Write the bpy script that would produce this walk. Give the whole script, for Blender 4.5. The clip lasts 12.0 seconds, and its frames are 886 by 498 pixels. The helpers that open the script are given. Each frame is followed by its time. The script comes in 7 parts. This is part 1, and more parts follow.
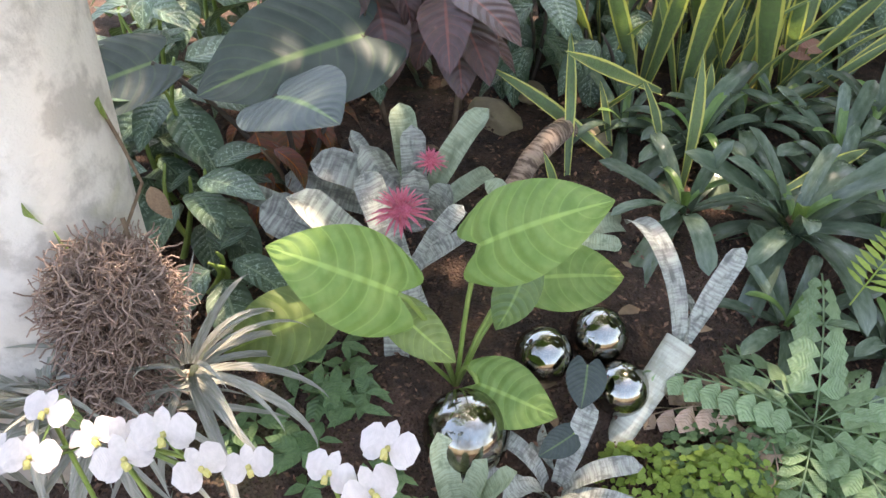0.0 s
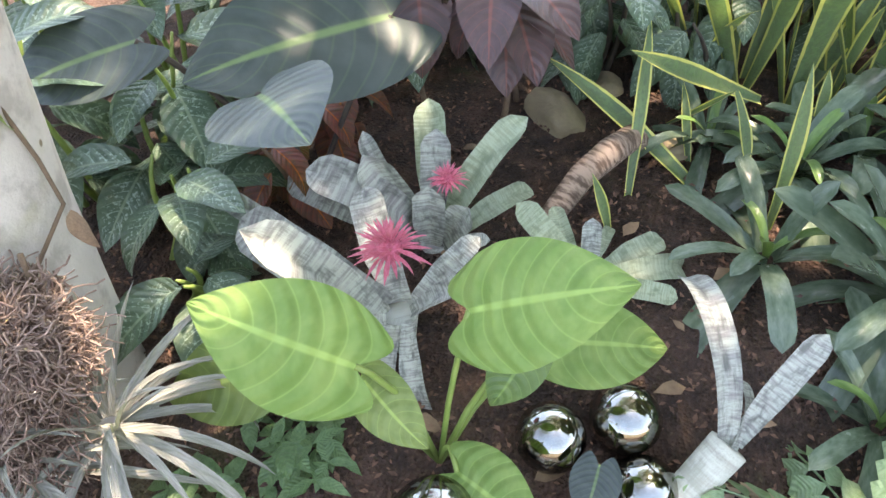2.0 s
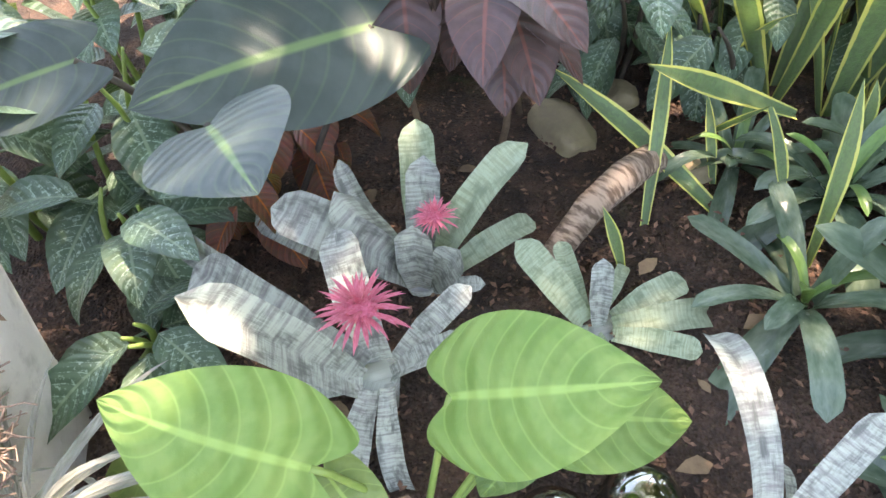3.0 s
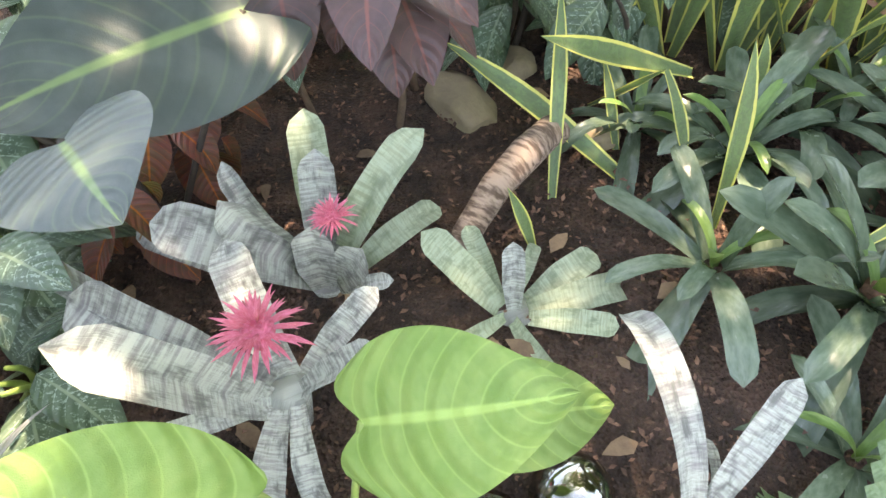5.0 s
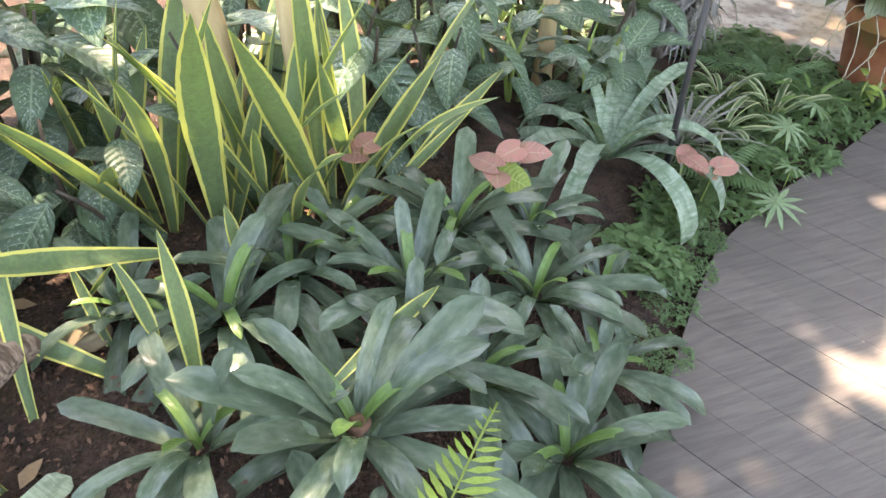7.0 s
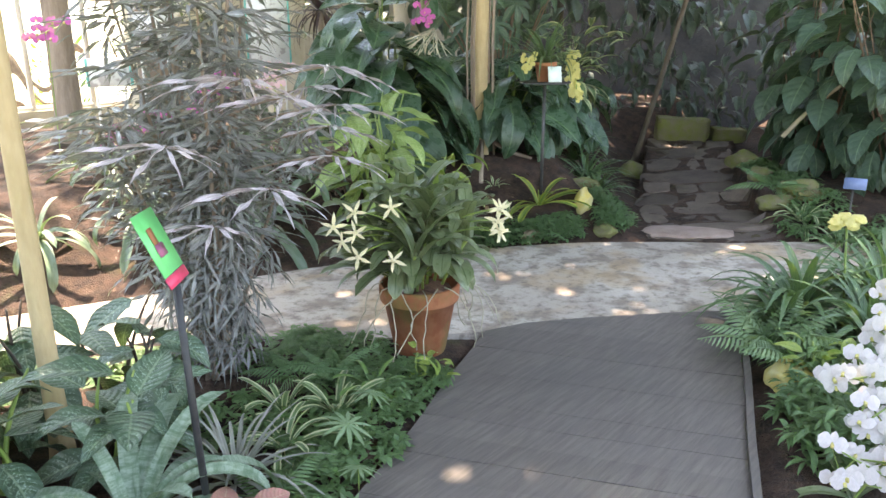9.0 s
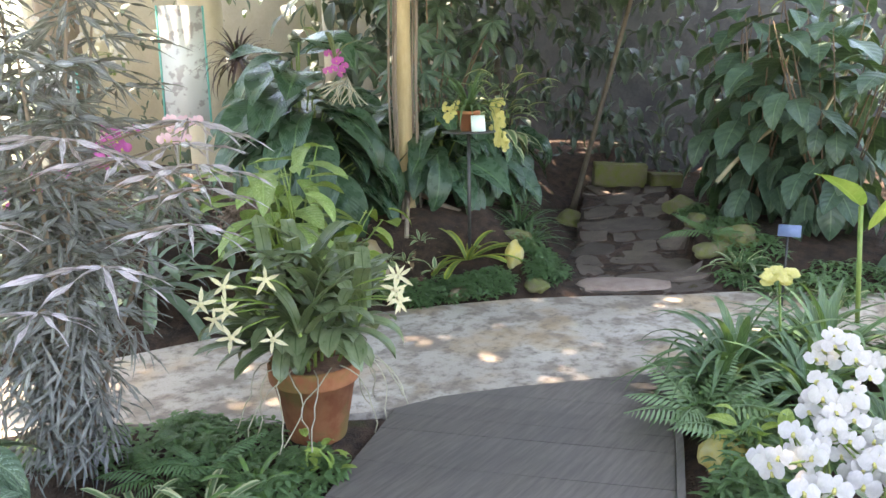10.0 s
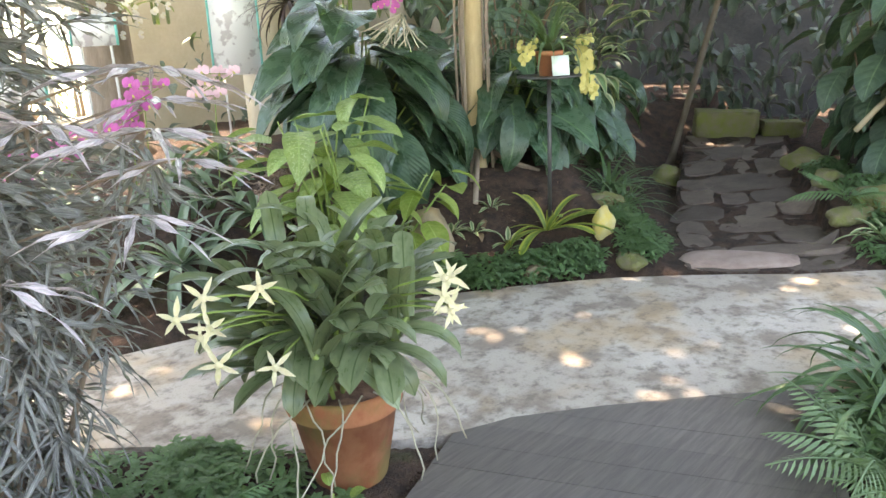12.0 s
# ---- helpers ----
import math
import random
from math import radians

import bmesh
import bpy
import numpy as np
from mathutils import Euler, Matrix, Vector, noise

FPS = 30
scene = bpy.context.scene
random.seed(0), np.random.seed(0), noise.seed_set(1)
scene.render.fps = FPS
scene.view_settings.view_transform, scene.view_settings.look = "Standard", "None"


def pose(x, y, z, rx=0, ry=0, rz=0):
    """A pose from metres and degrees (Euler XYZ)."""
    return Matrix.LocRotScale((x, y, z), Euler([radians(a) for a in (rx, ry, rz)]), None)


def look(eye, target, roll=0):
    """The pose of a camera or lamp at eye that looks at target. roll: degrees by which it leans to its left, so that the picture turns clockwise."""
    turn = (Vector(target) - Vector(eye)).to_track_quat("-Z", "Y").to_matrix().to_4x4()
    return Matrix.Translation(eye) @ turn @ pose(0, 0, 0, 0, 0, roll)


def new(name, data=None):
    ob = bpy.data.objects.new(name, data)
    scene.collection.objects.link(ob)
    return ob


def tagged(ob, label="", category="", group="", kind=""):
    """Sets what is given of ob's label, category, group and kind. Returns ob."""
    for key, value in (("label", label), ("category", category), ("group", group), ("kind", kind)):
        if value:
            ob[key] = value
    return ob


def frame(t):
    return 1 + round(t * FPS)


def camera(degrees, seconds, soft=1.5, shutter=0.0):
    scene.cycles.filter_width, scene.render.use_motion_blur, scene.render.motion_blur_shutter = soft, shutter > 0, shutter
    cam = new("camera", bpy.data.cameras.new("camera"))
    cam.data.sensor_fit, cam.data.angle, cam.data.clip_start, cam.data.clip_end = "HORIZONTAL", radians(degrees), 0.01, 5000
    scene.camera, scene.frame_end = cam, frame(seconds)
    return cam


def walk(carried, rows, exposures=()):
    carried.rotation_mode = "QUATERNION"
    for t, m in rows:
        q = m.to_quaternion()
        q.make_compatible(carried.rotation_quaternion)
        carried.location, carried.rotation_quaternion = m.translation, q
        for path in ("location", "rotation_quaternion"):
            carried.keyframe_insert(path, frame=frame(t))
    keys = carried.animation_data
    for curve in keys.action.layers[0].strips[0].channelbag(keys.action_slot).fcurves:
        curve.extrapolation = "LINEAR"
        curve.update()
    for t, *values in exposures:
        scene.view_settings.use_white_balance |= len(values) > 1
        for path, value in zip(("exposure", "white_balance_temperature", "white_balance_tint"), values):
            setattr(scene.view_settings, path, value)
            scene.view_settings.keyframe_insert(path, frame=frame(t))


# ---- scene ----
cam = camera(63.0, 12.0)
PATH = [
    (0, (0.091, 0.242, 1.625), (0.008, 1.734, 0.295), -0.5),
    (0.5, (0.196, 0.345, 1.605), (0.02, 1.787, 0.23), -0.3),
    (1, (0.256, 0.423, 1.596), (-0.011, 1.83, 0.2), -1.2),
    (1.5, (0.275, 0.505, 1.584), (-0.046, 1.89, 0.177), -2.2),
    (2, (0.266, 0.645, 1.552), (-0.086, 2.0, 0.123), -3.0),
    (2.5, (0.259, 0.804, 1.509), (-0.112, 2.135, 0.062), -3.8),
    (2.7, (0.269, 0.844, 1.487), (-0.122, 2.174, 0.046), -4.6),
    (4.5, (0.245, 0.993, 1.452), (-0.026, 2.25, -0.079), -4.0),
    (5, (0.276, 0.997, 1.458), (0.119, 2.274, -0.073), -3.0),
    (5.5, (0.375, 1.006, 1.474), (0.37, 2.318, -0.035), -1.4),
    (6, (0.479, 0.999, 1.494), (0.651, 2.358, 0.036), -0.0),
    (6.5, (0.612, 1.003, 1.501), (0.992, 2.399, 0.12), 2.0),
    (7, (0.834, 1.01, 1.526), (1.417, 2.434, 0.248), 2.7),
    (7.5, (1.036, 0.99, 1.54), (1.89, 2.396, 0.402), 4.5),
    (7.7, (1.082, 0.986, 1.559), (2.048, 2.364, 0.479), 5.4),
    (9.3, (1.523, 1.039, 1.512), (3.043, 2.24, 1.014), -1.2),
    (9.5, (1.604, 1.047, 1.512), (3.146, 2.228, 1.036), -1.2),
    (10, (1.874, 1.048, 1.512), (3.436, 2.215, 1.068), -1.0),
    (10.5, (2.022, 1.07, 1.502), (3.559, 2.264, 1.043), -1.6),
    (11, (2.18, 1.191, 1.457), (3.675, 2.426, 0.969), -2.4),
    (11.5, (2.393, 1.38, 1.452), (3.842, 2.655, 0.926), -2.7),
    (12, (2.552, 1.505, 1.44), (3.943, 2.825, 0.873), -2.9),
]
walk(cam, [(t, look(eye, target, roll)) for t, eye, target, roll in PATH], [(0.0, 2.6, 8500, 21), (2.0, 3.0, 8300, 20), (2.7, 3.1, 8200, 19), (4.5, 3.35, 8800, 19), (5.5, 3.35, 9300, 21), (6.5, 3.4, 9200, 23), (7.7, 3.25, 8300, 19), (9.5, 3.2, 8250, 17), (12.0, 3.4, 8700, 16)])

# ---- daylight ----
SUN_ELEV, SUN_AZ = 68.0, 30.0          # degrees; azimuth clockwise from +y
world = bpy.data.worlds.new("world")
scene.world = world
world.use_nodes = True
wn = world.node_tree.nodes
sky = wn.new("ShaderNodeTexSky")
sky.sky_type, sky.sun_disc = "NISHITA", False
sky.sun_elevation, sky.sun_rotation = radians(SUN_ELEV), radians(SUN_AZ)
wn["Background"].inputs["Strength"].default_value = 0.15
world.node_tree.links.new(sky.outputs[0], wn["Background"].inputs["Color"])
sun_data = bpy.data.lights.new("sun", "SUN")
sun_data.energy, sun_data.angle, sun_data.color = 3.0, radians(1.2), (1.0, 0.94, 0.86)
sun = new("sun", sun_data)
sa, se = radians(SUN_AZ), radians(SUN_ELEV)
sun_dir = Vector((math.sin(sa) * math.cos(se), math.cos(sa) * math.cos(se), math.sin(se)))
sun.matrix_world = look(sun_dir * 20, (0, 0, 0))

# ---- materials ----
RND = random.Random(7)


class Nodes:
    """A small writer of node trees."""

    def __init__(self, name):
        self.mat = bpy.data.materials.new(name)
        self.mat.use_nodes = True
        self.t = self.mat.node_tree
        self.t.nodes.clear()
        self.out = self.t.nodes.new("ShaderNodeOutputMaterial")

    def put(self, socket, v):
        if hasattr(v, "is_linked"):
            self.t.links.new(v, socket)
        elif isinstance(v, tuple) and len(v) == 3 and socket.type == "RGBA":
            socket.default_value = (*v, 1)
        else:
            socket.default_value = v

    def node(self, kind, **ins):
        n = self.t.nodes.new("ShaderNode" + kind)
        for k, v in ins.items():
            self.put(n.inputs[k.replace("_", " ")], v)
        return n

    def math(self, op, a, b=0.0, clamp=False):
        n = self.t.nodes.new("ShaderNodeMath")
        n.operation, n.use_clamp = op, clamp
        self.put(n.inputs[0], a)
        self.put(n.inputs[1], b)
        return n.outputs[0]

    def mix(self, f, a, b, mode="MIX"):
        n = self.t.nodes.new("ShaderNodeMix")
        n.data_type, n.blend_type = "RGBA", mode
        self.put(n.inputs[0], f)
        self.put(n.inputs[6], a)
        self.put(n.inputs[7], b)
        return n.outputs[2]

    def step(self, x, lo, hi):
        n = self.t.nodes.new("ShaderNodeMapRange")
        n.interpolation_type = "SMOOTHSTEP"
        for k, v in zip((0, 1, 2, 3, 4), (x, lo, hi, 0.0, 1.0)):
            self.put(n.inputs[k], v)
        return n.outputs[0]

    def noise(self, vec, scale, detail=4.0, rough=0.6):
        n = self.node("TexNoise", Scale=scale, Detail=detail, Roughness=rough)
        if vec is not None:
            self.put(n.inputs["Vector"], vec)
        return n.outputs["Fac"]

    def voronoi(self, vec, scale, feature="F1"):
        n = self.t.nodes.new("ShaderNodeTexVoronoi")
        n.feature = feature
        n.inputs["Scale"].default_value = scale
        if vec is not None:
            self.put(n.inputs["Vector"], vec)
        return n

    def vec(self, x, y, z=0.0):
        n = self.t.nodes.new("ShaderNodeCombineXYZ")
        for i, v in enumerate((x, y, z)):
            self.put(n.inputs[i], v)
        return n.outputs[0]

    def coords(self, kind="Object"):
        return self.t.nodes.new("ShaderNodeTexCoord").outputs[kind]

    def uv(self):
        s = self.t.nodes.new("ShaderNodeSeparateXYZ")
        self.put(s.inputs[0], self.coords("UV"))
        return s.outputs[0], s.outputs[1]

    def random(self):
        return self.t.nodes.new("ShaderNodeObjectInfo").outputs["Random"]

    def island(self):
        return self.t.nodes.new("ShaderNodeNewGeometry").outputs["Random Per Island"]

    def bump(self, height, strength=0.4, dist=0.01):
        return self.node("Bump", Height=height, Strength=strength, Distance=dist).outputs[0]

    def finish(self, colour, rough=0.6, normal=None, metal=0.0, trans=0.0, glow=None, spec=0.5, coat=0.0):
        b = self.node("BsdfPrincipled", Base_Color=colour, Roughness=rough, Metallic=metal)
        b.inputs["Specular IOR Level"].default_value = spec
        b.inputs["Coat Weight"].default_value = coat
        if normal is not None:
            self.put(b.inputs["Normal"], normal)
        if trans > 0:
            tr = self.node("BsdfTranslucent", Color=glow if glow is not None else colour)
            m = self.node("MixShader", Fac=trans)
            self.t.links.new(b.outputs[0], m.inputs[1])
            self.t.links.new(tr.outputs[0], m.inputs[2])
            self.t.links.new(m.outputs[0], self.out.inputs[0])
        else:
            self.t.links.new(b.outputs[0], self.out.inputs[0])
        return self.mat


def leaf_material(name, col, col2, mode="plain", rib=None, margin=None, rough=0.4, trans=0.25, veins=9.0, vary=0.3, joined=False, vein_depth=0.35, spec=0.5):
    """Leaf by its own length (v) and width (u): midrib, side veins, bands, margins, blotches."""
    lift = 1.4 if max(col) < 0.2 else 1.0
    col, col2 = [tuple(lift * k * (0.86 * x + 0.14 * sum(c) / 3) for x, k in zip(c, (1.14, 0.98, 1.1))) for c in (col, col2)]
    n = Nodes(name)
    u, v = n.uv()
    a = n.math("MULTIPLY", n.math("ABSOLUTE", n.math("SUBTRACT", u, 0.5)), 2.0)
    obj = n.coords("Object")
    r = n.island() if joined else n.random()
    large = n.noise(n.vec(n.math("MULTIPLY", u, 1.5), n.math("MULTIPLY", v, 3.0), n.math("MULTIPLY", r, 40.0)), 2.2, 3.0)
    fine = n.noise(obj, 160.0, 3.0)
    c = n.mix(n.step(large, 0.3, 0.7), col, col2)
    # side veins run outwards and forwards
    ph = n.math("ADD", n.math("MULTIPLY", n.math("SUBTRACT", v, n.math("MULTIPLY", n.math("POWER", a, 1.3), 0.2)), veins), 0.5)
    line = n.math("ABSOLUTE", n.math("SUBTRACT", n.math("FRACT", ph), 0.5))
    vein = n.math("SUBTRACT", 1.0, n.step(line, 0.01, 0.07), clamp=True)
    rise = n.math("ADD", n.math("MULTIPLY", n.step(line, 0.0, 0.5), 0.8), n.math("MULTIPLY", fine, 0.25))
    if mode == "veined":
        c = n.mix(n.math("MULTIPLY", vein, 0.38), c, rib or col2)
    if mode == "ribbed":
        fineph = n.math("ABSOLUTE", n.math("SUBTRACT", n.math("FRACT", n.math("MULTIPLY", n.math("SUBTRACT", v, n.math("MULTIPLY", a, 0.3)), veins * 2)), 0.5))
        c = n.mix(n.math("MULTIPLY", n.step(fineph, 0.38, 0.5), 0.2), c, rib or col2)
        rise = n.math("ADD", n.math("MULTIPLY", n.step(fineph, 0.05, 0.45), 0.5), n.math("MULTIPLY", fine, 0.2))
    if mode in ("band", "stripe"):
        f = 40.0 if mode == "band" else 34.0
        wob = n.noise(n.vec(n.math("MULTIPLY", u, 1.0), n.math("MULTIPLY", v, f), n.math("MULTIPLY", r, 30.0)), 1.0, 4.0, 0.65)
        grain = n.noise(n.vec(n.math("MULTIPLY", u, 60.0), n.math("MULTIPLY", v, 12.0), r), 1.0, 3.0)
        m = n.math("MULTIPLY", n.step(n.math("ADD", wob, n.math("MULTIPLY", grain, 0.28)), 0.48, 0.78), n.step(n.math("ADD", large, n.math("MULTIPLY", grain, 0.2)), 0.36, 0.66))
        c = n.mix(m, c, margin or col2)
        c = n.mix(n.math("MULTIPLY", n.step(grain, 0.52, 0.8), 0.35), c, rib or col2)
        rise = n.math("ADD", n.math("MULTIPLY", grain, 0.8), fine)
    if mode == "snake":
        wob = n.noise(n.vec(n.math("MULTIPLY", u, 5.0), n.math("MULTIPLY", v, 42.0), n.math("MULTIPLY", r, 30.0)), 1.0, 3.0, 0.6)
        c = n.mix(n.step(wob, 0.45, 0.58), c, rib or col2)
        edge = n.math("ADD", a, n.math("MULTIPLY", n.noise(n.vec(0.0, n.math("MULTIPLY", v, 9.0), r), 2.0, 2.0), 0.16))
        c = n.mix(n.step(edge, 0.8, 0.85), c, margin)
        rise = n.math("ADD", wob, fine)
    if mode == "blotch":
        w = n.noise(n.vec(n.math("MULTIPLY", u, 5.0), n.math("MULTIPLY", v, 12.0), n.math("MULTIPLY", r, 20.0)), 2.4, 4.0, 0.7)
        near = n.math("SUBTRACT", 1.0, a)
        m = n.math("MULTIPLY", n.step(n.math("ADD", w, n.math("MULTIPLY", vein, 0.14)), 0.53, 0.66), n.step(near, 0.08, 0.5))
        c = n.mix(m, c, margin)
    if mode == "edge":
        c = n.mix(n.step(n.math("ADD", a, n.math("MULTIPLY", large, 0.25)), 0.62, 0.75), c, margin)
    if rib is not None and mode not in ("band", "stripe", "snake"):
        c = n.mix(n.math("SUBTRACT", 1.0, n.step(a, 0.025, 0.085), clamp=True), c, rib)
    # age and small damage
    spot = n.step(n.noise(n.vec(n.math("MULTIPLY", u, 3.0), n.math("MULTIPLY", v, 8.0), n.math("MULTIPLY", r, 90.0)), 4.0, 5.0, 0.7), 0.7, 0.78)
    c = n.mix(n.math("MULTIPLY", spot, 0.35), c, (0.16, 0.12, 0.05))
    tone = n.math("ADD", 1.0 - vary / 2, n.math("MULTIPLY", r, vary))
    c = n.mix(1.0, c, n.vec(tone, tone, tone), "MULTIPLY")
    back = n.mix(0.55, c, (0.25, 0.42, 0.04))
    return n.finish(c, n.math("ADD", rough - 0.08, n.math("MULTIPLY", large, 0.2)), n.bump(rise, vein_depth, 0.009), trans=trans, glow=back, spec=spec)


def plain(name, col, col2, scale=8.0, rough=0.6, bump=0.3, metal=0.0, dist=0.01, stretch=(1, 1, 1), trans=0.0, joined=False, vary=0.25):
    n = Nodes(name)
    mp = n.node("Mapping", Vector=n.coords("Object"))
    mp.inputs["Scale"].default_value = stretch
    big = n.noise(mp.outputs[0], scale, 5.0)
    small = n.noise(mp.outputs[0], scale * 9, 4.0)
    c = n.mix(n.step(n.math("ADD", n.math("MULTIPLY", big, 0.7), n.math("MULTIPLY", small, 0.3)), 0.32, 0.68), col, col2)
    r = n.island() if joined else n.random()
    tone = n.math("ADD", 1.0 - vary / 2, n.math("MULTIPLY", r, vary))
    c = n.mix(1.0, c, n.vec(tone, tone, tone), "MULTIPLY")
    return n.finish(c, n.math("ADD", rough - 0.07, n.math("MULTIPLY", small, 0.14)), n.bump(n.math("ADD", big, n.math("MULTIPLY", small, 0.5)), bump, dist), metal=metal, trans=trans)


M_phil = leaf_material("bright_green_leaf", (0.13, 0.3, 0.05), (0.2, 0.385, 0.08), "veined", rib=(0.33, 0.5, 0.15), rough=0.45, trans=0.28, veins=8.0, vary=0.2, spec=0.35, vein_depth=0.75)
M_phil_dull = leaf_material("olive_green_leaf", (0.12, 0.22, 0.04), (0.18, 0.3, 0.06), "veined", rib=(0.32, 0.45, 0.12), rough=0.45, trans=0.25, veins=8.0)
# darker green version of the philodendron leaf, for one small lower leaf
M_phil_deep = leaf_material("deep_green_leaf", (0.05, 0.12, 0.03), (0.08, 0.16, 0.04), "veined", rib=(0.2, 0.32, 0.1), rough=0.35, trans=0.2, veins=8.0)
M_dark = leaf_material("dark_blue_green_leaf", (0.022, 0.042, 0.036), (0.035, 0.06, 0.05), "ribbed", rib=(0.12, 0.19, 0.085), rough=0.4, trans=0.05, veins=5.0, vein_depth=0.3, spec=0.3)
M_silver = leaf_material("silver_banded_leaf", (0.075, 0.095, 0.08), (0.17, 0.195, 0.17), "band", rib=(0.3, 0.33, 0.29), margin=(0.45, 0.49, 0.43), rough=0.6, trans=0.08, vein_depth=0.2)
M_silver2 = leaf_material("silver_speckled_leaf", (0.15, 0.24, 0.13), (0.26, 0.36, 0.2), "band", rib=(0.36, 0.42, 0.2), margin=(0.38, 0.46, 0.33), rough=0.5, trans=0.14, vein_depth=0.2)
M_brom = leaf_material("glossy_dark_green_leaf", (0.04, 0.08, 0.045), (0.08, 0.135, 0.08), "plain", rough=0.22, trans=0.1, vein_depth=0.08, vary=0.5)
M_brom2 = leaf_material("fresh_green_leaf", (0.06, 0.15, 0.03), (0.1, 0.22, 0.045), "plain", rough=0.32, trans=0.22, vein_depth=0.1)
M_snake = leaf_material("snake_plant_leaf", (0.055, 0.11, 0.045), (0.075, 0.14, 0.055), "snake", rib=(0.12, 0.2, 0.09), margin=(0.6, 0.58, 0.16), rough=0.36, trans=0.2)
M_stripe = leaf_material("grey_striped_leaf", (0.06, 0.14, 0.07), (0.09, 0.19, 0.1), "stripe", rib=(0.2, 0.28, 0.2), margin=(0.33, 0.42, 0.33), rough=0.45, trans=0.15)
M_blotch = leaf_material("pale_blotched_leaf", (0.03, 0.075, 0.04), (0.05, 0.11, 0.055), "blotch", rib=(0.2, 0.28, 0.18), margin=(0.3, 0.42, 0.32), rough=0.32, trans=0.12, veins=9.0)
M_croton = leaf_material("copper_purple_leaf", (0.045, 0.03, 0.03), (0.07, 0.042, 0.038), "veined", rib=(0.2, 0.07, 0.06), rough=0.38, trans=0.15, veins=9.0)
M_croton_red = leaf_material("red_brown_leaf", (0.16, 0.035, 0.03), (0.1, 0.05, 0.03), "veined", rib=(0.6, 0.16, 0.03), rough=0.38, trans=0.25, veins=9.0)
M_pinkleaf = leaf_material("dusty_pink_leaf", (0.5, 0.22, 0.17), (0.42, 0.25, 0.16), "veined", rib=(0.55, 0.36, 0.26), rough=0.5, trans=0.3)
M_lime = leaf_material("lime_green_leaf", (0.2, 0.36, 0.04), (0.3, 0.46, 0.07), "veined", rib=(0.4, 0.52, 0.16), rough=0.4, trans=0.35)
M_lime_j = leaf_material("lime_green_leaflets", (0.17, 0.34, 0.03), (0.26, 0.44, 0.05), "plain", rough=0.5, trans=0.35, joined=True)
M_fern = leaf_material("fern_leaflets", (0.045, 0.12, 0.04), (0.08, 0.18, 0.06), "plain", rough=0.45, trans=0.25, joined=True)
M_fern_pale = leaf_material("pale_fern_leaflets", (0.15, 0.31, 0.12), (0.23, 0.41, 0.19), "plain", rough=0.5, trans=0.25, joined=True)
M_fern_dead = leaf_material("faded_fern_leaflets", (0.4, 0.3, 0.18), (0.5, 0.4, 0.26), "plain", rough=0.6, trans=0.25, joined=True)
M_aralia = leaf_material("grey_green_finger_leaf", (0.105, 0.13, 0.11), (0.2, 0.23, 0.2), "plain", rib=(0.42, 0.44, 0.42), rough=0.22, trans=0.12, joined=True)
# same finger leaf, its colour paled to paint in white sky glare
M_aralia_glare = leaf_material("sky_glare_finger_leaf", (0.4, 0.41, 0.4), (0.6, 0.61, 0.59), "plain", rib=(0.6, 0.62, 0.6), rough=0.25, trans=0.1, joined=True)
M_star = leaf_material("orchid_leaf", (0.075, 0.125, 0.05), (0.12, 0.175, 0.075), "plain", rib=(0.05, 0.09, 0.03), rough=0.28, trans=0.15, vein_depth=0.06)
M_peace = leaf_material("deep_green_ribbed_leaf", (0.02, 0.06, 0.03), (0.035, 0.085, 0.04), "ribbed", rib=(0.13, 0.22, 0.11), rough=0.26, trans=0.1, veins=10.0)
M_shrub = leaf_material("shrub_leaf", (0.028, 0.07, 0.042), (0.048, 0.105, 0.06), "veined", rib=(0.14, 0.22, 0.13), rough=0.35, trans=0.15, veins=6.0)
M_vine = leaf_material("shaded_vine_leaves", (0.03, 0.06, 0.045), (0.05, 0.09, 0.06), "plain", rib=(0.06, 0.1, 0.07), rough=0.4, trans=0.1, joined=True)
M_canopy = leaf_material("canopy_leaves", (0.05, 0.11, 0.03), (0.08, 0.16, 0.045), "plain", rough=0.4, trans=0.25, joined=True)
M_cover = leaf_material("ground_cover_leaves", (0.04, 0.11, 0.035), (0.075, 0.17, 0.05), "plain", rough=0.45, trans=0.25, joined=True)
M_varieg = leaf_material("cream_edged_leaf", (0.06, 0.14, 0.05), (0.1, 0.19, 0.07), "edge", margin=(0.5, 0.52, 0.3), rough=0.4, trans=0.2)
M_air = leaf_material("silver_grey_air_plant_leaf", (0.2, 0.25, 0.18), (0.32, 0.37, 0.29), "plain", rough=0.75, trans=0.12)
M_black = leaf_material("blackish_leaf", (0.03, 0.02, 0.022), (0.05, 0.03, 0.03), "plain", rough=0.35, trans=0.05)
M_grass = leaf_material("dark_strap_leaf", (0.04, 0.1, 0.04), (0.07, 0.15, 0.05), "plain", rib=(0.08, 0.16, 0.06), rough=0.35, trans=0.18)
M_white = leaf_material("white_petal", (0.56, 0.6, 0.54), (0.64, 0.68, 0.61), "plain", rough=0.55, trans=0.3, vary=0.05, veins=14.0, vein_depth=0.1)
M_magenta = leaf_material("magenta_petal", (0.5, 0.04, 0.36), (0.62, 0.08, 0.46), "plain", rough=0.5, trans=0.3, vary=0.1)
M_blush = leaf_material("blush_pink_petal", (0.75, 0.5, 0.58), (0.8, 0.62, 0.66), "plain", rough=0.5, trans=0.3, vary=0.1)
M_cream = leaf_material("cream_petal", (0.72, 0.76, 0.36), (0.8, 0.83, 0.5), "plain", rough=0.5, trans=0.3, vary=0.1)
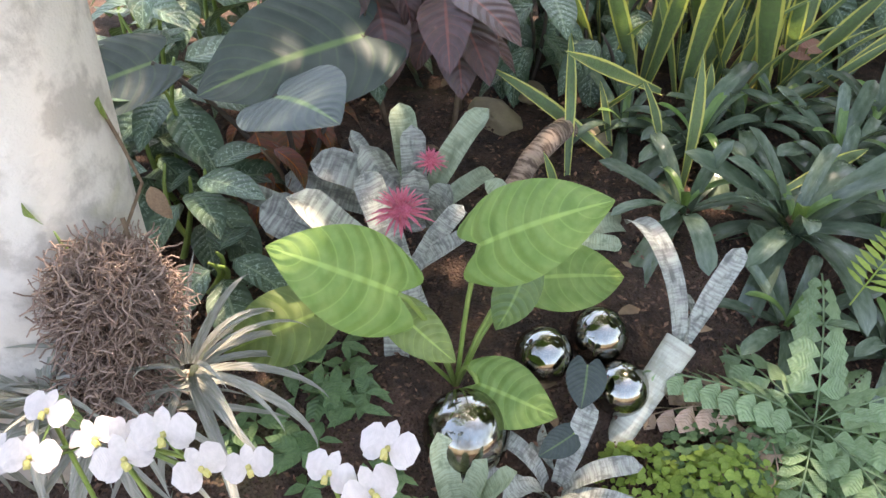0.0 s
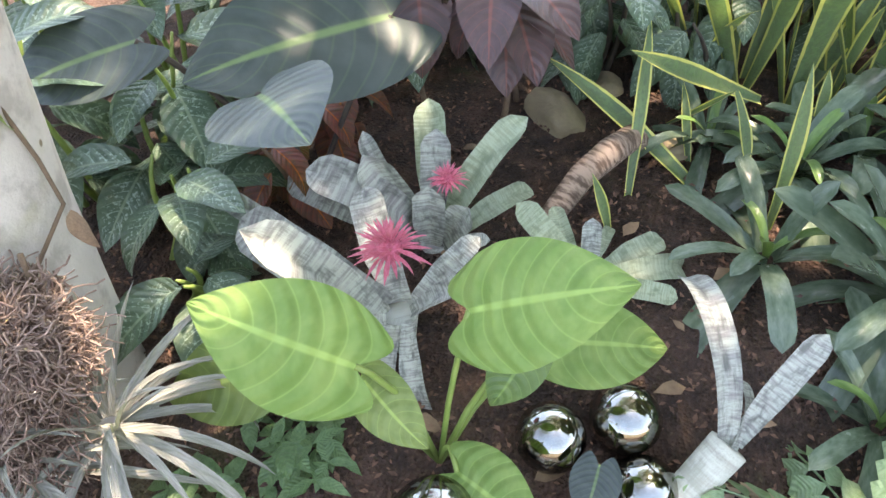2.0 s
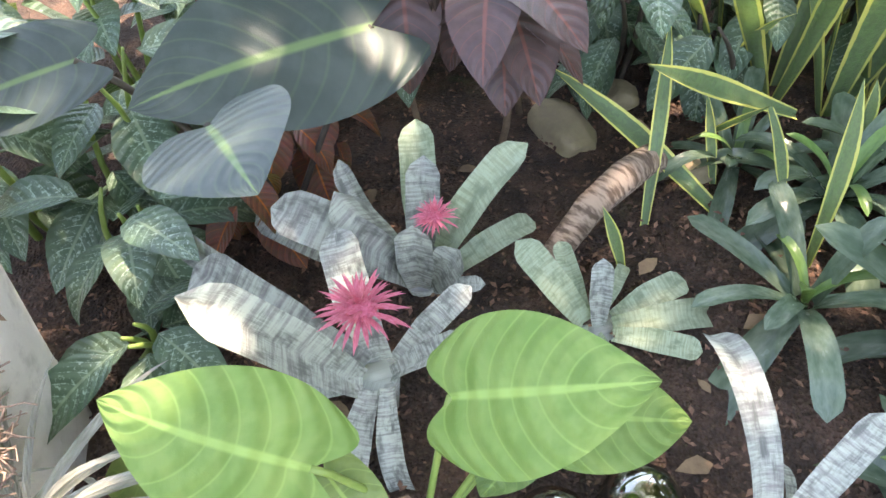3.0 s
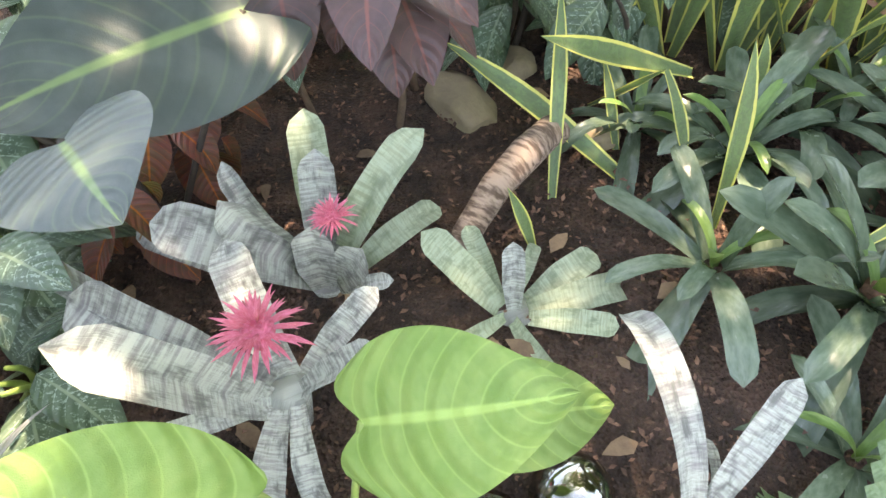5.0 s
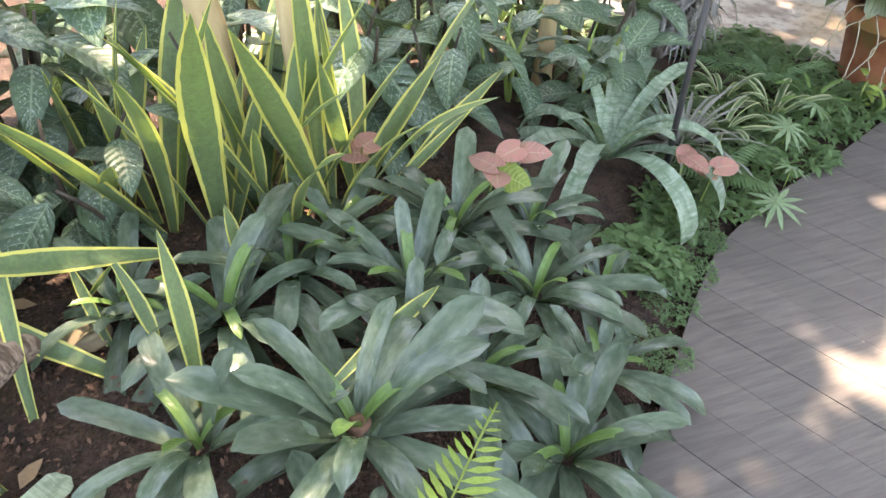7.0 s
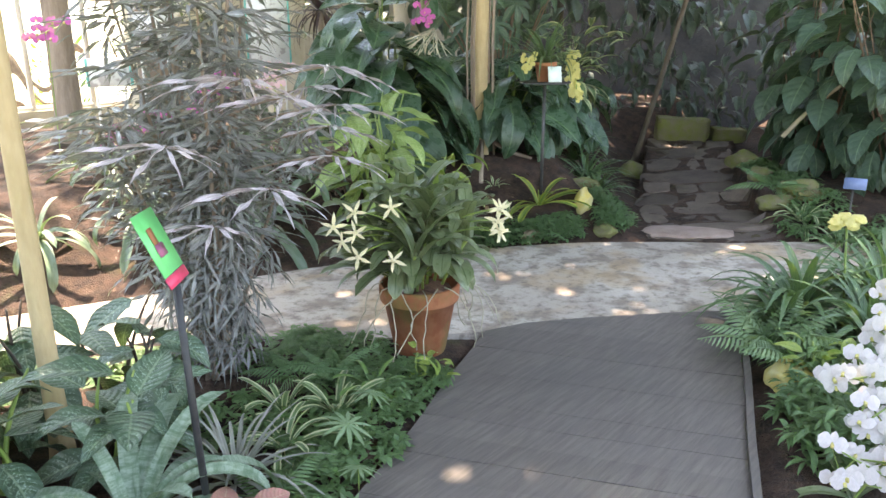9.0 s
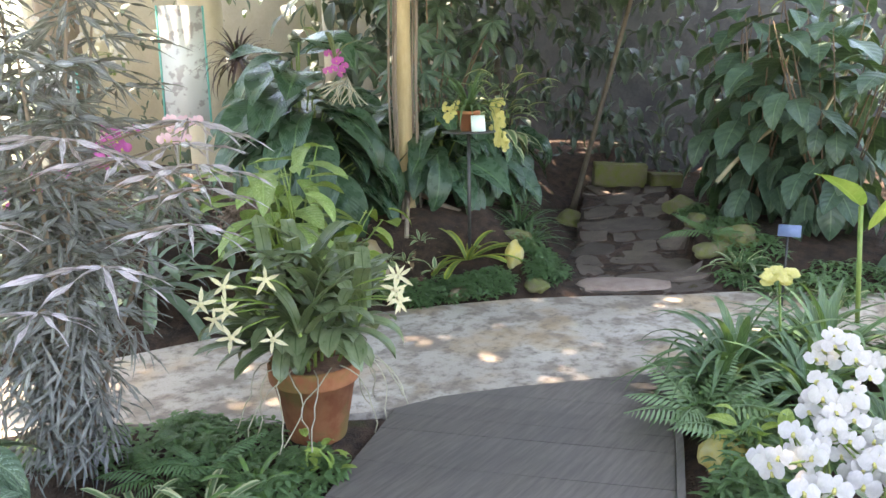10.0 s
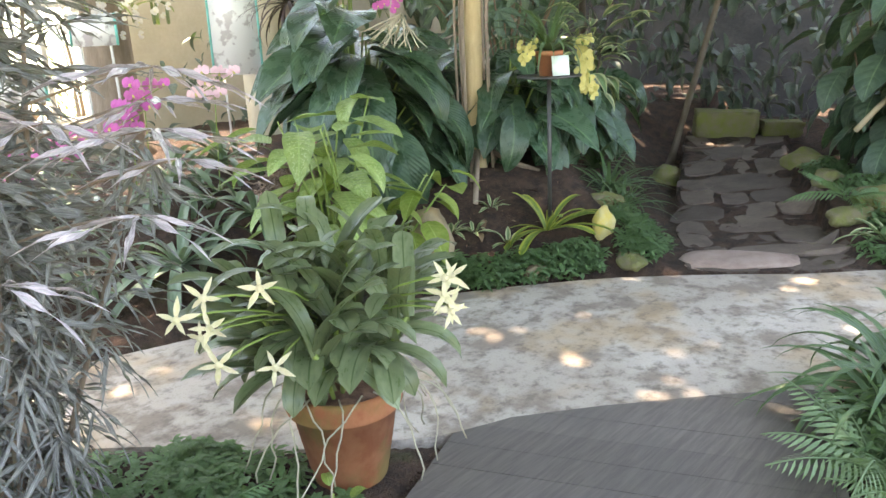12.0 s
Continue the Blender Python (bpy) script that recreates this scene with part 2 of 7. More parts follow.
M_yellow = leaf_material("yellow_petal", (0.62, 0.64, 0.12), (0.7, 0.72, 0.24), "plain", rough=0.5, trans=0.3, vary=0.1)
M_bract = leaf_material("pink_bract", (0.6, 0.07, 0.15), (0.74, 0.2, 0.3), "plain", rough=0.5, trans=0.25, vary=0.15)
M_stem = plain("green_stem", (0.15, 0.24, 0.05), (0.22, 0.3, 0.08), 20, 0.5, 0.2)
M_darkstem = plain("dark_stem", (0.03, 0.025, 0.02), (0.06, 0.045, 0.03), 30, 0.6, 0.3)
M_twig = plain("brown_twig", (0.12, 0.08, 0.05), (0.2, 0.13, 0.08), 30, 0.8, 0.5)
M_palewood = plain("pale_stem", (0.4, 0.34, 0.22), (0.52, 0.44, 0.3), 14, 0.6, 0.3, stretch=(1, 1, 0.3))
M_root = plain("aerial_root", (0.3, 0.28, 0.2), (0.42, 0.38, 0.28), 20, 0.7, 0.3)
M_moss_fibre = plain("brown_fibre", (0.17, 0.11, 0.085), (0.38, 0.28, 0.23), 40, 0.9, 0.4, joined=True, vary=0.6)
M_terracotta = plain("terracotta", (0.36, 0.13, 0.06), (0.26, 0.12, 0.05), 9, 0.8, 0.25)
M_black_plastic = plain("black_plastic", (0.015, 0.015, 0.016), (0.03, 0.03, 0.03), 20, 0.45, 0.1)
M_metal = plain("dark_metal", (0.05, 0.05, 0.05), (0.09, 0.085, 0.08), 30, 0.5, 0.2, metal=0.6)
M_green_card = plain("green_printed_card", (0.1, 0.55, 0.17), (0.14, 0.6, 0.22), 3, 0.4, 0.03, vary=0.0)
M_red_card = plain("red_printed_card", (0.7, 0.05, 0.12), (0.75, 0.08, 0.16), 3, 0.4, 0.03, vary=0.0)
M_pale_card = plain("pale_card", (0.62, 0.75, 0.68), (0.7, 0.8, 0.74), 3, 0.5, 0.03, vary=0.0)
M_blue_card = plain("blue_card", (0.12, 0.18, 0.32), (0.16, 0.22, 0.38), 6, 0.5, 0.03, vary=0.0)
M_plum = plain("plum_print", (0.3, 0.08, 0.16), (0.36, 0.12, 0.2), 3, 0.4, 0.03, vary=0.0)
M_wall = plain("ochre_plaster", (0.42, 0.38, 0.29), (0.5, 0.46, 0.36), 2.5, 0.9, 0.3)
# rock colour darkened to stand in for an unlit opening
M_void_wall = plain("void_dark_rock_wall", (0.05, 0.05, 0.055), (0.1, 0.098, 0.095), 2.0, 0.9, 0.8, dist=0.05)
M_frame = plain("white_painted_steel", (0.6, 0.6, 0.58), (0.68, 0.67, 0.64), 5, 0.5, 0.1)
M_gravel = plain("pale_gravel", (0.34, 0.29, 0.24), (0.46, 0.4, 0.34), 3, 0.9, 0.6)
M_flag = plain("flagstone", (0.085, 0.062, 0.048), (0.145, 0.11, 0.088), 5, 0.8, 0.6, vary=0.6)
M_pink_stone = plain("pink_flat_stone", (0.26, 0.18, 0.15), (0.36, 0.27, 0.23), 7, 0.8, 0.6)
M_moss_stone = plain("mossy_stone", (0.17, 0.19, 0.045), (0.2, 0.17, 0.11), 11, 0.9, 0.9, dist=0.03)
M_yellow_stone = plain("yellow_stone", (0.5, 0.38, 0.08), (0.42, 0.38, 0.2), 9, 0.85, 0.6)
M_boulder = plain("brown_boulder", (0.26, 0.2, 0.13), (0.34, 0.27, 0.16), 6, 0.85, 0.7)


def bark_material():
    n = Nodes("pale_smooth_bark")
    o = n.coords("Object")
    big, mid, small = n.noise(o, 3.0, 5.0), n.noise(o, 11.0, 5.0), n.noise(o, 70.0, 4.0)
    c = n.mix(n.step(big, 0.35, 0.65), (0.52, 0.49, 0.44), (0.64, 0.6, 0.54))
    c = n.mix(n.math("MULTIPLY", n.step(mid, 0.47, 0.64), 0.7), c, (0.33, 0.3, 0.26))
    c = n.mix(n.math("MULTIPLY", n.step(n.noise(o, 4.5, 3.0), 0.6, 0.75), 0.6), c, (0.42, 0.4, 0.24))
    knots = n.step(n.voronoi(o, 7.0).outputs["Distance"], 0.03, 0.06)
    c = n.mix(n.math("SUBTRACT", 1.0, knots), c, (0.2, 0.15, 0.09))
    return n.finish(c, 0.8, n.bump(n.math("ADD", mid, small), 0.35, 0.01))


def soil_material():
    n = Nodes("dark_soil")
    o = n.coords("Object")
    a, b, d = n.noise(o, 9.0, 6.0, 0.7), n.noise(o, 60.0, 5.0, 0.7), n.voronoi(o, 120.0).outputs["Distance"]
    c = n.mix(n.step(a, 0.35, 0.65), (0.034, 0.02, 0.014), (0.095, 0.053, 0.037))
    c = n.mix(n.math("MULTIPLY", n.step(b, 0.55, 0.7), 0.5), c, (0.16, 0.105, 0.07))
    moss = n.step(n.noise(o, 2.3, 4.0), 0.62, 0.72)
    c = n.mix(n.math("MULTIPLY", moss, 0.35), c, (0.07, 0.09, 0.02))
    return n.finish(c, 0.95, n.bump(n.math("ADD", n.math("ADD", a, b), d), 0.9, 0.02))


def plank_material():
    n = Nodes("weathered_decking")
    mp = n.node("Mapping", Vector=n.coords("Object"))
    mp.inputs["Rotation"].default_value = (0, 0, radians(64))
    mp.inputs["Scale"].default_value = (2.0, 26.0, 2.0)
    grain, fine = n.noise(mp.outputs[0], 2.0, 6.0, 0.7), n.noise(mp.outputs[0], 9.0, 4.0)
    blot = n.noise(n.coords("Object"), 2.2, 5.0)
    c = n.mix(n.step(grain, 0.3, 0.7), (0.1, 0.085, 0.075), (0.155, 0.134, 0.119))
    c = n.mix(n.math("MULTIPLY", n.step(blot, 0.45, 0.7), 0.5), c, (0.1, 0.09, 0.084))
    t = n.math("ADD", 0.93, n.math("MULTIPLY", n.random(), 0.14))
    c = n.mix(1.0, c, n.vec(t, t, t), "MULTIPLY")
    return n.finish(c, 0.72, n.bump(n.math("ADD", grain, n.math("MULTIPLY", fine, 0.4)), 0.3, 0.004))


def concrete_material():
    n = Nodes("stained_concrete")
    o = n.coords("Object")
    big, mid, fine = n.noise(o, 1.1, 5.0), n.noise(o, 4.0, 6.0, 0.65), n.noise(o, 90.0, 4.0)
    c = n.mix(n.step(big, 0.35, 0.65), (0.4, 0.345, 0.295), (0.5, 0.45, 0.395))
    c = n.mix(n.math("MULTIPLY", n.step(mid, 0.44, 0.6), 0.85), c, (0.22, 0.175, 0.14))
    c = n.mix(n.math("MULTIPLY", n.step(n.noise(o, 1.7, 3.0), 0.5, 0.66), 0.6), c, (0.44, 0.3, 0.17))
    c = n.mix(n.math("MULTIPLY", n.step(n.noise(o, 16.0, 5.0, 0.7), 0.5, 0.66), 0.45), c, (0.12, 0.105, 0.09))
    c = n.mix(n.math("MULTIPLY", n.step(fine, 0.55, 0.7), 0.45), c, (0.15, 0.135, 0.12))
    return n.finish(c, 0.85, n.bump(n.math("ADD", mid, fine), 0.35, 0.006))


def mirror_material():
    n = Nodes("mirror_steel")
    o = n.coords("Object")
    dirt = n.noise(o, 25.0, 5.0)
    c = n.mix(n.step(dirt, 0.4, 0.7), (0.36, 0.36, 0.33), (0.18, 0.16, 0.13))
    return n.finish(c, n.math("MULTIPLY", dirt, 0.2), None, metal=1.0)


def glass_material():
    n = Nodes("roof_glass")
    g = n.node("BsdfGlass", Color=(0.9, 0.95, 0.93), Roughness=0.0)
    g.inputs["IOR"].default_value = 1.05
    n.t.links.new(g.outputs[0], n.out.inputs[0])
    return n.mat


def ringed_root_material():
    n = Nodes("ringed_palm_root")
    mp = n.node("Mapping", Vector=n.coords("UV"))
    mp.inputs["Scale"].default_value = (2.0, 22.0, 1.0)
    ring = n.noise(mp.outputs[0], 1.6, 4.0)
    fine = n.noise(n.coords("Object"), 60.0, 4.0)
    c = n.mix(n.step(ring, 0.4, 0.6), (0.1, 0.065, 0.045), (0.34, 0.25, 0.19))
    return n.finish(c, 0.85, n.bump(n.math("ADD", ring, n.math("MULTIPLY", fine, 0.4)), 0.7, 0.012))


M_bark, M_soil, M_plank, M_concrete = bark_material(), soil_material(), plank_material(), concrete_material()
M_mirror, M_glass, M_ringed = mirror_material(), glass_material(), ringed_root_material()
M_trunk = plain("tan_bark", (0.42, 0.31, 0.16), (0.55, 0.43, 0.25), 6, 0.85, 0.6, stretch=(1, 1, 0.25))
M_trunk_grey = plain("grey_brown_bark", (0.2, 0.15, 0.11), (0.32, 0.25, 0.19), 9, 0.9, 0.8, stretch=(1, 1, 0.2), dist=0.02)
M_chip = plain("bark_chips", (0.07, 0.035, 0.025), (0.22, 0.12, 0.08), 30, 0.9, 0.5, joined=True, vary=0.9)
M_dead = plain("dry_leaf", (0.16, 0.1, 0.06), (0.26, 0.17, 0.1), 20, 0.8, 0.3, joined=True, vary=0.6)

# ---- shapes ----


def widths(shape, v):
    if shape == "strap":
        w = 0.62 + 0.38 * min(1, v / 0.45)
        return w * (1 if v < 0.84 else max(0.0, 1 - ((v - 0.84) / 0.163) ** 2.2))
    if shape == "sword":
        w = 0.45 + 0.55 * min(1, v / 0.5)
        return w * (1 if v < 0.6 else max(0.0, 1 - ((v - 0.6) / 0.4) ** 1.7))
    if shape == "grass":
        return (0.75 + 0.25 * min(1, v / 0.3)) * max(0.0, 1 - v ** 2.5)
    if shape == "ovate":
        return max(0.0, math.sin(math.pi * v ** 0.72)) ** 0.85
    if shape == "lance":
        return max(0.0, math.sin(math.pi * v ** 0.85)) ** 1.1
    if shape == "obovate":
        return max(0.0, math.sin(math.pi * v ** 1.35)) ** 0.7
    if shape == "heart":
        s = 0.13 + 0.87 * v
        return max(0.0, math.sin(math.pi * s ** 0.8)) ** 0.72 * (1 - 0.3 * v ** 5)
    return 1.0


def blade(shape, ratio, arch=30.0, fold=0.2, nl=10, nw=4, wave=0.0, ripple=0.0, lobe=0.0, start=0.0, bend=1.5, seed=0, length=1.0):
    """A leaf of unit length along +y, its face up: arch bends it down, fold lifts its sides, wave moves its edge, ripple raises its panels between veins."""
    rr = random.Random(seed)
    p1, p2 = rr.uniform(0, 6), rr.uniform(0, 6)
    vs, uvs, fs = [], [], []
    y, z = 0.0, 0.0
    for i in range(nl + 1):
        v = i / nl
        th = radians(start - arch * v ** bend)
        if i:
            y += math.cos(th) / nl * length
            z += math.sin(th) / nl * length
        w = max(widths(shape, v), 0.012) * ratio * length
        for j in range(nw + 1):
            u = -1 + 2 * j / nw
            au = abs(u)
            lift = au * w / 2 * fold + wave * w * au * au * math.sin(v * 11 + p1 + (2.0 if u > 0 else 0))
            if ripple:
                lift += ripple * length * abs(math.sin(math.pi * 8 * (v - 0.2 * au ** 1.3))) * au * (1 - au * 0.6) * min(1, 6 * (1 - v))
            back = -lobe * length * (2.2 * au ** 1.2 - 1.7 * au ** 3) * (1 - v) ** 3
            side = u * w / 2 + 0.02 * length * math.sin(v * 2.5 + p2) * v
            vs.append((side, y + math.cos(th) * back - math.sin(th) * lift, z + math.sin(th) * back + math.cos(th) * lift))
            uvs.append((j / nw, v))
    for i in range(nl):
        for j in range(nw):
            k = i * (nw + 1) + j
            fs.append((k, k + 1, k + nw + 2, k + nw + 1))
    return np.array(vs), fs, np.array(uvs)


def to_mesh(name, arrays, material, smooth=True):
    vs, fs, uvs = arrays
    me = bpy.data.meshes.new(name)
    me.from_pydata([tuple(p) for p in vs], [], fs)
    if uvs is not None:
        layer = me.uv_layers.new(name="UVMap")
        idx = np.empty(len(me.loops), dtype=np.int32)
        me.loops.foreach_get("vertex_index", idx)
        layer.data.foreach_set("uv", np.asarray(uvs, dtype=np.float32)[idx].ravel())
    if smooth:
        me.polygons.foreach_set("use_smooth", [True] * len(me.polygons))
    me.materials.append(material)
    return me


def joined(arrays, mats):
    """Many copies of one or more shapes as one set of arrays."""
    V, F, U, k = [], [], [], 0
    rr = random.Random(len(mats))
    for m in mats:
        vs, fs, uvs = arrays[rr.randrange(len(arrays))] if isinstance(arrays, list) else arrays
        a = np.array(m)
        V.append(vs @ a[:3, :3].T + a[:3, 3])
        F.extend([tuple(i + k for i in f) for f in fs])
        U.append(uvs)
        k += len(vs)
    return np.concatenate(V), F, np.concatenate(U)


def stack(*sets):
    V, F, U, k = [], [], [], 0
    for vs, fs, uvs in sets:
        V.append(vs)
        F.extend([tuple(i + k for i in f) for f in fs])
        U.append(uvs)
        k += len(vs)
    return np.concatenate(V), F, np.concatenate(U)


def tube(points, radii, n=8, cap=True, wobble=0.0, seed=0):
    rr = random.Random(seed)
    P = [Vector(p) for p in points]
    vs, fs, uvs = [], [], []
    side = Vector((1, 0, 0))
    for i, p in enumerate(P):
        d = (P[min(i + 1, len(P) - 1)] - P[max(i - 1, 0)]).normalized()
        if abs(d.dot(side)) > 0.9:
            side = Vector((0, 1, 0)) if abs(d.y) < 0.9 else Vector((0, 0, 1))
        a = (side - d * side.dot(d)).normalized()
        side = a
        b = d.cross(a)
        r = radii[i] if isinstance(radii, (list, tuple)) else radii
        for j in range(n):
            t = 2 * math.pi * j / n
            q = r * (1 + rr.uniform(-wobble, wobble))
            vs.append(tuple(p + a * math.cos(t) * q + b * math.sin(t) * q))
            uvs.append((j / n, i / max(1, len(P) - 1)))
    for i in range(len(P) - 1):
        for j in range(n):
            fs.append((i * n + j, i * n + (j + 1) % n, (i + 1) * n + (j + 1) % n, (i + 1) * n + j))
    if cap:
        fs.append(tuple(range(n))[::-1])
        fs.append(tuple((len(P) - 1) * n + j for j in range(n)))
    return np.array(vs), fs, np.array(uvs)


def arc(a, b, sag=0.0, n=8, up=(0, 0, 1)):
    a, b, up = Vector(a), Vector(b), Vector(up)
    return [a.lerp(b, i / n) + up * sag * 4 * (i / n) * (1 - i / n) for i in range(n + 1)]


def lathe(profile, n=32):
    vs, fs, uvs = [], [], []
    for i, (r, z) in enumerate(profile):
        for j in range(n):
            t = 2 * math.pi * j / n
            vs.append((r * math.cos(t), r * math.sin(t), z))
            uvs.append((j / n, i / (len(profile) - 1)))
    for i in range(len(profile) - 1):
        for j in range(n):
            fs.append((i * n + j, i * n + (j + 1) % n, (i + 1) * n + (j + 1) % n, (i + 1) * n + j))
    return np.array(vs), fs, np.array(uvs)


def box_arrays(x0, x1, y0, y1, z0, z1):
    vs = [(x, y, z) for z in (z0, z1) for x, y in ((x0, y0), (x1, y0), (x1, y1), (x0, y1))]
    fs = [(3, 2, 1, 0), (4, 5, 6, 7), (0, 1, 5, 4), (1, 2, 6, 5), (2, 3, 7, 6), (3, 0, 4, 7)]
    return np.array(vs, dtype=float), fs, np.array([(v[0], v[2]) for v in vs], dtype=float)


def rounded_box(sx, sy, sz, bevel):
    bm = bmesh.new()
    bmesh.ops.create_cube(bm, size=1.0)
    for v in bm.verts:
        v.co.x, v.co.y, v.co.z = v.co.x * sx, v.co.y * sy, v.co.z * sz
    bmesh.ops.bevel(bm, geom=bm.edges[:], offset=bevel, segments=2, affect="EDGES")
    out = (np.array([tuple(v.co) for v in bm.verts]), [tuple(v.index for v in f.verts) for f in bm.faces], np.array([(v.co.x, v.co.z) for v in bm.verts]))
    bm.free()
    return out


def rough_block(sx, sy, sz, seed):
    """A squared stone with worn edges and faces."""
    bm = bmesh.new()
    bmesh.ops.create_cube(bm, size=1.0)
    bmesh.ops.subdivide_edges(bm, edges=bm.edges[:], cuts=7, use_grid_fill=True)
    for v in bm.verts:
        d = v.co.copy()
        far = max(abs(d.x), abs(d.y), abs(d.z)) / max(d.length, 1e-6)
        k = 0.86 + 0.14 * far + 0.1 * noise.noise(d * 3 + Vector((seed * 5.1, 0, 0))) + 0.05 * noise.noise(d * 9 + Vector((0, seed, 0)))
        v.co = Vector((d.x * sx * k, d.y * sy * k, d.z * sz * k))
    out = (np.array([tuple(v.co) for v in bm.verts]), [tuple(v.index for v in f.verts) for f in bm.faces], np.array([(v.co.x, v.co.z) for v in bm.verts]))
    bm.free()
    return out


def rock(size, seed, flat=1.0):
    bm = bmesh.new()
    bmesh.ops.create_icosphere(bm, subdivisions=3, radius=1.0)
    for v in bm.verts:
        d = v.co.normalized()
        k = 1 + 0.35 * noise.noise(d * 1.4 + Vector((seed * 7.1, 0, 0))) + 0.1 * noise.noise(d * 4 + Vector((0, seed * 3.3, 0)))
        v.co = d * k
    out = (np.array([(v.co.x * size[0], v.co.y * size[1], v.co.z * size[2]) for v in bm.verts]), [tuple(v.index for v in f.verts) for f in bm.faces], np.array([(v.co.x, v.co.z) for v in bm.verts]))
    bm.free()
    return out


def thing(name, loc, label, category, group="", kind="", rz=0.0):
    e = new(name)
    e.empty_display_size = 0.05
    e.matrix_basis = pose(*loc, 0, 0, rz)
    return tagged(e, label, category, group, kind)


def part(name, mesh, parent, m=None, label=""):
    """One mesh object under a thing or part; m in the world."""
    ob = new(name, mesh)
    ob.parent = parent
    if m is not None:
        base = parent.matrix_basis if parent.parent is None else parent.parent.matrix_basis @ parent.matrix_basis
        ob.matrix_basis = base.inverted() @ m
    return tagged(ob, label) if label else ob


def solid(name, arrays, material, label, category, loc=(0, 0, 0), rot=(0, 0, 0), group="", kind="", smooth=True):
    """A thing that is one mesh."""
    ob = new(name, to_mesh(name, arrays, material, smooth))
    ob.matrix_basis = pose(*loc, *rot)
    return tagged(ob, label, category, group, kind)


def span(arrays, base, tip, up=(0, 0, 1), widen=1.0):
    """The pose and size that lay a leaf shape from base to tip, its face towards up."""
    vs = arrays[0]
    n = int(round(1 / (arrays[2][:, 1][arrays[2][:, 1] > 0].min())))
    per = len(vs) // (n + 1)
    chord = Vector(vs[n * per + per // 2]) - Vector(vs[per // 2])
    d = Vector(tip) - Vector(base)
    k = d.length / chord.length
    y0 = chord.normalized()
    f0 = Matrix((Vector((1, 0, 0)), y0, Vector((1, 0, 0)).cross(y0))).transposed()
    y1 = d.normalized()
    upv = Vector(up)
    z1 = (upv - y1 * upv.dot(y1)).normalized()
    f1 = Matrix((y1.cross(z1), y1, z1)).transposed()
    r = (f1 @ f0.inverted()).to_4x4()
    return Matrix.Translation(base) @ r @ Matrix.Diagonal((k * widen, k, k, 1))


def aim(loc, az, elev, k=1.0, wide=1.0, roll=0.0):
    """Pose of a leaf shape at loc, pointing to azimuth az (degrees from +x) and raised by elev."""
    return pose(*loc, 0, 0, az - 90) @ pose(0, 0, 0, elev, 0, 0) @ pose(0, 0, 0, 0, roll, 0) @ Matrix.Diagonal((k * wide, k, k, 1))


def rosette(name, loc, label, category, meshes, n, length, elev, inner=0.0, seed=0, group="", squeeze=1.0, part_name="leaf", rise=0.0, avoid=None):
    """A rosette of leaves: the inner ones steep, the outer ones low."""
    rr = random.Random(seed)
    e = thing(name, loc, label, category, group)
    for i in range(n):
        f = i / max(1, n - 1)
        az = i * 137.5 + rr.uniform(-14, 14) + seed * 31
        el = elev[0] + (elev[1] - elev[0]) * f + rr.uniform(-12, 12)
        if avoid and (az - avoid[0]) % 360 < avoid[1] - avoid[0]:
            el = min(el, -8)
        k = length * (1 - inner * f) * rr.uniform(0.85, 1.1)
        p = (loc[0] + 0.02 * math.cos(radians(az)), loc[1] + 0.02 * math.sin(radians(az)), loc[2] + rise * f)
        part(part_name, meshes[rr.randrange(len(meshes))], e, aim(p, az, el, k, squeeze * rr.uniform(0.85, 1.15), rr.uniform(-12, 12)))
    return e

# ---- ground, paths and enclosure ----
LEFT = [(-3.4, 0.9), (-1.2, 0.62), (-0.3, 0.62), (0.35, 0.8), (0.9, 1.12), (1.4, 1.52), (1.83, 1.9), (2.18, 2.23), (2.42, 2.43), (2.76, 2.6), (3.19, 2.74), (3.75, 2.96), (4.3, 3.16)]
RIGHT = [(5.46, 2.23), (5.18, 2.1), (4.64, 1.89), (4.07, 1.69), (3.3, 1.4), (2.6, 0.95), (2.0, 0.45), (1.3, -0.05), (0.5, -0.42), (-0.3, -0.62), (-1.2, -0.65), (-3.4, -0.4)]
BULGE = [(4.53, 3.06), (4.82, 2.83), (5.15, 2.54), (5.36, 2.33)]
NEAR = [(-3.4, 6.4), (1.0, 5.2), (2.8, 4.58), (3.2, 4.35), (3.5, 4.05), (3.8, 3.6), (4.3, 3.16)] + BULGE + [(5.46, 2.23), (6.1, 1.5), (6.6, 0.6), (6.8, -1.0), (6.8, -3.4)]
FAR = [(-3.4, 7.6), (1.0, 6.1), (3.05, 5.25), (3.6, 5.03), (4.3, 4.8), (5.1, 4.42), (5.7, 4.02), (6.2, 3.6), (6.57, 3.16), (6.9, 2.7), (7.25, 2.35), (7.8, 1.4), (8.0, 0.2), (8.1, -3.4)]
STONE_L = [(6.5, 3.25), (7.4, 3.75), (8.55, 4.3), (10.2, 5.0)]
STONE_R = [(7.1, 2.45), (7.9, 2.95), (9.0, 3.5), (10.7, 4.1)]


def distance(px, py, line):
    best = np.full(px.shape, 99.0)
    for (ax, ay), (bx, by) in zip(line[:-1], line[1:]):
        dx, dy = bx - ax, by - ay
        t = np.clip(((px - ax) * dx + (py - ay) * dy) / (dx * dx + dy * dy), 0, 1)
        best = np.minimum(best, np.hypot(px - ax - t * dx, py - ay - t * dy))
    return best


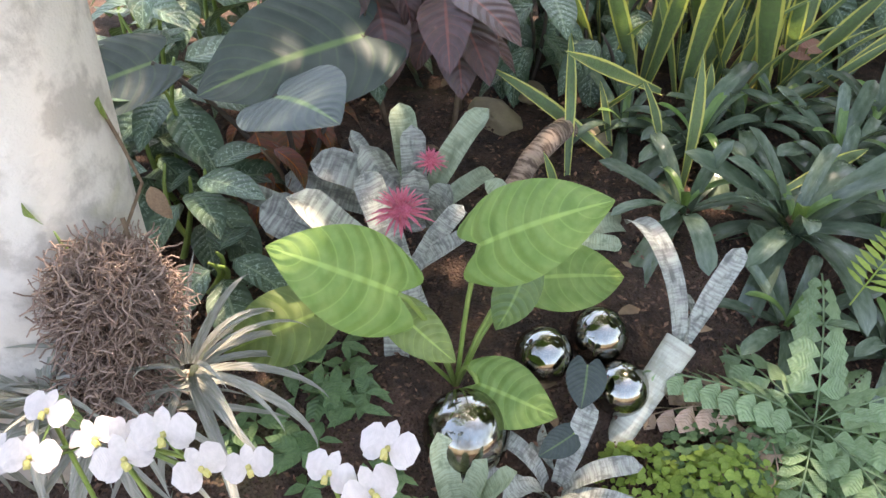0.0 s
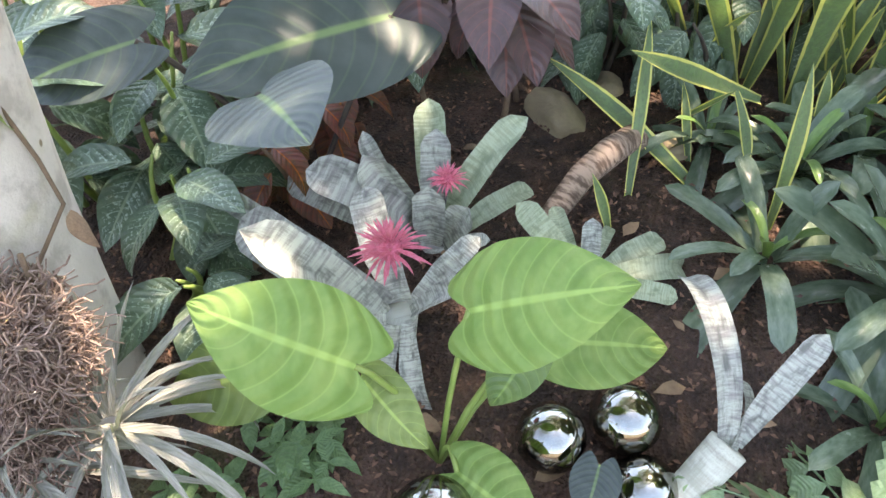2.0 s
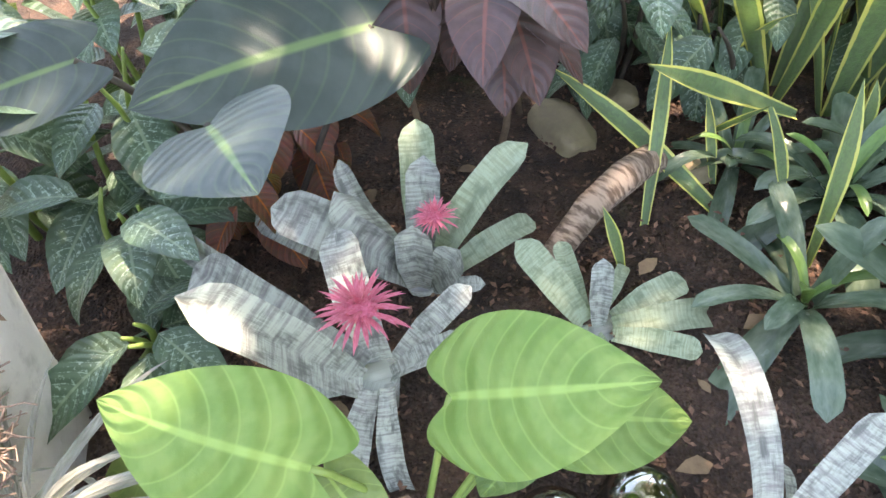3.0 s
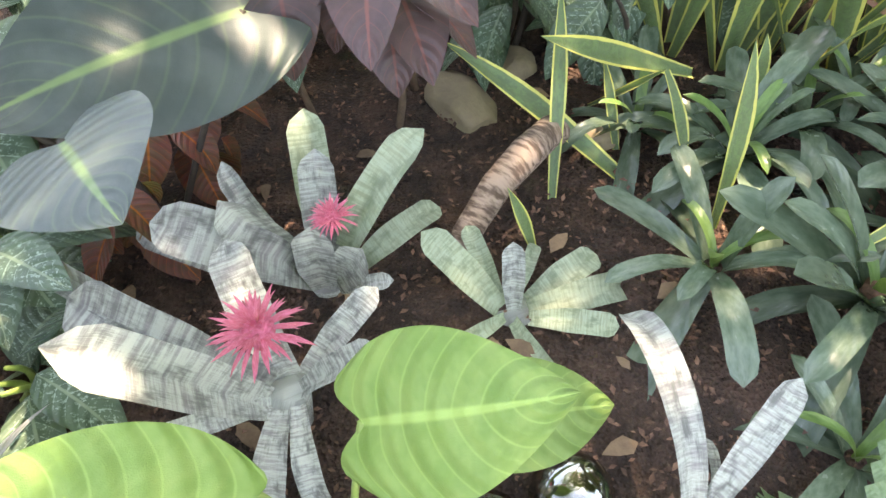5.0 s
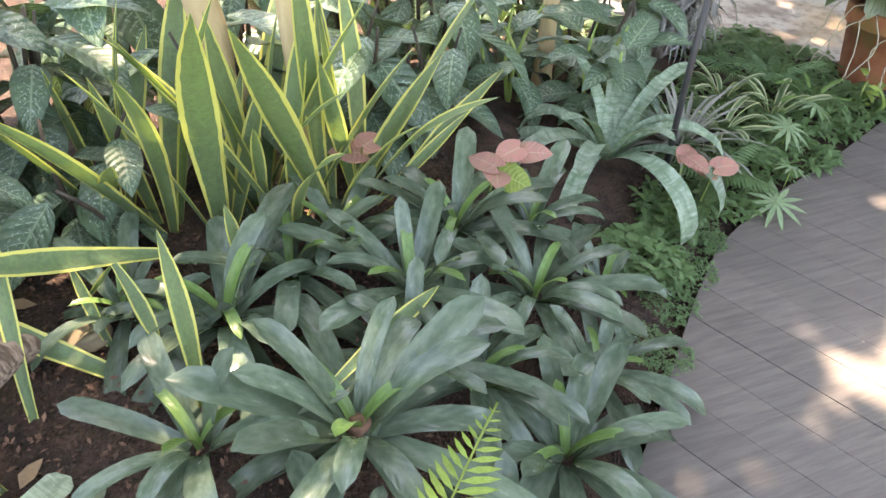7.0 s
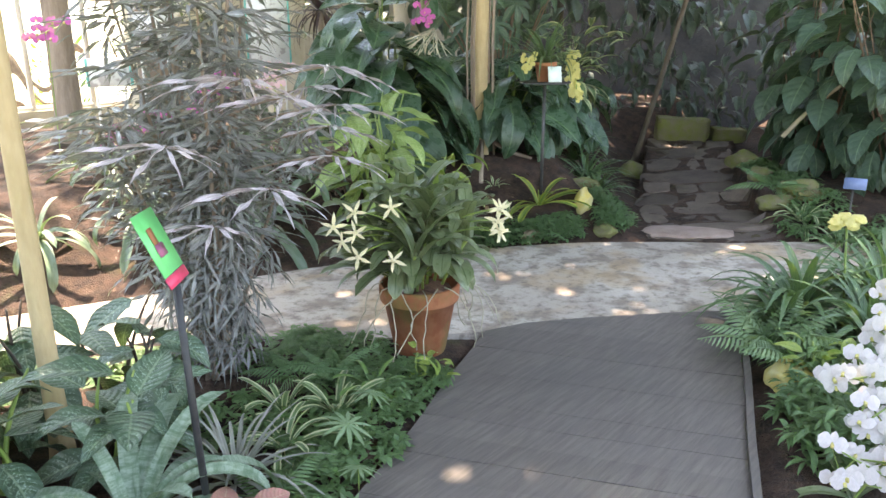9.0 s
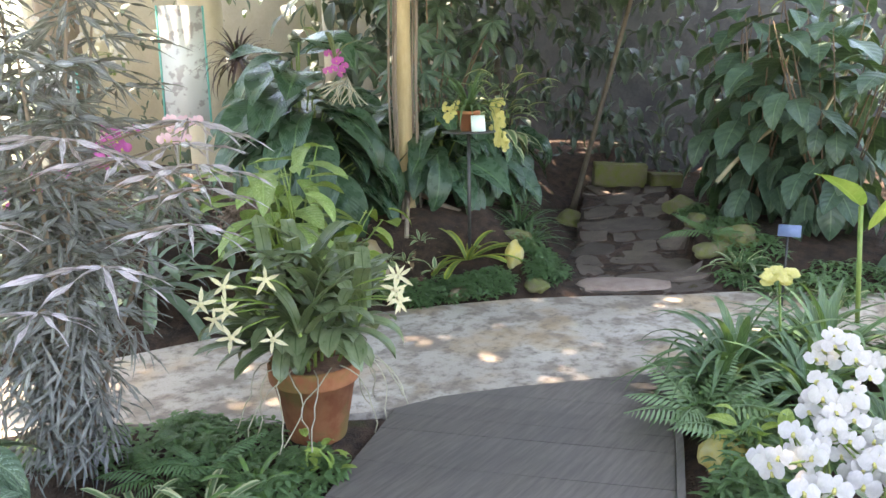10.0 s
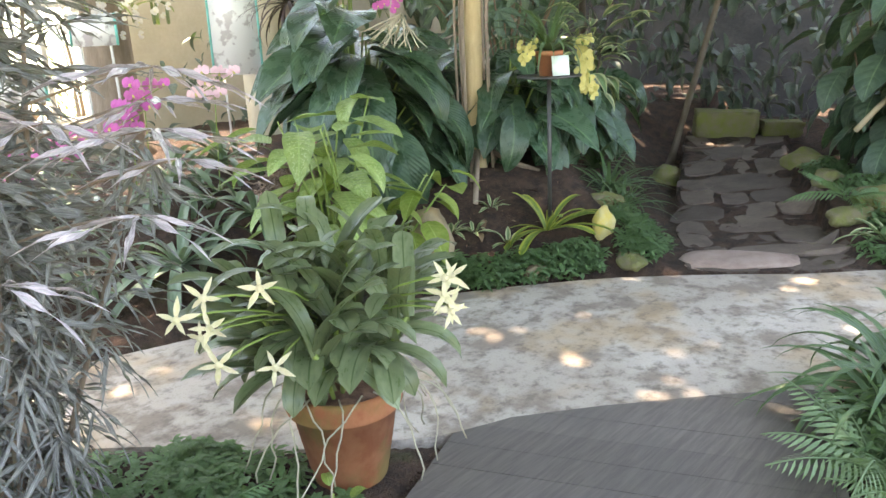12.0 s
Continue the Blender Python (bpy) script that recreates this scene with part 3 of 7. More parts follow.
def inside(px, py, poly):
    res = np.zeros(px.shape, dtype=bool)
    for (ax, ay), (bx, by) in zip(poly, poly[1:] + poly[:1]):
        cross = ((ay > py) != (by > py)) & (px < (bx - ax) * (py - ay) / ((by - ay) if by != ay else 1e-9) + ax)
        res ^= cross
    return res


def smooth(x):
    x = np.clip(x, 0, 1)
    return x * x * (3 - 2 * x)


DECK = LEFT + BULGE + RIGHT
WALKWAY = NEAR + FAR[::-1]
BED_MAIN = LEFT + NEAR[:7][::-1]
BED_BACK = FAR[:9] + STONE_L + [(14.0, 6.0), (14.0, 10.0), (-3.4, 10.0)]
BED_SIDE = FAR[9:] + [(14.0, -3.4), (14.0, 4.6)] + STONE_R[::-1]
STONES = STONE_L + STONE_R[::-1]


def height(px, py):
    px, py = np.asarray(px, dtype=float), np.asarray(py, dtype=float)
    z = np.full(px.shape, 0.02)
    main = 0.22 * smooth(distance(px, py, LEFT) / 0.7) * (1 - 0.8 * smooth((px - 1.6) / 1.0)) * (1 - smooth((py - 3.2) / 1.2) * 0.8)
    z = np.where(inside(px, py, BED_MAIN), main + 0.01, z)
    back = 0.5 * smooth(np.minimum(distance(px, py, FAR), distance(px, py, STONE_L) * 1.2) / 1.2)
    z = np.where(inside(px, py, BED_BACK), back + 0.01, z)
    z = np.where(inside(px, py, BED_SIDE), 0.22 * smooth(distance(px, py, FAR) / 1.0) + 0.01, z)
    rim = np.minimum(np.minimum(distance(px, py, LEFT), distance(px, py, NEAR)), np.minimum(distance(px, py, FAR), distance(px, py, RIGHT)))
    z = z - 0.045 + 0.045 * smooth(rim / 0.12)
    path = 0.3 * smooth((px - 7.0) / 3.2) + 0.005
    z = np.where(inside(px, py, STONES), path, z)
    z = np.where(inside(px, py, DECK) | inside(px, py, WALKWAY), -0.06, z)
    return z


GX, GY, GS = -3.4, -3.4, 0.03
GRID = height(*np.meshgrid(np.arange(GX, 14.01, GS), np.arange(GY, 10.01, GS))).tolist()


def ground_z(x, y):
    j, i = round((y - GY) / GS), round((x - GX) / GS)
    return GRID[min(max(j, 0), len(GRID) - 1)][min(max(i, 0), len(GRID[0]) - 1)]


def build_ground():
    xs = np.concatenate([np.linspace(-3.4, -1.3, 12)[:-1], np.arange(-1.3, 7.6, 0.035), np.linspace(7.6, 14, 80)])
    ys = np.concatenate([np.linspace(-3.4, 0.5, 30)[:-1], np.arange(0.5, 5.6, 0.035), np.linspace(5.6, 10, 40)])
    gx, gy = np.meshgrid(xs, ys)
    gz = height(gx, gy)
    bed = gz > -0.05
    n1 = np.array([noise.noise((x * 3, y * 3, 0)) * 0.02 + noise.noise((x * 11, y * 11, 5)) * 0.012 for x, y in zip(gx.ravel(), gy.ravel())]).reshape(gx.shape)
    rim = np.minimum(np.minimum(distance(gx, gy, LEFT), distance(gx, gy, NEAR)), np.minimum(distance(gx, gy, FAR), distance(gx, gy, RIGHT)))
    gz = gz + np.where(bed, n1, 0) * smooth(rim / 0.2)
    nx, ny = len(xs), len(ys)
    vs = np.stack([gx.ravel(), gy.ravel(), gz.ravel()], axis=1)
    fs = [(j * nx + i, j * nx + i + 1, (j + 1) * nx + i + 1, (j + 1) * nx + i) for j in range(ny - 1) for i in range(nx - 1)]
    solid("ground", (vs, fs, vs[:, :2]), M_soil, "dark crumbly soil of the planting beds", "soil", kind="structure")


build_ground()


def prism(poly, z0, z1):
    n = len(poly)
    vs = [(x, y, z1) for x, y in poly] + [(x, y, z0) for x, y in poly]
    fs = [tuple(range(n)), tuple(range(2 * n - 1, n - 1, -1))] + [(i, i + n, (i + 1) % n + n, (i + 1) % n) for i in range(n)]
    return np.array(vs), fs, np.array([(v[0], v[1]) for v in vs])


def area2(poly):
    return sum(a[0] * b[1] - b[0] * a[1] for a, b in zip(poly, poly[1:] + poly[:1]))


def strip_slab(a, b, z0, z1):
    """A slab between two edges that run side by side."""
    def resample(line, n):
        L = [0.0]
        for p, q in zip(line[:-1], line[1:]):
            L.append(L[-1] + math.dist(p, q))
        xs = np.interp(np.linspace(0, L[-1], n), L, [p[0] for p in line])
        ys = np.interp(np.linspace(0, L[-1], n), L, [p[1] for p in line])
        return list(zip(xs, ys))
    A, B = resample(a, 90), resample(b, 90)
    vs, fs = [], []
    for p, q in zip(A, B):
        vs += [(*p, z1), (*q, z1), (*p, z0), (*q, z0)]
    for i in range(89):
        k = 4 * i
        fs += [(k, k + 4, k + 5, k + 1), (k, k + 2, k + 6, k + 4), (k + 1, k + 5, k + 7, k + 3)]
    return np.array(vs), fs, np.array([v[:2] for v in vs])


solid("walkway", strip_slab(NEAR, FAR, -0.1, 0.0), M_concrete, "stained pale concrete footpath between the beds", "footpath", kind="structure", smooth=False)

boardwalk = solid("boardwalk", prism(DECK, -0.08, -0.004), M_plank, "curved boardwalk of weathered grey planks", "boardwalk", kind="structure", smooth=False)


def clip(poly, nx, ny, c):
    out = []
    for p, q in zip(poly, poly[1:] + poly[:1]):
        dp, dq = p[0] * nx + p[1] * ny - c, q[0] * nx + q[1] * ny - c
        if dp >= 0:
            out.append(p)
        if (dp >= 0) != (dq >= 0):
            t = dp / (dp - dq)
            out.append((p[0] + (q[0] - p[0]) * t, p[1] + (q[1] - p[1]) * t))
    return out


def build_planks():
    ax, ay = math.cos(radians(24)), math.sin(radians(24))
    s = -3.4
    while s < 6.2:
        poly = clip(clip(DECK, ax, ay, s), -ax, -ay, -(s + 0.1427))
        if len(poly) >= 3 and abs(area2(poly)) > 0.002:
            dz = RND.uniform(-0.0015, 0.0015)
            part("plank", to_mesh("plank", prism(poly, -0.003, 0.005 + dz), M_plank, False), boardwalk)
        s += 0.145


build_planks()


def edge_board(line, label):
    n = 70
    L = [0.0]
    for p, q in zip(line[:-1], line[1:]):
        L.append(L[-1] + math.dist(p, q))
    xs = np.interp(np.linspace(0, L[-1], n), L, [p[0] for p in line])
    ys = np.interp(np.linspace(0, L[-1], n), L, [p[1] for p in line])
    off = [(x, y + 0.0) for x, y in zip(xs, ys)]
    vs, fs = [], []
    for i, (x, y) in enumerate(off):
        j, k = max(i - 1, 0), min(i + 1, n - 1)
        dx, dy = xs[k] - xs[j], ys[k] - ys[j]
        d = math.hypot(dx, dy)
        ox, oy = -dy / d * 0.03, dx / d * 0.03
        vs += [(x, y, 0.03), (x - ox, y - oy, 0.03), (x, y, -0.08), (x - ox, y - oy, -0.08)]
    for i in range(n - 1):
        k = 4 * i
        fs += [(k, k + 4, k + 5, k + 1), (k, k + 2, k + 6, k + 4), (k + 1, k + 5, k + 7, k + 3)]
    solid("edging_board", (np.array(vs), fs, np.array([v[:2] for v in vs])), M_plank, label, "edging", kind="structure", smooth=False)


edge_board(RIGHT[1:], "thin weathered board edging the boardwalk")


def build_flagstones():
    rr = random.Random(5)
    base = thing("stone_path", (6.8, 2.9, 0.0), "path of uneven brown and grey flagstones", "path", kind="structure")
    k = 0
    t = 0.0
    rows = 11
    for i in range(rows):
        f0, f1 = (i + 0.015) / rows, (i + 0.985) / rows
        cuts = sorted([0.0, 1.0] + [(j + rr.uniform(-0.25, 0.25)) / 3 for j in (1, 2)][: rr.choice((1, 2, 2))])
        for c0, c1 in zip(cuts[:-1], cuts[1:]):
            poly = []
            for f, c in ((f0, c0 + 0.012), (f0, c1 - 0.012), (f1, c1 - 0.012), (f1, c0 + 0.012)):
                fx = f * (len(STONE_L) - 1)
                a = min(int(fx), len(STONE_L) - 2)
                l = Vector(STONE_L[a]).lerp(Vector(STONE_L[a + 1]), fx - a)
                r = Vector(STONE_R[a]).lerp(Vector(STONE_R[a + 1]), fx - a)
                p = l.lerp(r, c) + Vector((rr.uniform(-0.08, 0.08), rr.uniform(-0.08, 0.08)))
                poly.append((p.x, p.y))
            rounded = []
            for p, q in zip(poly, poly[1:] + poly[:1]):
                for g in (0.14, 0.5, 0.86):
                    bulge = 0.0 if g != 0.5 else rr.uniform(-0.02, 0.03)
                    rounded.append((p[0] + (q[0] - p[0]) * g + bulge, p[1] + (q[1] - p[1]) * g + bulge))
            if area2(rounded) < 0:
                rounded = rounded[::-1]
            cx, cy = sum(p[0] for p in rounded) / len(rounded), sum(p[1] for p in rounded) / len(rounded)
            z = ground_z(cx, cy) + rr.uniform(-0.014, -0.004)
            slab = prism(rounded, -0.05, 0.006 + z - ground_z(cx, cy) + 0.01)
            for p in slab[0]:
                p[2] += ground_z(p[0], p[1])
            part("flagstone", to_mesh("flagstone", slab, M_flag, False), base, Matrix.Identity(4))


build_flagstones()


def wall(name, x0, x1, y0, y1, z0, z1, material, label):
    solid(name, box_arrays(x0, x1, y0, y1, z0, z1), material, label, "wall", kind="structure", smooth=False)


wall("wall_north_west", -3.6, 3.4, 10.0, 10.2, -0.2, 3.2, M_wall, "pale ochre plaster wall behind the planting")
wall("wall_north_sill", 3.4, 6.3, 10.0, 10.2, -0.2, 0.7, M_wall, "low plaster wall under the window")
wall("wall_north", 6.3, 14.2, 10.0, 10.2, -0.2, 3.2, M_wall, "pale ochre plaster wall behind the planting")


def build_window():
    e = thing("window_1", (4.85, 10.1, 0.7), "tall white-framed glasshouse window to the garden outside", "window", kind="structure")
    for x in (3.43, 4.15, 4.85, 5.55, 6.27):
        part("window_frame", to_mesh("window_frame", rounded_box(0.05, 0.06, 2.5, 0.006), M_frame), e, pose(x, 10.1, 1.95))
    for z in (0.73, 1.95, 3.17):
        part("window_frame", to_mesh("window_frame", rounded_box(2.9, 0.05, 0.05, 0.006), M_frame), e, pose(4.85, 10.1, z))
    for x in (3.79, 4.5, 5.2, 5.91):
        pane = part("pane", to_mesh("pane", rounded_box(0.65, 0.006, 2.4, 0.002), M_glass), e, pose(x, 10.1, 1.95))
        pane.visible_shadow = False


build_window()
lawn = [(-60.0, 10.2), (80.0, 10.2), (80.0, 120.0), (-60.0, 120.0)]
solid("ground_outside", prism(lawn, -0.3, -0.05), M_gravel, "pale sunlit gravel outside the glasshouse", "gravel", kind="structure", smooth=False)
# closing wall whose dark colour replaces the darkness of a doorway
wall("wall_east", 14.0, 14.2, -3.6, 10.0, -0.2, 3.2, M_void_wall, "rough wall behind the planting, coloured dark for an unlit opening")
wall("wall_south", -3.6, 14.2, -3.6, -3.4, -0.2, 1.1, M_wall, "low plaster wall under the glazing")
wall("wall_west", -3.6, -3.4, -3.4, 10.0, -0.2, 1.1, M_wall, "low plaster wall under the glazing")


def build_roof():
    V = []
    for x in np.arange(-3.5, 14.2, 2.2):
        V.append(tube([(x, -3.5, 3.2), (x, 3.3, 5.2), (x, 10.1, 3.2)], 0.012, 4))
        V.append(tube([(x, -3.5, 1.1), (x, -3.5, 3.2)], 0.035, 4))
    for y, z in ((-3.5, 3.2), (-0.1, 4.2), (3.3, 5.2), (6.7, 4.2), (10.1, 3.2)):
        V.append(tube([(-3.5, y, z), (14.1, y, z)], 0.014, 4))
    for y in np.arange(-3.5, 10.2, 1.1):
        V.append(tube([(-3.5, y, 1.1), (-3.5, y, 3.2)], 0.03, 4))
    solid("ceiling", stack(*V), M_frame, "white steel frame of a glasshouse roof", "roof", kind="structure", smooth=False)
    pv = [(-3.5, -3.5, 3.22), (14.1, -3.5, 3.22), (14.1, 3.3, 5.22), (-3.5, 3.3, 5.22), (14.1, 10.1, 3.22), (-3.5, 10.1, 3.22)]
    panes = solid("roof_glazing", (np.array(pv), [(0, 1, 2, 3), (3, 2, 4, 5)], np.array([p[:2] for p in pv])), M_glass, "clear glass panes of the glasshouse roof", "glazing", kind="structure", smooth=False)
    panes.visible_shadow = False


build_roof()

# columns on the back wall
for cx, cy, r in ((5.75, 9.1, 0.2), (7.1, 8.3, 0.24), (8.9, 7.9, 0.22), (4.0, 9.6, 0.22)):
    solid("column", lathe([(r * 1.05, -0.1), (r, 0.3), (r, 3.2), (r, 4.2)], 20), M_wall, "plain round pale ochre column", "column", (cx, cy, 0.3), group="columns", kind="structure")

# ---- leaf shapes used by several plants ----
A_strap = [blade("strap", 0.13, 70, 0.35, 12, 4, seed=1), blade("strap", 0.12, 100, 0.3, 12, 4, seed=2), blade("strap", 0.14, 45, 0.35, 12, 4, seed=3)]
A_wide = [blade("strap", 0.2, 75, 0.3, 12, 4, seed=4, wave=0.03), blade("strap", 0.18, 120, 0.25, 14, 4, seed=5, wave=0.03), blade("strap", 0.2, 40, 0.35, 12, 4, seed=6, wave=0.03)]
A_sword = [blade("sword", 0.095, 10, 0.35, 12, 4, seed=7), blade("sword", 0.085, 25, 0.3, 12, 4, seed=8), blade("sword", 0.1, -8, 0.4, 12, 4, seed=9)]
A_grass = [blade("grass", 0.05, 80, 0.4, 9, 2, seed=10), blade("grass", 0.045, 120, 0.4, 10, 2, seed=11), blade("grass", 0.05, 50, 0.4, 9, 2, seed=12)]
A_ovate = [blade("ovate", 0.5, 40, 0.25, 10, 6, 0.03, seed=13), blade("ovate", 0.45, 65, 0.3, 10, 6, 0.03, seed=14), blade("ovate", 0.52, 20, 0.2, 10, 6, 0.04, seed=15)]
A_lance = [blade("lance", 0.28, 40, 0.3, 8, 4, 0.03, seed=16), blade("lance", 0.25, 65, 0.3, 8, 4, 0.03, seed=17)]
A_big = [blade("ovate", 0.36, 60, 0.25, 14, 8, 0.04, 0.004, seed=18), blade("ovate", 0.34, 95, 0.22, 14, 8, 0.04, 0.004, seed=19), blade("ovate", 0.38, 35, 0.25, 14, 8, 0.04, 0.004, seed=20)]
A_heart = [blade("heart", 0.72, 34, -0.1, 48, 16, 0.012, 0.017, 0.24, seed=21), blade("heart", 0.72, 40, -0.12, 48, 16, 0.015, 0.017, 0.24, seed=22), blade("heart", 0.72, 25, 0.06, 22, 12, 0.015, 0.004, 0.24, seed=23)]
A_tiny = [blade("ovate", 0.5, 25, 0.2, 3, 2, seed=24), blade("lance", 0.35, 35, 0.2, 3, 2, seed=25)]
A_petal = [blade("obovate", 0.9, 30, -0.12, 5, 4, seed=26), blade("obovate", 0.75, 20, 0.1, 5, 4, seed=27)]
A_star = blade("lance", 0.22, 15, 0.2, 5, 2, seed=28)


def meshes(name, shapes, material):
    return [to_mesh(name, a, material) for a in shapes]


def leaf_set(material, shapes):
    return [(a, to_mesh("leaf", a, material)) for a in shapes]


def lay(parent, pair, base, tip, up=(0, 0, 1), widen=1.0, name="leaf", label=""):
    return part(name, pair[1], parent, span(pair[0], base, tip, up, widen), label)


def stalk(parent, points, r, material, name="stem", n=6, radii=None):
    base = parent.matrix_basis.inverted()
    pts = [base @ Vector(p) for p in points]
    return part(name, to_mesh(name, tube(pts, radii or r, n), material), parent)


# ---- main bed: big-leaved plant and mirror balls ----
phil = leaf_set(M_phil, A_heart)
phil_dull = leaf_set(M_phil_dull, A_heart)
phil_deep = leaf_set(M_phil_deep, A_heart)


def build_philodendron():
    root = Vector((0.06, 1.325, ground_z(0.06, 1.325)))
    e = thing("philodendron", root, "young philodendron with broad bright green heart-shaped leaves", "plant")
    for pair, base, tip, up, wide in (
        (phil[0], (-0.06, 1.285, 0.57), (-0.304, 1.254, 0.715), (0.3, -0.5, 0.8), 1.05),
        (phil[1], (0.105, 1.42, 0.59), (0.372, 1.4, 0.735), (-0.3, -0.5, 0.78), 1.0),
        (phil[2], (0.24, 1.54, 0.38), (0.481, 1.61, 0.33), (0.0, -0.5, 0.85), 1.0),
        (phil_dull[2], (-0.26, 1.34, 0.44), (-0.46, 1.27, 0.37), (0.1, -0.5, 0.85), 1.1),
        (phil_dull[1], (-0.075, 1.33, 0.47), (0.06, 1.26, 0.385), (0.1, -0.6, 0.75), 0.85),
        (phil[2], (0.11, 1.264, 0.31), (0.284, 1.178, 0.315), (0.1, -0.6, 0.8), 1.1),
        (phil_deep[0], (0.215, 1.46, 0.48), (0.15, 1.39, 0.35), (0.1, -0.8, 0.5), 0.95),
    ):
        lay(e, pair, base, tip, up, wide)
        mid = Vector(base).lerp(root, 0.5) + Vector((0, 0.02, 0.04))
        stalk(e, [root, root.lerp(mid, 0.6) + Vector((0, 0, 0.02)), mid, Vector(base).lerp(mid, 0.3) + Vector((0, 0, 0.01)), base], 0.006, M_stem, "petiole")


build_philodendron()


def build_anthurium_seedling():
    root = at_soil(0.37, 1.34)
    e = thing("anthurium_seedling", root, "small dark grey-green heart-leaved seedling beside the steel balls", "plant")
    for base, tip, wide in (((0.365, 1.335, 0.3), (0.35, 1.25, 0.245), 1.3), ((0.33, 1.2, 0.22), (0.25, 1.15, 0.2), 1.0)):
        lay(e, (A_heart[2], to_mesh("leaf", A_heart[2], M_dark)), base, tip, (0.1, -0.5, 0.85), wide)
        stalk(e, [root, base], 0.003, M_stem, "petiole", 4)


def at_soil(x, y):
    return (x, y, ground_z(x, y))


build_anthurium_seedling()


def ball_mesh(r):
    prof = [(r * math.sin(math.pi * i / 24), -r * math.cos(math.pi * i / 24)) for i in range(25)]
    prof[0], prof[-1] = (0.0005, -r), (0.0005, r)
    return to_mesh("mirror_ball", lathe(prof, 48), M_mirror)


for x, y, r in ((0.087, 1.18, 0.098), (0.27, 1.4, 0.071), (0.413, 1.474, 0.073), (0.46, 1.355, 0.07)):
    ob = new("mirror_ball", ball_mesh(r))
    ob.matrix_basis = pose(x, y, ground_z(x, y) + r - 0.022, 20, 10, 0)
    tagged(ob, "round polished steel garden ball lying on the soil", "garden ball", "mirror balls in the bed")

# ---- main bed: pale trunk with moss and air plants ----


def build_pale_tree():
    c = (-0.86, 1.3, ground_z(-0.86, 1.3) - 0.05)
    e = thing("tree", c, "pale smooth-barked tree with a wide trunk", "tree")
    pts = [(0, 0, 0), (0.0, 0.0, 0.15), (0.005, 0.04, 0.5), (0.025, 0.15, 1.2), (0.03, 0.3, 2.2), (0.0, 0.4, 3.0), (-0.05, 0.45, 3.6)]
    part("trunk", to_mesh("trunk", tube(pts, [0.255, 0.245, 0.238, 0.228, 0.2, 0.16, 0.12], 28, wobble=0.025, seed=3), M_bark), e)
    rr = random.Random(31)
    for i in range(5):
        az = i * 72 + rr.uniform(-20, 20)
        tip = (1.1 * math.cos(radians(az)) - 0.1, 1.1 * math.sin(radians(az)) + 0.2, 3.7 + rr.uniform(-0.3, 0.4))
        part("limb", to_mesh("limb", tube(arc((-0.08, 0.2, 2.7), tip, 0.12, 6), [0.09, 0.075, 0.06, 0.05, 0.035, 0.025, 0.015], 8), M_bark), e)
    mats = []
    for i in range(900):
        az, d = rr.uniform(0, 360), 1.6 * rr.random() ** 0.6
        p = (-0.1 + d * math.cos(radians(az)), 0.2 + d * math.sin(radians(az)), 3.7 + rr.gauss(0, 0.22))
        mats.append(aim(p, rr.uniform(0, 360), rr.uniform(-50, 10), rr.uniform(0.12, 0.2)))
    part("crown", to_mesh("crown", joined([blade("ovate", 0.5, 35, 0.2, 4, 2, seed=2)], mats), M_canopy), e)


build_pale_tree()


def fibre_clump(name, loc, size, n, label, category, material, thick=0.0015):
    rr = random.Random(n)
    sets = []
    for i in range(n):
        d = Vector((rr.gauss(0, 1), rr.gauss(0, 1), rr.gauss(0, 1))).normalized()
        p = Vector((d.x * size[0], d.y * size[1], d.z * size[2])) * rr.uniform(0.55, 1.0)
        pts = [p]
        t = Vector((rr.gauss(0, 1), rr.gauss(0, 1), rr.gauss(0, 1))).normalized()
        for k in range(6):
            t = (t + Vector((rr.gauss(0, 0.7), rr.gauss(0, 0.7), rr.gauss(0, 0.7) - 0.1))).normalized()
            pts.append(pts[-1] + t * 0.018)
        sets.append(tube(pts, thick * rr.uniform(0.7, 1.5), 3, cap=False))
    return solid(name, stack(*sets), material, label, category, loc)


fibre_clump("moss_clump", (-0.6, 1.09, 0.5), (0.06, 0.06, 0.09), 1100, "brown loose fibre strands hanging below the clump on the trunk", "moss", M_moss_fibre)
fibre_clump("moss_clump", (-0.585, 1.165, 0.655), (0.088, 0.075, 0.095), 3400, "brown tangled fibre clump tied against the pale trunk", "moss", M_moss_fibre)
air = meshes("leaf", [blade("grass", 0.07, 90, 0.5, 9, 2, seed=40), blade("grass", 0.06, 130, 0.5, 10, 2, seed=41), blade("grass", 0.07, 40, 0.5, 8, 2, seed=42)], M_air)
for i, (x, y, z, k) in enumerate(((-0.49, 1.16, 0.45, 0.38), (-0.74, 1.06, 0.48, 0.34), (-0.62, 1.06, 0.44, 0.34), (-0.9, 1.0, 0.46, 0.28))):
    rosette("air_plant", (x, y, z), "silver-grey air plant with thin curling leaves below the fibre clump", "air plant", air, 34, k, (-25, 75), 0.35, 50 + i, "air plants")

vine = leaf_set(M_phil_dull, [A_ovate[0]])


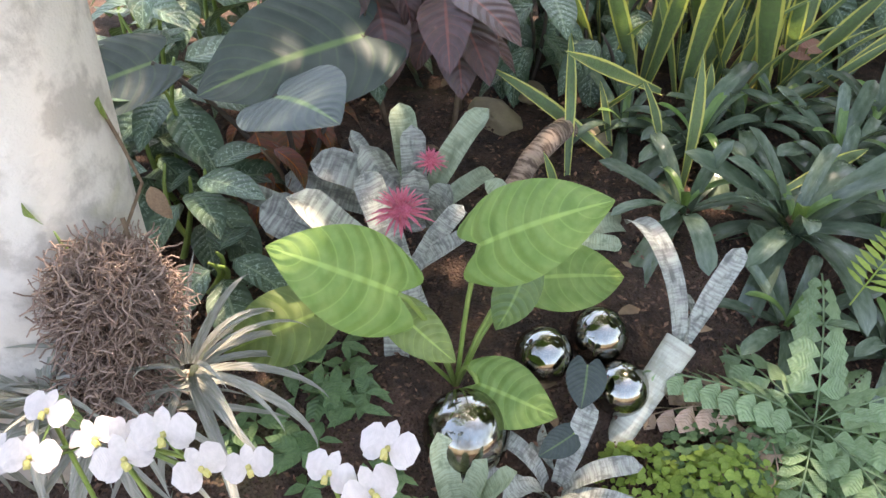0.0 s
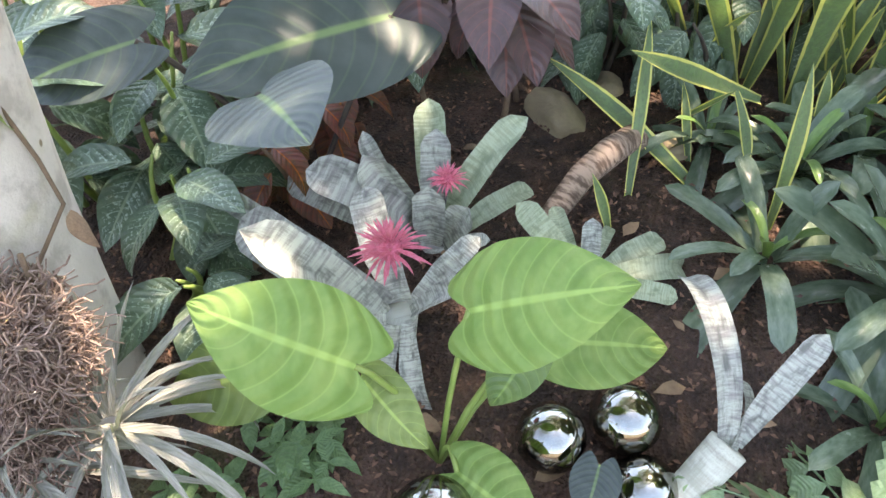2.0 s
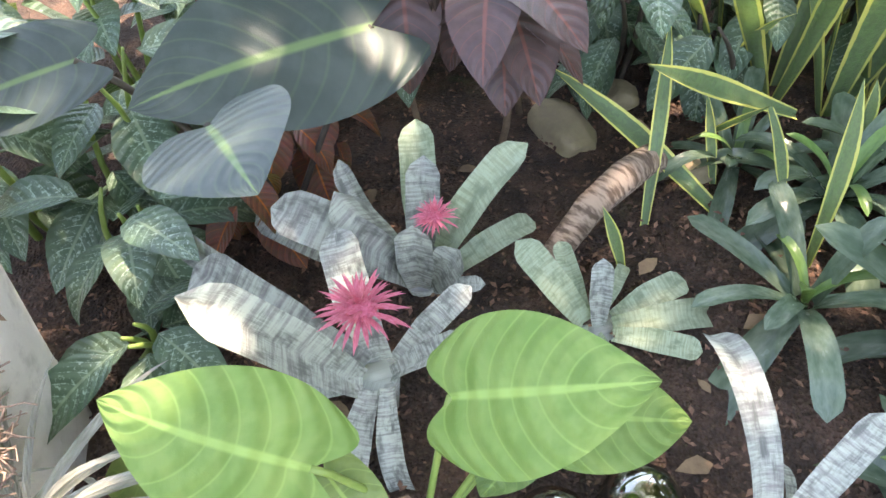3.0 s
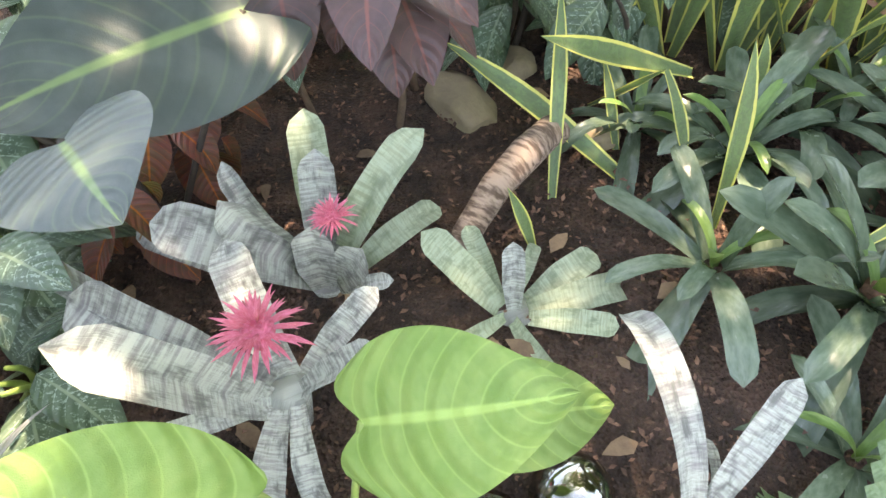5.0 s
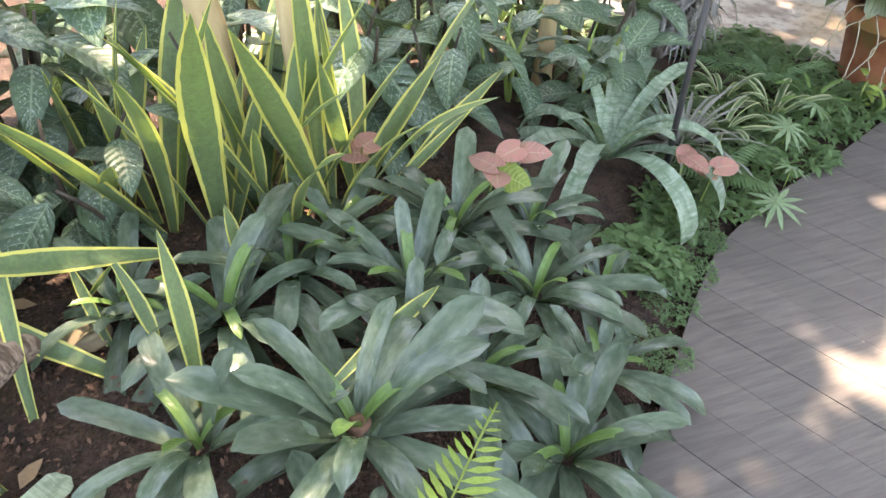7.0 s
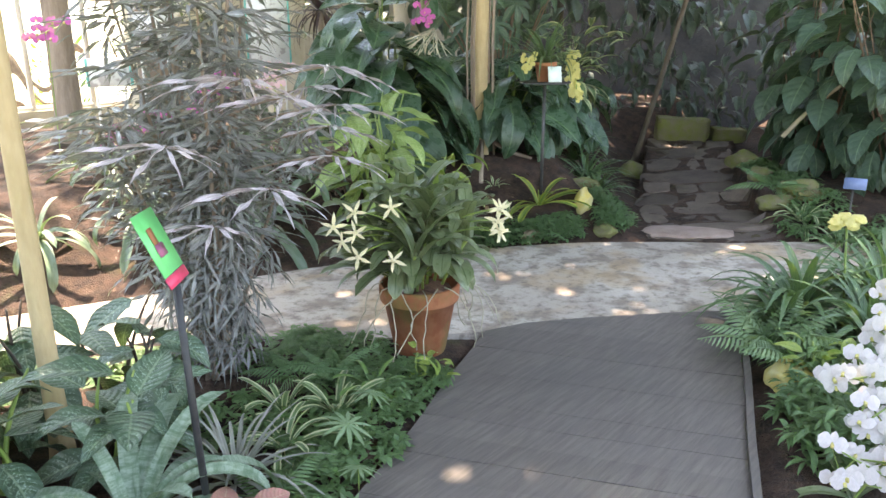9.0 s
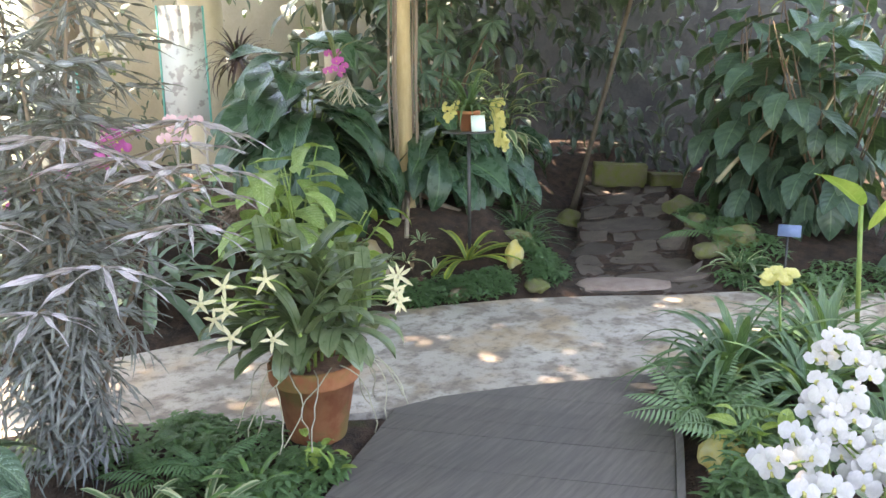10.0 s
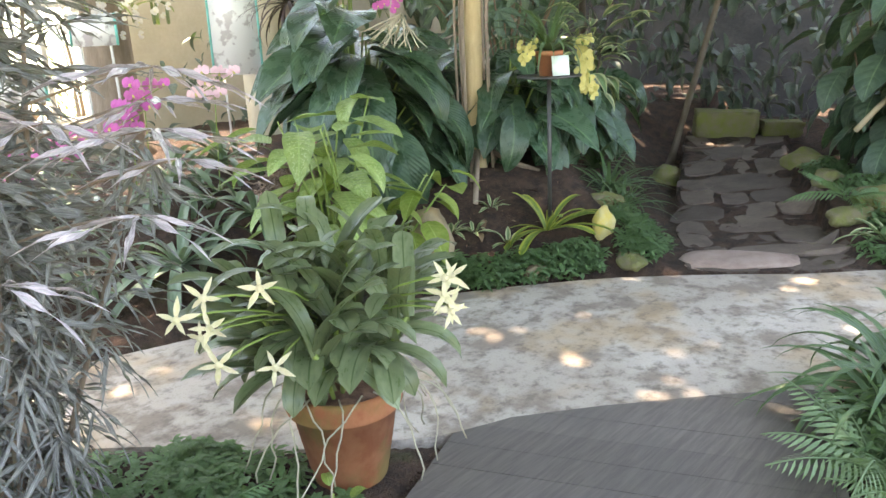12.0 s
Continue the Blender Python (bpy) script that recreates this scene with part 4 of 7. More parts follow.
def build_trunk_vine():
    e = thing("climbing_vine", (-0.58, 1.3, 0.62), "thin green vine with few leaves climbing the trunk", "vine")
    stalk(e, [(-0.6, 1.2, 0.66), (-0.6, 1.3, 0.7), (-0.575, 1.38, 0.765), (-0.6, 1.4, 0.84), (-0.62, 1.4, 0.95)], 0.004, M_twig)
    stalk(e, [(-0.6, 1.22, 0.68), (-0.66, 1.2, 0.75), (-0.68, 1.21, 0.84)], 0.003, M_stem)
    stalk(e, [(-0.6, 1.22, 0.66), (-0.55, 1.23, 0.72), (-0.56, 1.25, 0.78)], 0.005, M_twig)
    lay(e, (A_ovate[0], to_mesh("leaf", A_ovate[0], M_dead)), (-0.555, 1.37, 0.765), (-0.525, 1.36, 0.69), (0, -1, 0.4))
    lay(e, vine[0], (-0.615, 1.4, 0.9), (-0.6, 1.38, 0.96), (0, -1, 0.3), 0.8)
    lay(e, vine[0], (-0.68, 1.2, 0.8), (-0.69, 1.19, 0.86), (0, -1, 0.3), 0.6)
    lay(e, vine[0], (-0.68, 1.02, 0.55), (-0.6, 0.98, 0.5), (0, -0.8, 0.6), 0.9)


build_trunk_vine()

# ---- main bed: white moth orchids at the boardwalk ----
petal_white = meshes("petal", A_petal, M_white)
petal_magenta = meshes("petal", A_petal, M_magenta)
petal_blush = meshes("petal", A_petal, M_blush)
petal_yellow = meshes("petal", A_petal, M_yellow)
lip_yellow = to_mesh("lip", rock((0.006, 0.009, 0.006), 3), M_yellow)


def bloom(parent, m, petals, size=0.045, lip=True):
    """A moth orchid flower at m, facing its +z."""
    f = part("flower", to_mesh("column", rock((0.005, 0.005, 0.006), 1), M_yellow), parent, m)
    for az, k, w in ((90, 1.0, 0.75), (210, 0.95, 0.7), (330, 0.95, 0.7), (15, 1.15, 1.15), (165, 1.15, 1.15)):
        o = new("petal", petals[0 if w > 1 else 1])
        o.parent = f
        o.matrix_basis = aim((0, 0, 0.002 if w > 1 else 0), az, 12, size * k, w)
    if lip:
        o = new("lip", lip_yellow)
        o.parent = f
        o.matrix_basis = pose(0, -size * 0.2, 0.012) @ Matrix.Diagonal((size / 0.045, size / 0.045, size / 0.045, 1))
    return f


orchid_leaf = meshes("leaf", A_wide, M_star)


def moth_orchid(base, flowers, petals, label, size=0.045, group="", facing=(0.1, -0.6, 0.6), seed=0):
    rr = random.Random(seed)
    base = (base[0], base[1], ground_z(base[0], base[1]) if len(base) < 3 else base[2])
    e = thing("moth_orchid", base, label, "orchid", group)
    for i in range(5):
        part("leaf", orchid_leaf[i % 3], e, aim(base, i * 73 + seed * 20, rr.uniform(5, 40), 0.24, 1.0))
    top = Vector(flowers[0]) + Vector((0, 0, -0.02))
    stalk(e, arc(base, top, 0.0, 6, (0.2, 0, 0.3)) + [Vector(f) + Vector((0, 0, -0.012)) for f in flowers[1:]], 0.004, M_stem)
    for p in flowers:
        d = Vector(facing) + Vector((rr.uniform(-0.4, 0.4), rr.uniform(-0.3, 0.3), rr.uniform(-0.2, 0.2)))
        bloom(e, look(p, Vector(p) - d, rr.uniform(-25, 25)), petals, size * rr.uniform(0.85, 1.1))
    return e


moth_orchid((-0.5, 0.78), [(-0.53, 0.85, 0.74), (-0.54, 0.79, 0.71), (-0.47, 0.84, 0.69), (-0.6, 0.8, 0.7)], petal_white, "white moth orchid blooming at the boardwalk's edge", 0.04, group="white moth orchids", seed=1)
moth_orchid((-0.3, 0.76), [(-0.38, 0.77, 0.75), (-0.33, 0.8, 0.77), (-0.27, 0.76, 0.75), (-0.4, 0.82, 0.72), (-0.22, 0.79, 0.71)], petal_white, "white moth orchid blooming at the boardwalk's edge", 0.04, group="white moth orchids", seed=2)
moth_orchid((-0.02, 0.79), [(-0.1, 0.78, 0.72), (-0.04, 0.76, 0.71), (-0.02, 0.81, 0.74)], petal_white, "white moth orchid blooming at the boardwalk's edge", 0.04, group="white moth orchids", seed=3)

# ---- main bed: silver vase plants ----
silver = meshes("leaf", A_wide, M_silver)
silver_pairs = leaf_set(M_silver, A_wide)
vase_up = meshes("leaf", [blade("strap", 0.24, 20, 0.35, 12, 4, seed=207, wave=0.03)], M_silver2)
bract = meshes("bract", [blade("lance", 0.16, 15, 0.2, 5, 2, seed=44), blade("lance", 0.13, 40, 0.2, 5, 2, seed=45)], M_bract)


def vase_flower(parent, loc, k):
    rr = random.Random(int(k * 1000))
    core = part("flower_head", to_mesh("flower_head", rock((0.35 * k, 0.35 * k, 0.4 * k), 4), M_bract), parent, Matrix.Translation(loc))
    for i in range(70):
        f = i / 69
        az, el = i * 137.5, -15 + 95 * f
        o = new("bract", bract[i % 2])
        o.parent = core
        p = Vector((math.cos(radians(az)) * math.cos(radians(el)), math.sin(radians(az)) * math.cos(radians(el)), math.sin(radians(el)))) * 0.25 * k
        o.matrix_basis = aim(p, az, el, k * (0.95 - 0.35 * f) * rr.uniform(0.8, 1.15), 1.0)
    return core


V_flat = (blade("strap", 0.3, 35, 0.35, 14, 6, seed=211, wave=0.04), blade("strap", 0.26, 15, 0.5, 14, 6, seed=212, wave=0.03), blade("strap", 0.24, 95, 0.35, 16, 6, seed=213, wave=0.03, bend=2.0), blade("strap", 0.22, 60, 0.45, 14, 6, seed=214, wave=0.04))
vase = leaf_set(M_silver, V_flat)
vase_green = leaf_set(M_silver2, V_flat)


def build_vase(label, base, leaves, flower, k):
    e = thing("silver_vase_plant", (base[0], base[1], ground_z(base[0], base[1])), label, "bromeliad", "silver vase bromeliads")
    stalk(e, [(base[0], base[1], ground_z(base[0], base[1]) - 0.02), base], 0.03, M_silver, "tube", 12, [0.03, 0.045])
    for pair, out, tip, up, wide in leaves:
        b0 = Vector(base) + Vector((out[0], out[1], 0.0))
        lay(e, pair, b0, tip, up, wide)
    if flower:
        vase_flower(e, flower, k)


toward = (0.15, -0.6, 0.75)
build_vase("silver-banded vase bromeliad with a pink flower head", (-0.09, 1.6, 0.33), (
    (vase[0], (-0.03, 0.0), (-0.455, 1.667, 0.483), toward, 1.0),
    (vase[1], (-0.03, -0.03), (-0.31, 1.45, 0.68), (0.35, -0.35, 0.85), 0.85),
    (vase[3], (-0.03, 0.03), (-0.54, 1.755, 0.465), toward, 0.5),
    (vase[2], (0.0, -0.04), (-0.09, 1.41, 0.19), (0.0, -0.8, 0.5), 1.1),
    (vase[2], (0.03, -0.03), (0.0, 1.44, 0.2), (0.1, -0.8, 0.5), 0.9),
    (vase[1], (0.03, 0.0), (0.08, 1.63, 0.44), (-0.3, -0.2, 0.9), 1.1),
    (vase[0], (0.0, 0.03), (-0.2, 1.78, 0.52), (0.1, -0.8, 0.5), 1.0),
    (vase[1], (0.03, 0.03), (0.06, 1.76, 0.43), (-0.2, -0.6, 0.7), 1.0),
    (vase[3], (-0.02, -0.03), (-0.3, 1.47, 0.36), (0.0, -0.5, 0.8), 0.8),
), (-0.083, 1.577, 0.55), 0.07)
build_vase("silver-banded vase bromeliad with a pink flower head", (-0.08, 1.9, 0.27), (
    (vase_green[1], (0.0, 0.04), (-0.146, 2.155, 0.505), (0.1, -0.8, 0.6), 0.95),
    (vase[1], (0.0, 0.02), (-0.1, 2.04, 0.5), (0.1, -0.9, 0.45), 1.1),
    (vase_green[3], (0.03, 0.03), (0.126, 2.036, 0.56), (-0.4, -0.7, 0.5), 0.9),
    (vase_green[3], (0.04, 0.0), (0.145, 2.06, 0.32), (-0.3, -0.6, 0.7), 1.0),
    (vase[3], (0.04, -0.03), (0.07, 1.85, 0.33), (-0.2, -0.5, 0.8), 1.2),
    (vase[2], (-0.03, 0.0), (-0.348, 1.815, 0.52), (0.3, -0.5, 0.7), 1.0),
    (vase[1], (-0.03, 0.02), (-0.212, 1.82, 0.575), (0.3, -0.9, 0.3), 1.0),
    (vase[1], (0.0, -0.03), (-0.08, 1.86, 0.47), (0.1, -0.95, 0.25), 1.5),
    (vase[3], (-0.04, 0.02), (-0.261, 1.974, 0.521), (0.2, -0.9, 0.3), 0.7),
    (vase[3], (-0.05, 0.0), (-0.46, 1.93, 0.39), (0.1, -0.7, 0.6), 0.9),
    (vase[1], (0.02, -0.02), (0.02, 1.84, 0.44), (-0.3, -0.9, 0.3), 1.5),
), (-0.032, 1.868, 0.49), 0.045)
build_vase("green and silver speckled vase bromeliad without a flower", (0.31, 1.86, 0.24), (
    (vase_green[1], (-0.03, 0.0), (0.118, 1.933, 0.384), (0.4, -0.6, 0.7), 1.1),
    (vase_green[3], (0.0, 0.03), (0.352, 2.011, 0.27), (0.0, -0.6, 0.8), 1.0),
    (vase_green[0], (0.03, 0.02), (0.48, 1.99, 0.27), (-0.2, -0.5, 0.8), 1.1),
    (vase_green[2], (0.03, 0.0), (0.545, 1.96, 0.2), (-0.2, -0.5, 0.8), 1.0),
    (vase_green[0], (0.03, -0.02), (0.52, 1.83, 0.24), (-0.1, -0.5, 0.85), 0.9),
    (vase_green[2], (0.0, -0.03), (0.42, 1.7, 0.2), (0.0, -0.7, 0.7), 0.8),
    (vase_green[3], (-0.02, -0.02), (0.17, 1.74, 0.26), (0.2, -0.6, 0.8), 0.9),
    (vase_green[1], (-0.03, 0.02), (0.2, 2.03, 0.3), (0.2, -0.7, 0.6), 0.9),
    (vase[1], (0.0, 0.0), (0.3, 1.93, 0.37), (0.0, -0.9, 0.4), 1.2),
), None, 0.0)
rosette("silver_vase_plant", (0.29, 1.12, ground_z(0.29, 1.12)), "small silver vase bromeliad beside the boardwalk", "bromeliad", silver, 9, 0.27, (35, 85), 0.2, 64, "silver vase bromeliads", 1.1)
rosette("silver_vase_plant", (0.08, 1.03, ground_z(0.08, 1.03)), "small green vase bromeliad before a steel ball", "bromeliad", vase_up, 5, 0.26, (62, 86), 0.15, 65, "silver vase bromeliads", 1.1)


def build_cut_vase():
    base = (0.47, 1.3, ground_z(0.47, 1.3))
    e = thing("silver_tube_plant", base, "silver tube bromeliad leaning over with three long banded leaves", "bromeliad")
    pts = [Vector((0.4, 1.21, 0.02)), Vector((0.46, 1.28, 0.11)), Vector((0.53, 1.355, 0.19)), Vector((0.605, 1.435, 0.28))]
    stalk(e, pts, 0.04, M_pale_tube, "tube", 16, [0.03, 0.034, 0.036, 0.04])
    lay(e, silver_pairs[1], (0.6, 1.44, 0.27), (0.5, 1.76, 0.38), (0.2, -0.5, 0.8), 0.75)
    lay(e, silver_pairs[2], (0.62, 1.45, 0.27), (0.76, 1.62, 0.43), (-0.3, -0.6, 0.6), 0.9)
    lay(e, silver_pairs[0], (0.61, 1.43, 0.26), (0.62, 1.56, 0.33), (0.5, -0.4, 0.5), 1.0)


M_pale_tube = leaf_material("pale_banded_tube", (0.26, 0.32, 0.22), (0.34, 0.39, 0.29), "band", rib=(0.42, 0.46, 0.38), margin=(0.5, 0.53, 0.46), rough=0.7, trans=0.03)
build_cut_vase()

# ---- main bed: dark climbing leaves, blotched leaves and copper shrubs ----
dark = leaf_set(M_dark, A_heart)


def build_dark_philodendron():
    root = Vector((-0.45, 2.0, ground_z(-0.45, 2.0)))
    e = thing("dark_philodendron", root, "philodendron with large dark blue-green leaves", "plant")
    for pair, base, tip, up, wide in (
        (dark[2], (-0.25, 2.24, 0.68), (-0.64, 1.883, 0.668), (0.1, -0.65, 0.75), 0.95),
        (dark[2], (-0.4, 1.78, 0.735), (-0.2, 1.577, 0.79), (0.35, -0.55, 0.75), 1.3),
        (dark[2], (-0.76, 1.93, 0.74), (-1.03, 1.78, 0.66), (0.2, -0.4, 0.85), 1.0),
    ):
        lay(e, pair, base, tip, up, wide)
        stalk(e, arc(root, base, 0.06, 6, (0, 0.6, 0.6)), 0.008, M_darkstem, "petiole")


build_dark_philodendron()

blotch = meshes("leaf", A_ovate, M_blotch)


def leafy_shrub(name, loc, label, category, leaves, n, height_m, spread, size, stems=3, droop=(-60, 10), material=M_stem, seed=0, group="", squeeze=1.0, from_z=0.25):
    """Upright stems with leaves along and at the top."""
    rr = random.Random(seed)
    e = thing(name, loc, label, category, group)
    lines = []
    for i in range(stems):
        az = rr.uniform(0, 360)
        d = spread * rr.uniform(0.2, 0.8) if stems > 1 else 0
        tip = Vector((loc[0] + d * math.cos(radians(az)), loc[1] + d * math.sin(radians(az)), loc[2] + height_m * rr.uniform(0.75, 1.0)))
        line = arc((loc[0] + rr.uniform(-0.03, 0.03), loc[1] + rr.uniform(-0.03, 0.03), loc[2] - 0.02), tip, 0.04, 6, (math.cos(radians(az + 90)), math.sin(radians(az + 90)), 0))
        lines.append(line)
        stalk(e, line, 0.01, material, "stem", 6, [0.011, 0.01, 0.009, 0.008, 0.007, 0.006, 0.004])
    for i in range(n):
        line = lines[i % stems]
        f = from_z + (1 - from_z) * (i / n)
        k = f * 6
        a = min(int(k), 5)
        p = line[a].lerp(line[a + 1], k - a)
        az = i * 137.5 + rr.uniform(-20, 20)
        el = droop[0] + (droop[1] - droop[0]) * f + rr.uniform(-15, 15)
        out = spread * 0.25
        p = p + Vector((math.cos(radians(az)) * out, math.sin(radians(az)) * out, 0.02))
        part("leaf", leaves[rr.randrange(len(leaves))], e, aim(p, az, el, size * rr.uniform(0.75, 1.15), squeeze, rr.uniform(-15, 15)))
    return e


def at_ground(x, y, dz=0.0):
    return (x, y, ground_z(x, y) + dz)


for i, (x, y, h, n) in enumerate(((-0.82, 2.0, 0.5, 18), (-0.72, 1.76, 0.34, 14), (-0.95, 2.3, 0.6, 16), (-0.55, 2.5, 0.55, 12), (-0.62, 1.6, 0.22, 8), (-1.05, 1.9, 0.6, 18), (-1.35, 2.25, 0.6, 18), (-1.6, 2.6, 0.7, 18), (-0.9, 2.7, 0.7, 18))):
    leafy_shrub("dumb_cane", at_ground(x, y), "dark green foliage plant with pale blotched leaves", "plant", blotch, n, h, 0.16, 0.24, 3, (-55, 15), M_stem, 70 + i, "blotched foliage plants")
for i, (x, y, h, n, s) in enumerate(((0.35, 3.1, 0.75, 18, 0.26), (0.7, 3.3, 0.8, 20, 0.26), (0.15, 2.95, 0.6, 14, 0.24), (-0.2, 3.1, 0.7, 16, 0.24), (1.75, 3.45, 0.62, 20, 0.26), (2.05, 3.7, 0.6, 16, 0.26), (2.5, 3.35, 0.5, 20, 0.24), (1.45, 3.5, 0.8, 18, 0.26), (1.1, 3.7, 0.9, 18, 0.26), (-1.2, 2.9, 0.8, 16, 0.26), (0.5, 3.0, 0.6, 22, 0.26), (0.9, 3.05, 0.55, 20, 0.26), (1.3, 3.1, 0.5, 22, 0.26), (1.6, 3.1, 0.42, 20, 0.24), (0.0, 3.4, 0.9, 20, 0.28), (0.5, 3.7, 1.0, 20, 0.28), (1.75, 3.9, 0.8, 22, 0.28), (2.3, 3.75, 0.6, 20, 0.26), (2.6, 3.7, 0.5, 18, 0.24), (-0.5, 2.9, 0.8, 18, 0.26), (1.5, 4.2, 0.8, 20, 0.28), (2.1, 4.3, 0.5, 18, 0.26), (-1.3, 3.4, 0.9, 20, 0.28), (-0.75, 3.3, 0.8, 20, 0.28), (-0.3, 2.75, 0.5, 16, 0.24), (0.25, 2.75, 0.45, 16, 0.22), (0.55, 2.75, 0.4, 14, 0.22))):
    leafy_shrub("foliage_plant", at_ground(x, y), "foliage plant with grey-green silver-patterned leaves", "plant", blotch, n, h, 0.22, s, 3, (-60, -5), M_darkstem, 80 + i, "patterned foliage plants")

copper = meshes("leaf", A_ovate, M_croton)
red = meshes("leaf", A_ovate, M_croton_red)
for i, (x, y, h, n, lv, s) in enumerate(((-0.03, 2.42, 0.62, 16, copper, 0.27), (-0.22, 2.48, 0.66, 14, copper, 0.27), (-0.42, 2.2, 0.32, 12, red, 0.17), (-0.5, 2.0, 0.34, 10, red, 0.15), (0.05, 2.6, 0.75, 12, copper, 0.25))):
    leafy_shrub("copper_shrub", at_ground(x, y), "shrub with drooping copper-purple leaves and thin brown stems" if lv is copper else "low shrub with red-veined brown leaves", "shrub", lv, n + 4, h, 0.14, s, 1 if lv is copper else 2, (-75, -25), M_twig, 95 + i, "copper-leaved shrubs", from_z=0.72 if lv is copper else 0.35, squeeze=1.2)


def build_palm_root():
    pts = [(0.185, 1.97, 0.21), (0.2, 2.035, 0.265), (0.26, 2.125, 0.325), (0.325, 2.205, 0.355), (0.38, 2.3, 0.34), (0.46, 2.44, 0.19)]
    solid("surface_root", tube(pts, [0.028, 0.033, 0.036, 0.039, 0.038, 0.03], 14, wobble=0.04, seed=8), M_ringed, "ringed brown palm root lying over the soil", "root")
    for x, y, s, k in ((0.16, 2.52, (0.07, 0.14, 0.045), 1), (0.5, 2.4, (0.05, 0.06, 0.03), 2), (0.3, 2.68, (0.07, 0.06, 0.04), 3)):
        solid("stone", rock(s, k), M_boulder, "rough pale brown stone half sunk in the soil", "stone", at_ground(x, y, 0.015), (0, 0, 30 * k), "stones in the bed")


build_palm_root()

# ---- main bed: snake plants ----
snake = leaf_set(M_snake, A_sword)
snake_m = [p[1] for p in snake]


def build_snake_leaves():
    for base, tip, pair, up, wide in (
        ((0.63, 2.245, 0.17), (0.12, 2.44, 0.487), snake[0], (0.2, -0.4, 0.9), 1.0),
        ((0.393, 2.176, 0.18), (0.384, 2.513, 0.596), snake[1], (0.1, -0.9, 0.4), 0.8),
        ((0.72, 2.49, 0.37), (0.332, 2.197, 0.667), snake[2], (0.1, -0.6, 0.75), 1.0),
        ((0.62, 2.335, 0.49), (0.682, 2.214, 0.335), snake[1], (0.3, -0.5, 0.75), 2.0),
        ((0.49, 2.52, 0.24), (0.62, 2.335, 0.495), snake[2], (-0.3, -0.5, 0.75), 0.6),
        ((0.737, 2.095, 0.25), (0.733, 2.195, 0.668), snake[0], (0.2, -0.95, 0.2), 1.05),
        ((0.354, 2.024, 0.22), (0.287, 2.011, 0.44), snake[0], (0.3, -0.8, 0.4), 1.3),
        ((0.998, 2.0, 0.32), (1.311, 2.199, 0.354), snake[1], (-0.3, -0.6, 0.7), 1.25),
        ((0.88, 2.48, 0.28), (0.87, 2.5, 0.48), snake[0], (0.1, -0.9, 0.3), 1.8),
        ((0.56, 2.35, 0.2), (0.5, 2.48, 0.42), snake[1], (0.1, -0.9, 0.3), 1.2),
        ((1.34, 2.73, 0.22), (1.72, 2.77, 0.6), snake[1], (-0.5, -0.6, 0.6), 1.0),
        ((1.3, 2.72, 0.22), (1.6, 2.72, 0.5), snake[0], (-0.5, -0.6, 0.6), 0.9),
    ):
        e = thing("snake_plant", (base[0], base[1], ground_z(base[0], base[1])), "single yellow-edged snake plant leaf growing from the bed", "snake plant", "loose snake plant leaves")
        lay(e, pair, base, tip, up, wide)


build_snake_leaves()
rr = random.Random(12)
for i, (x, y) in enumerate(((0.72, 2.78), (0.86, 2.72), (0.98, 2.78), (1.06, 2.7), (1.18, 2.74), (1.28, 2.8), (0.6, 2.86), (1.0, 2.9))):
    p = at_ground(x, y, -0.01)
    e = thing("snake_plant", p, "clump of upright yellow-edged snake plant leaves", "snake plant", "snake plant clumps")
    for j in range(5):
        az = j * 72 + rr.uniform(-20, 20)
        part("leaf", snake_m[j % 3], e, aim((p[0] + 0.03 * math.cos(radians(az)), p[1] + 0.03 * math.sin(radians(az)), p[2]), az, rr.uniform(58, 88), rr.uniform(0.42, 0.85), rr.uniform(0.85, 1.3), rr.uniform(-40, 40)))
curl = to_mesh("leaf", blade("sword", 0.09, 270, 0.3, 20, 2, seed=3, bend=1.2), M_snake)
for x, y, az, el in ((1.02, 2.58, 200, 80), (1.3, 2.62, 340, 60)):
    e = thing("snake_plant", at_ground(x, y), "curled snake plant leaf with yellow edges", "snake plant", "loose snake plant leaves")
    part("leaf", curl, e, aim(at_ground(x, y, 0.02), az, el, 0.42, 0.8))

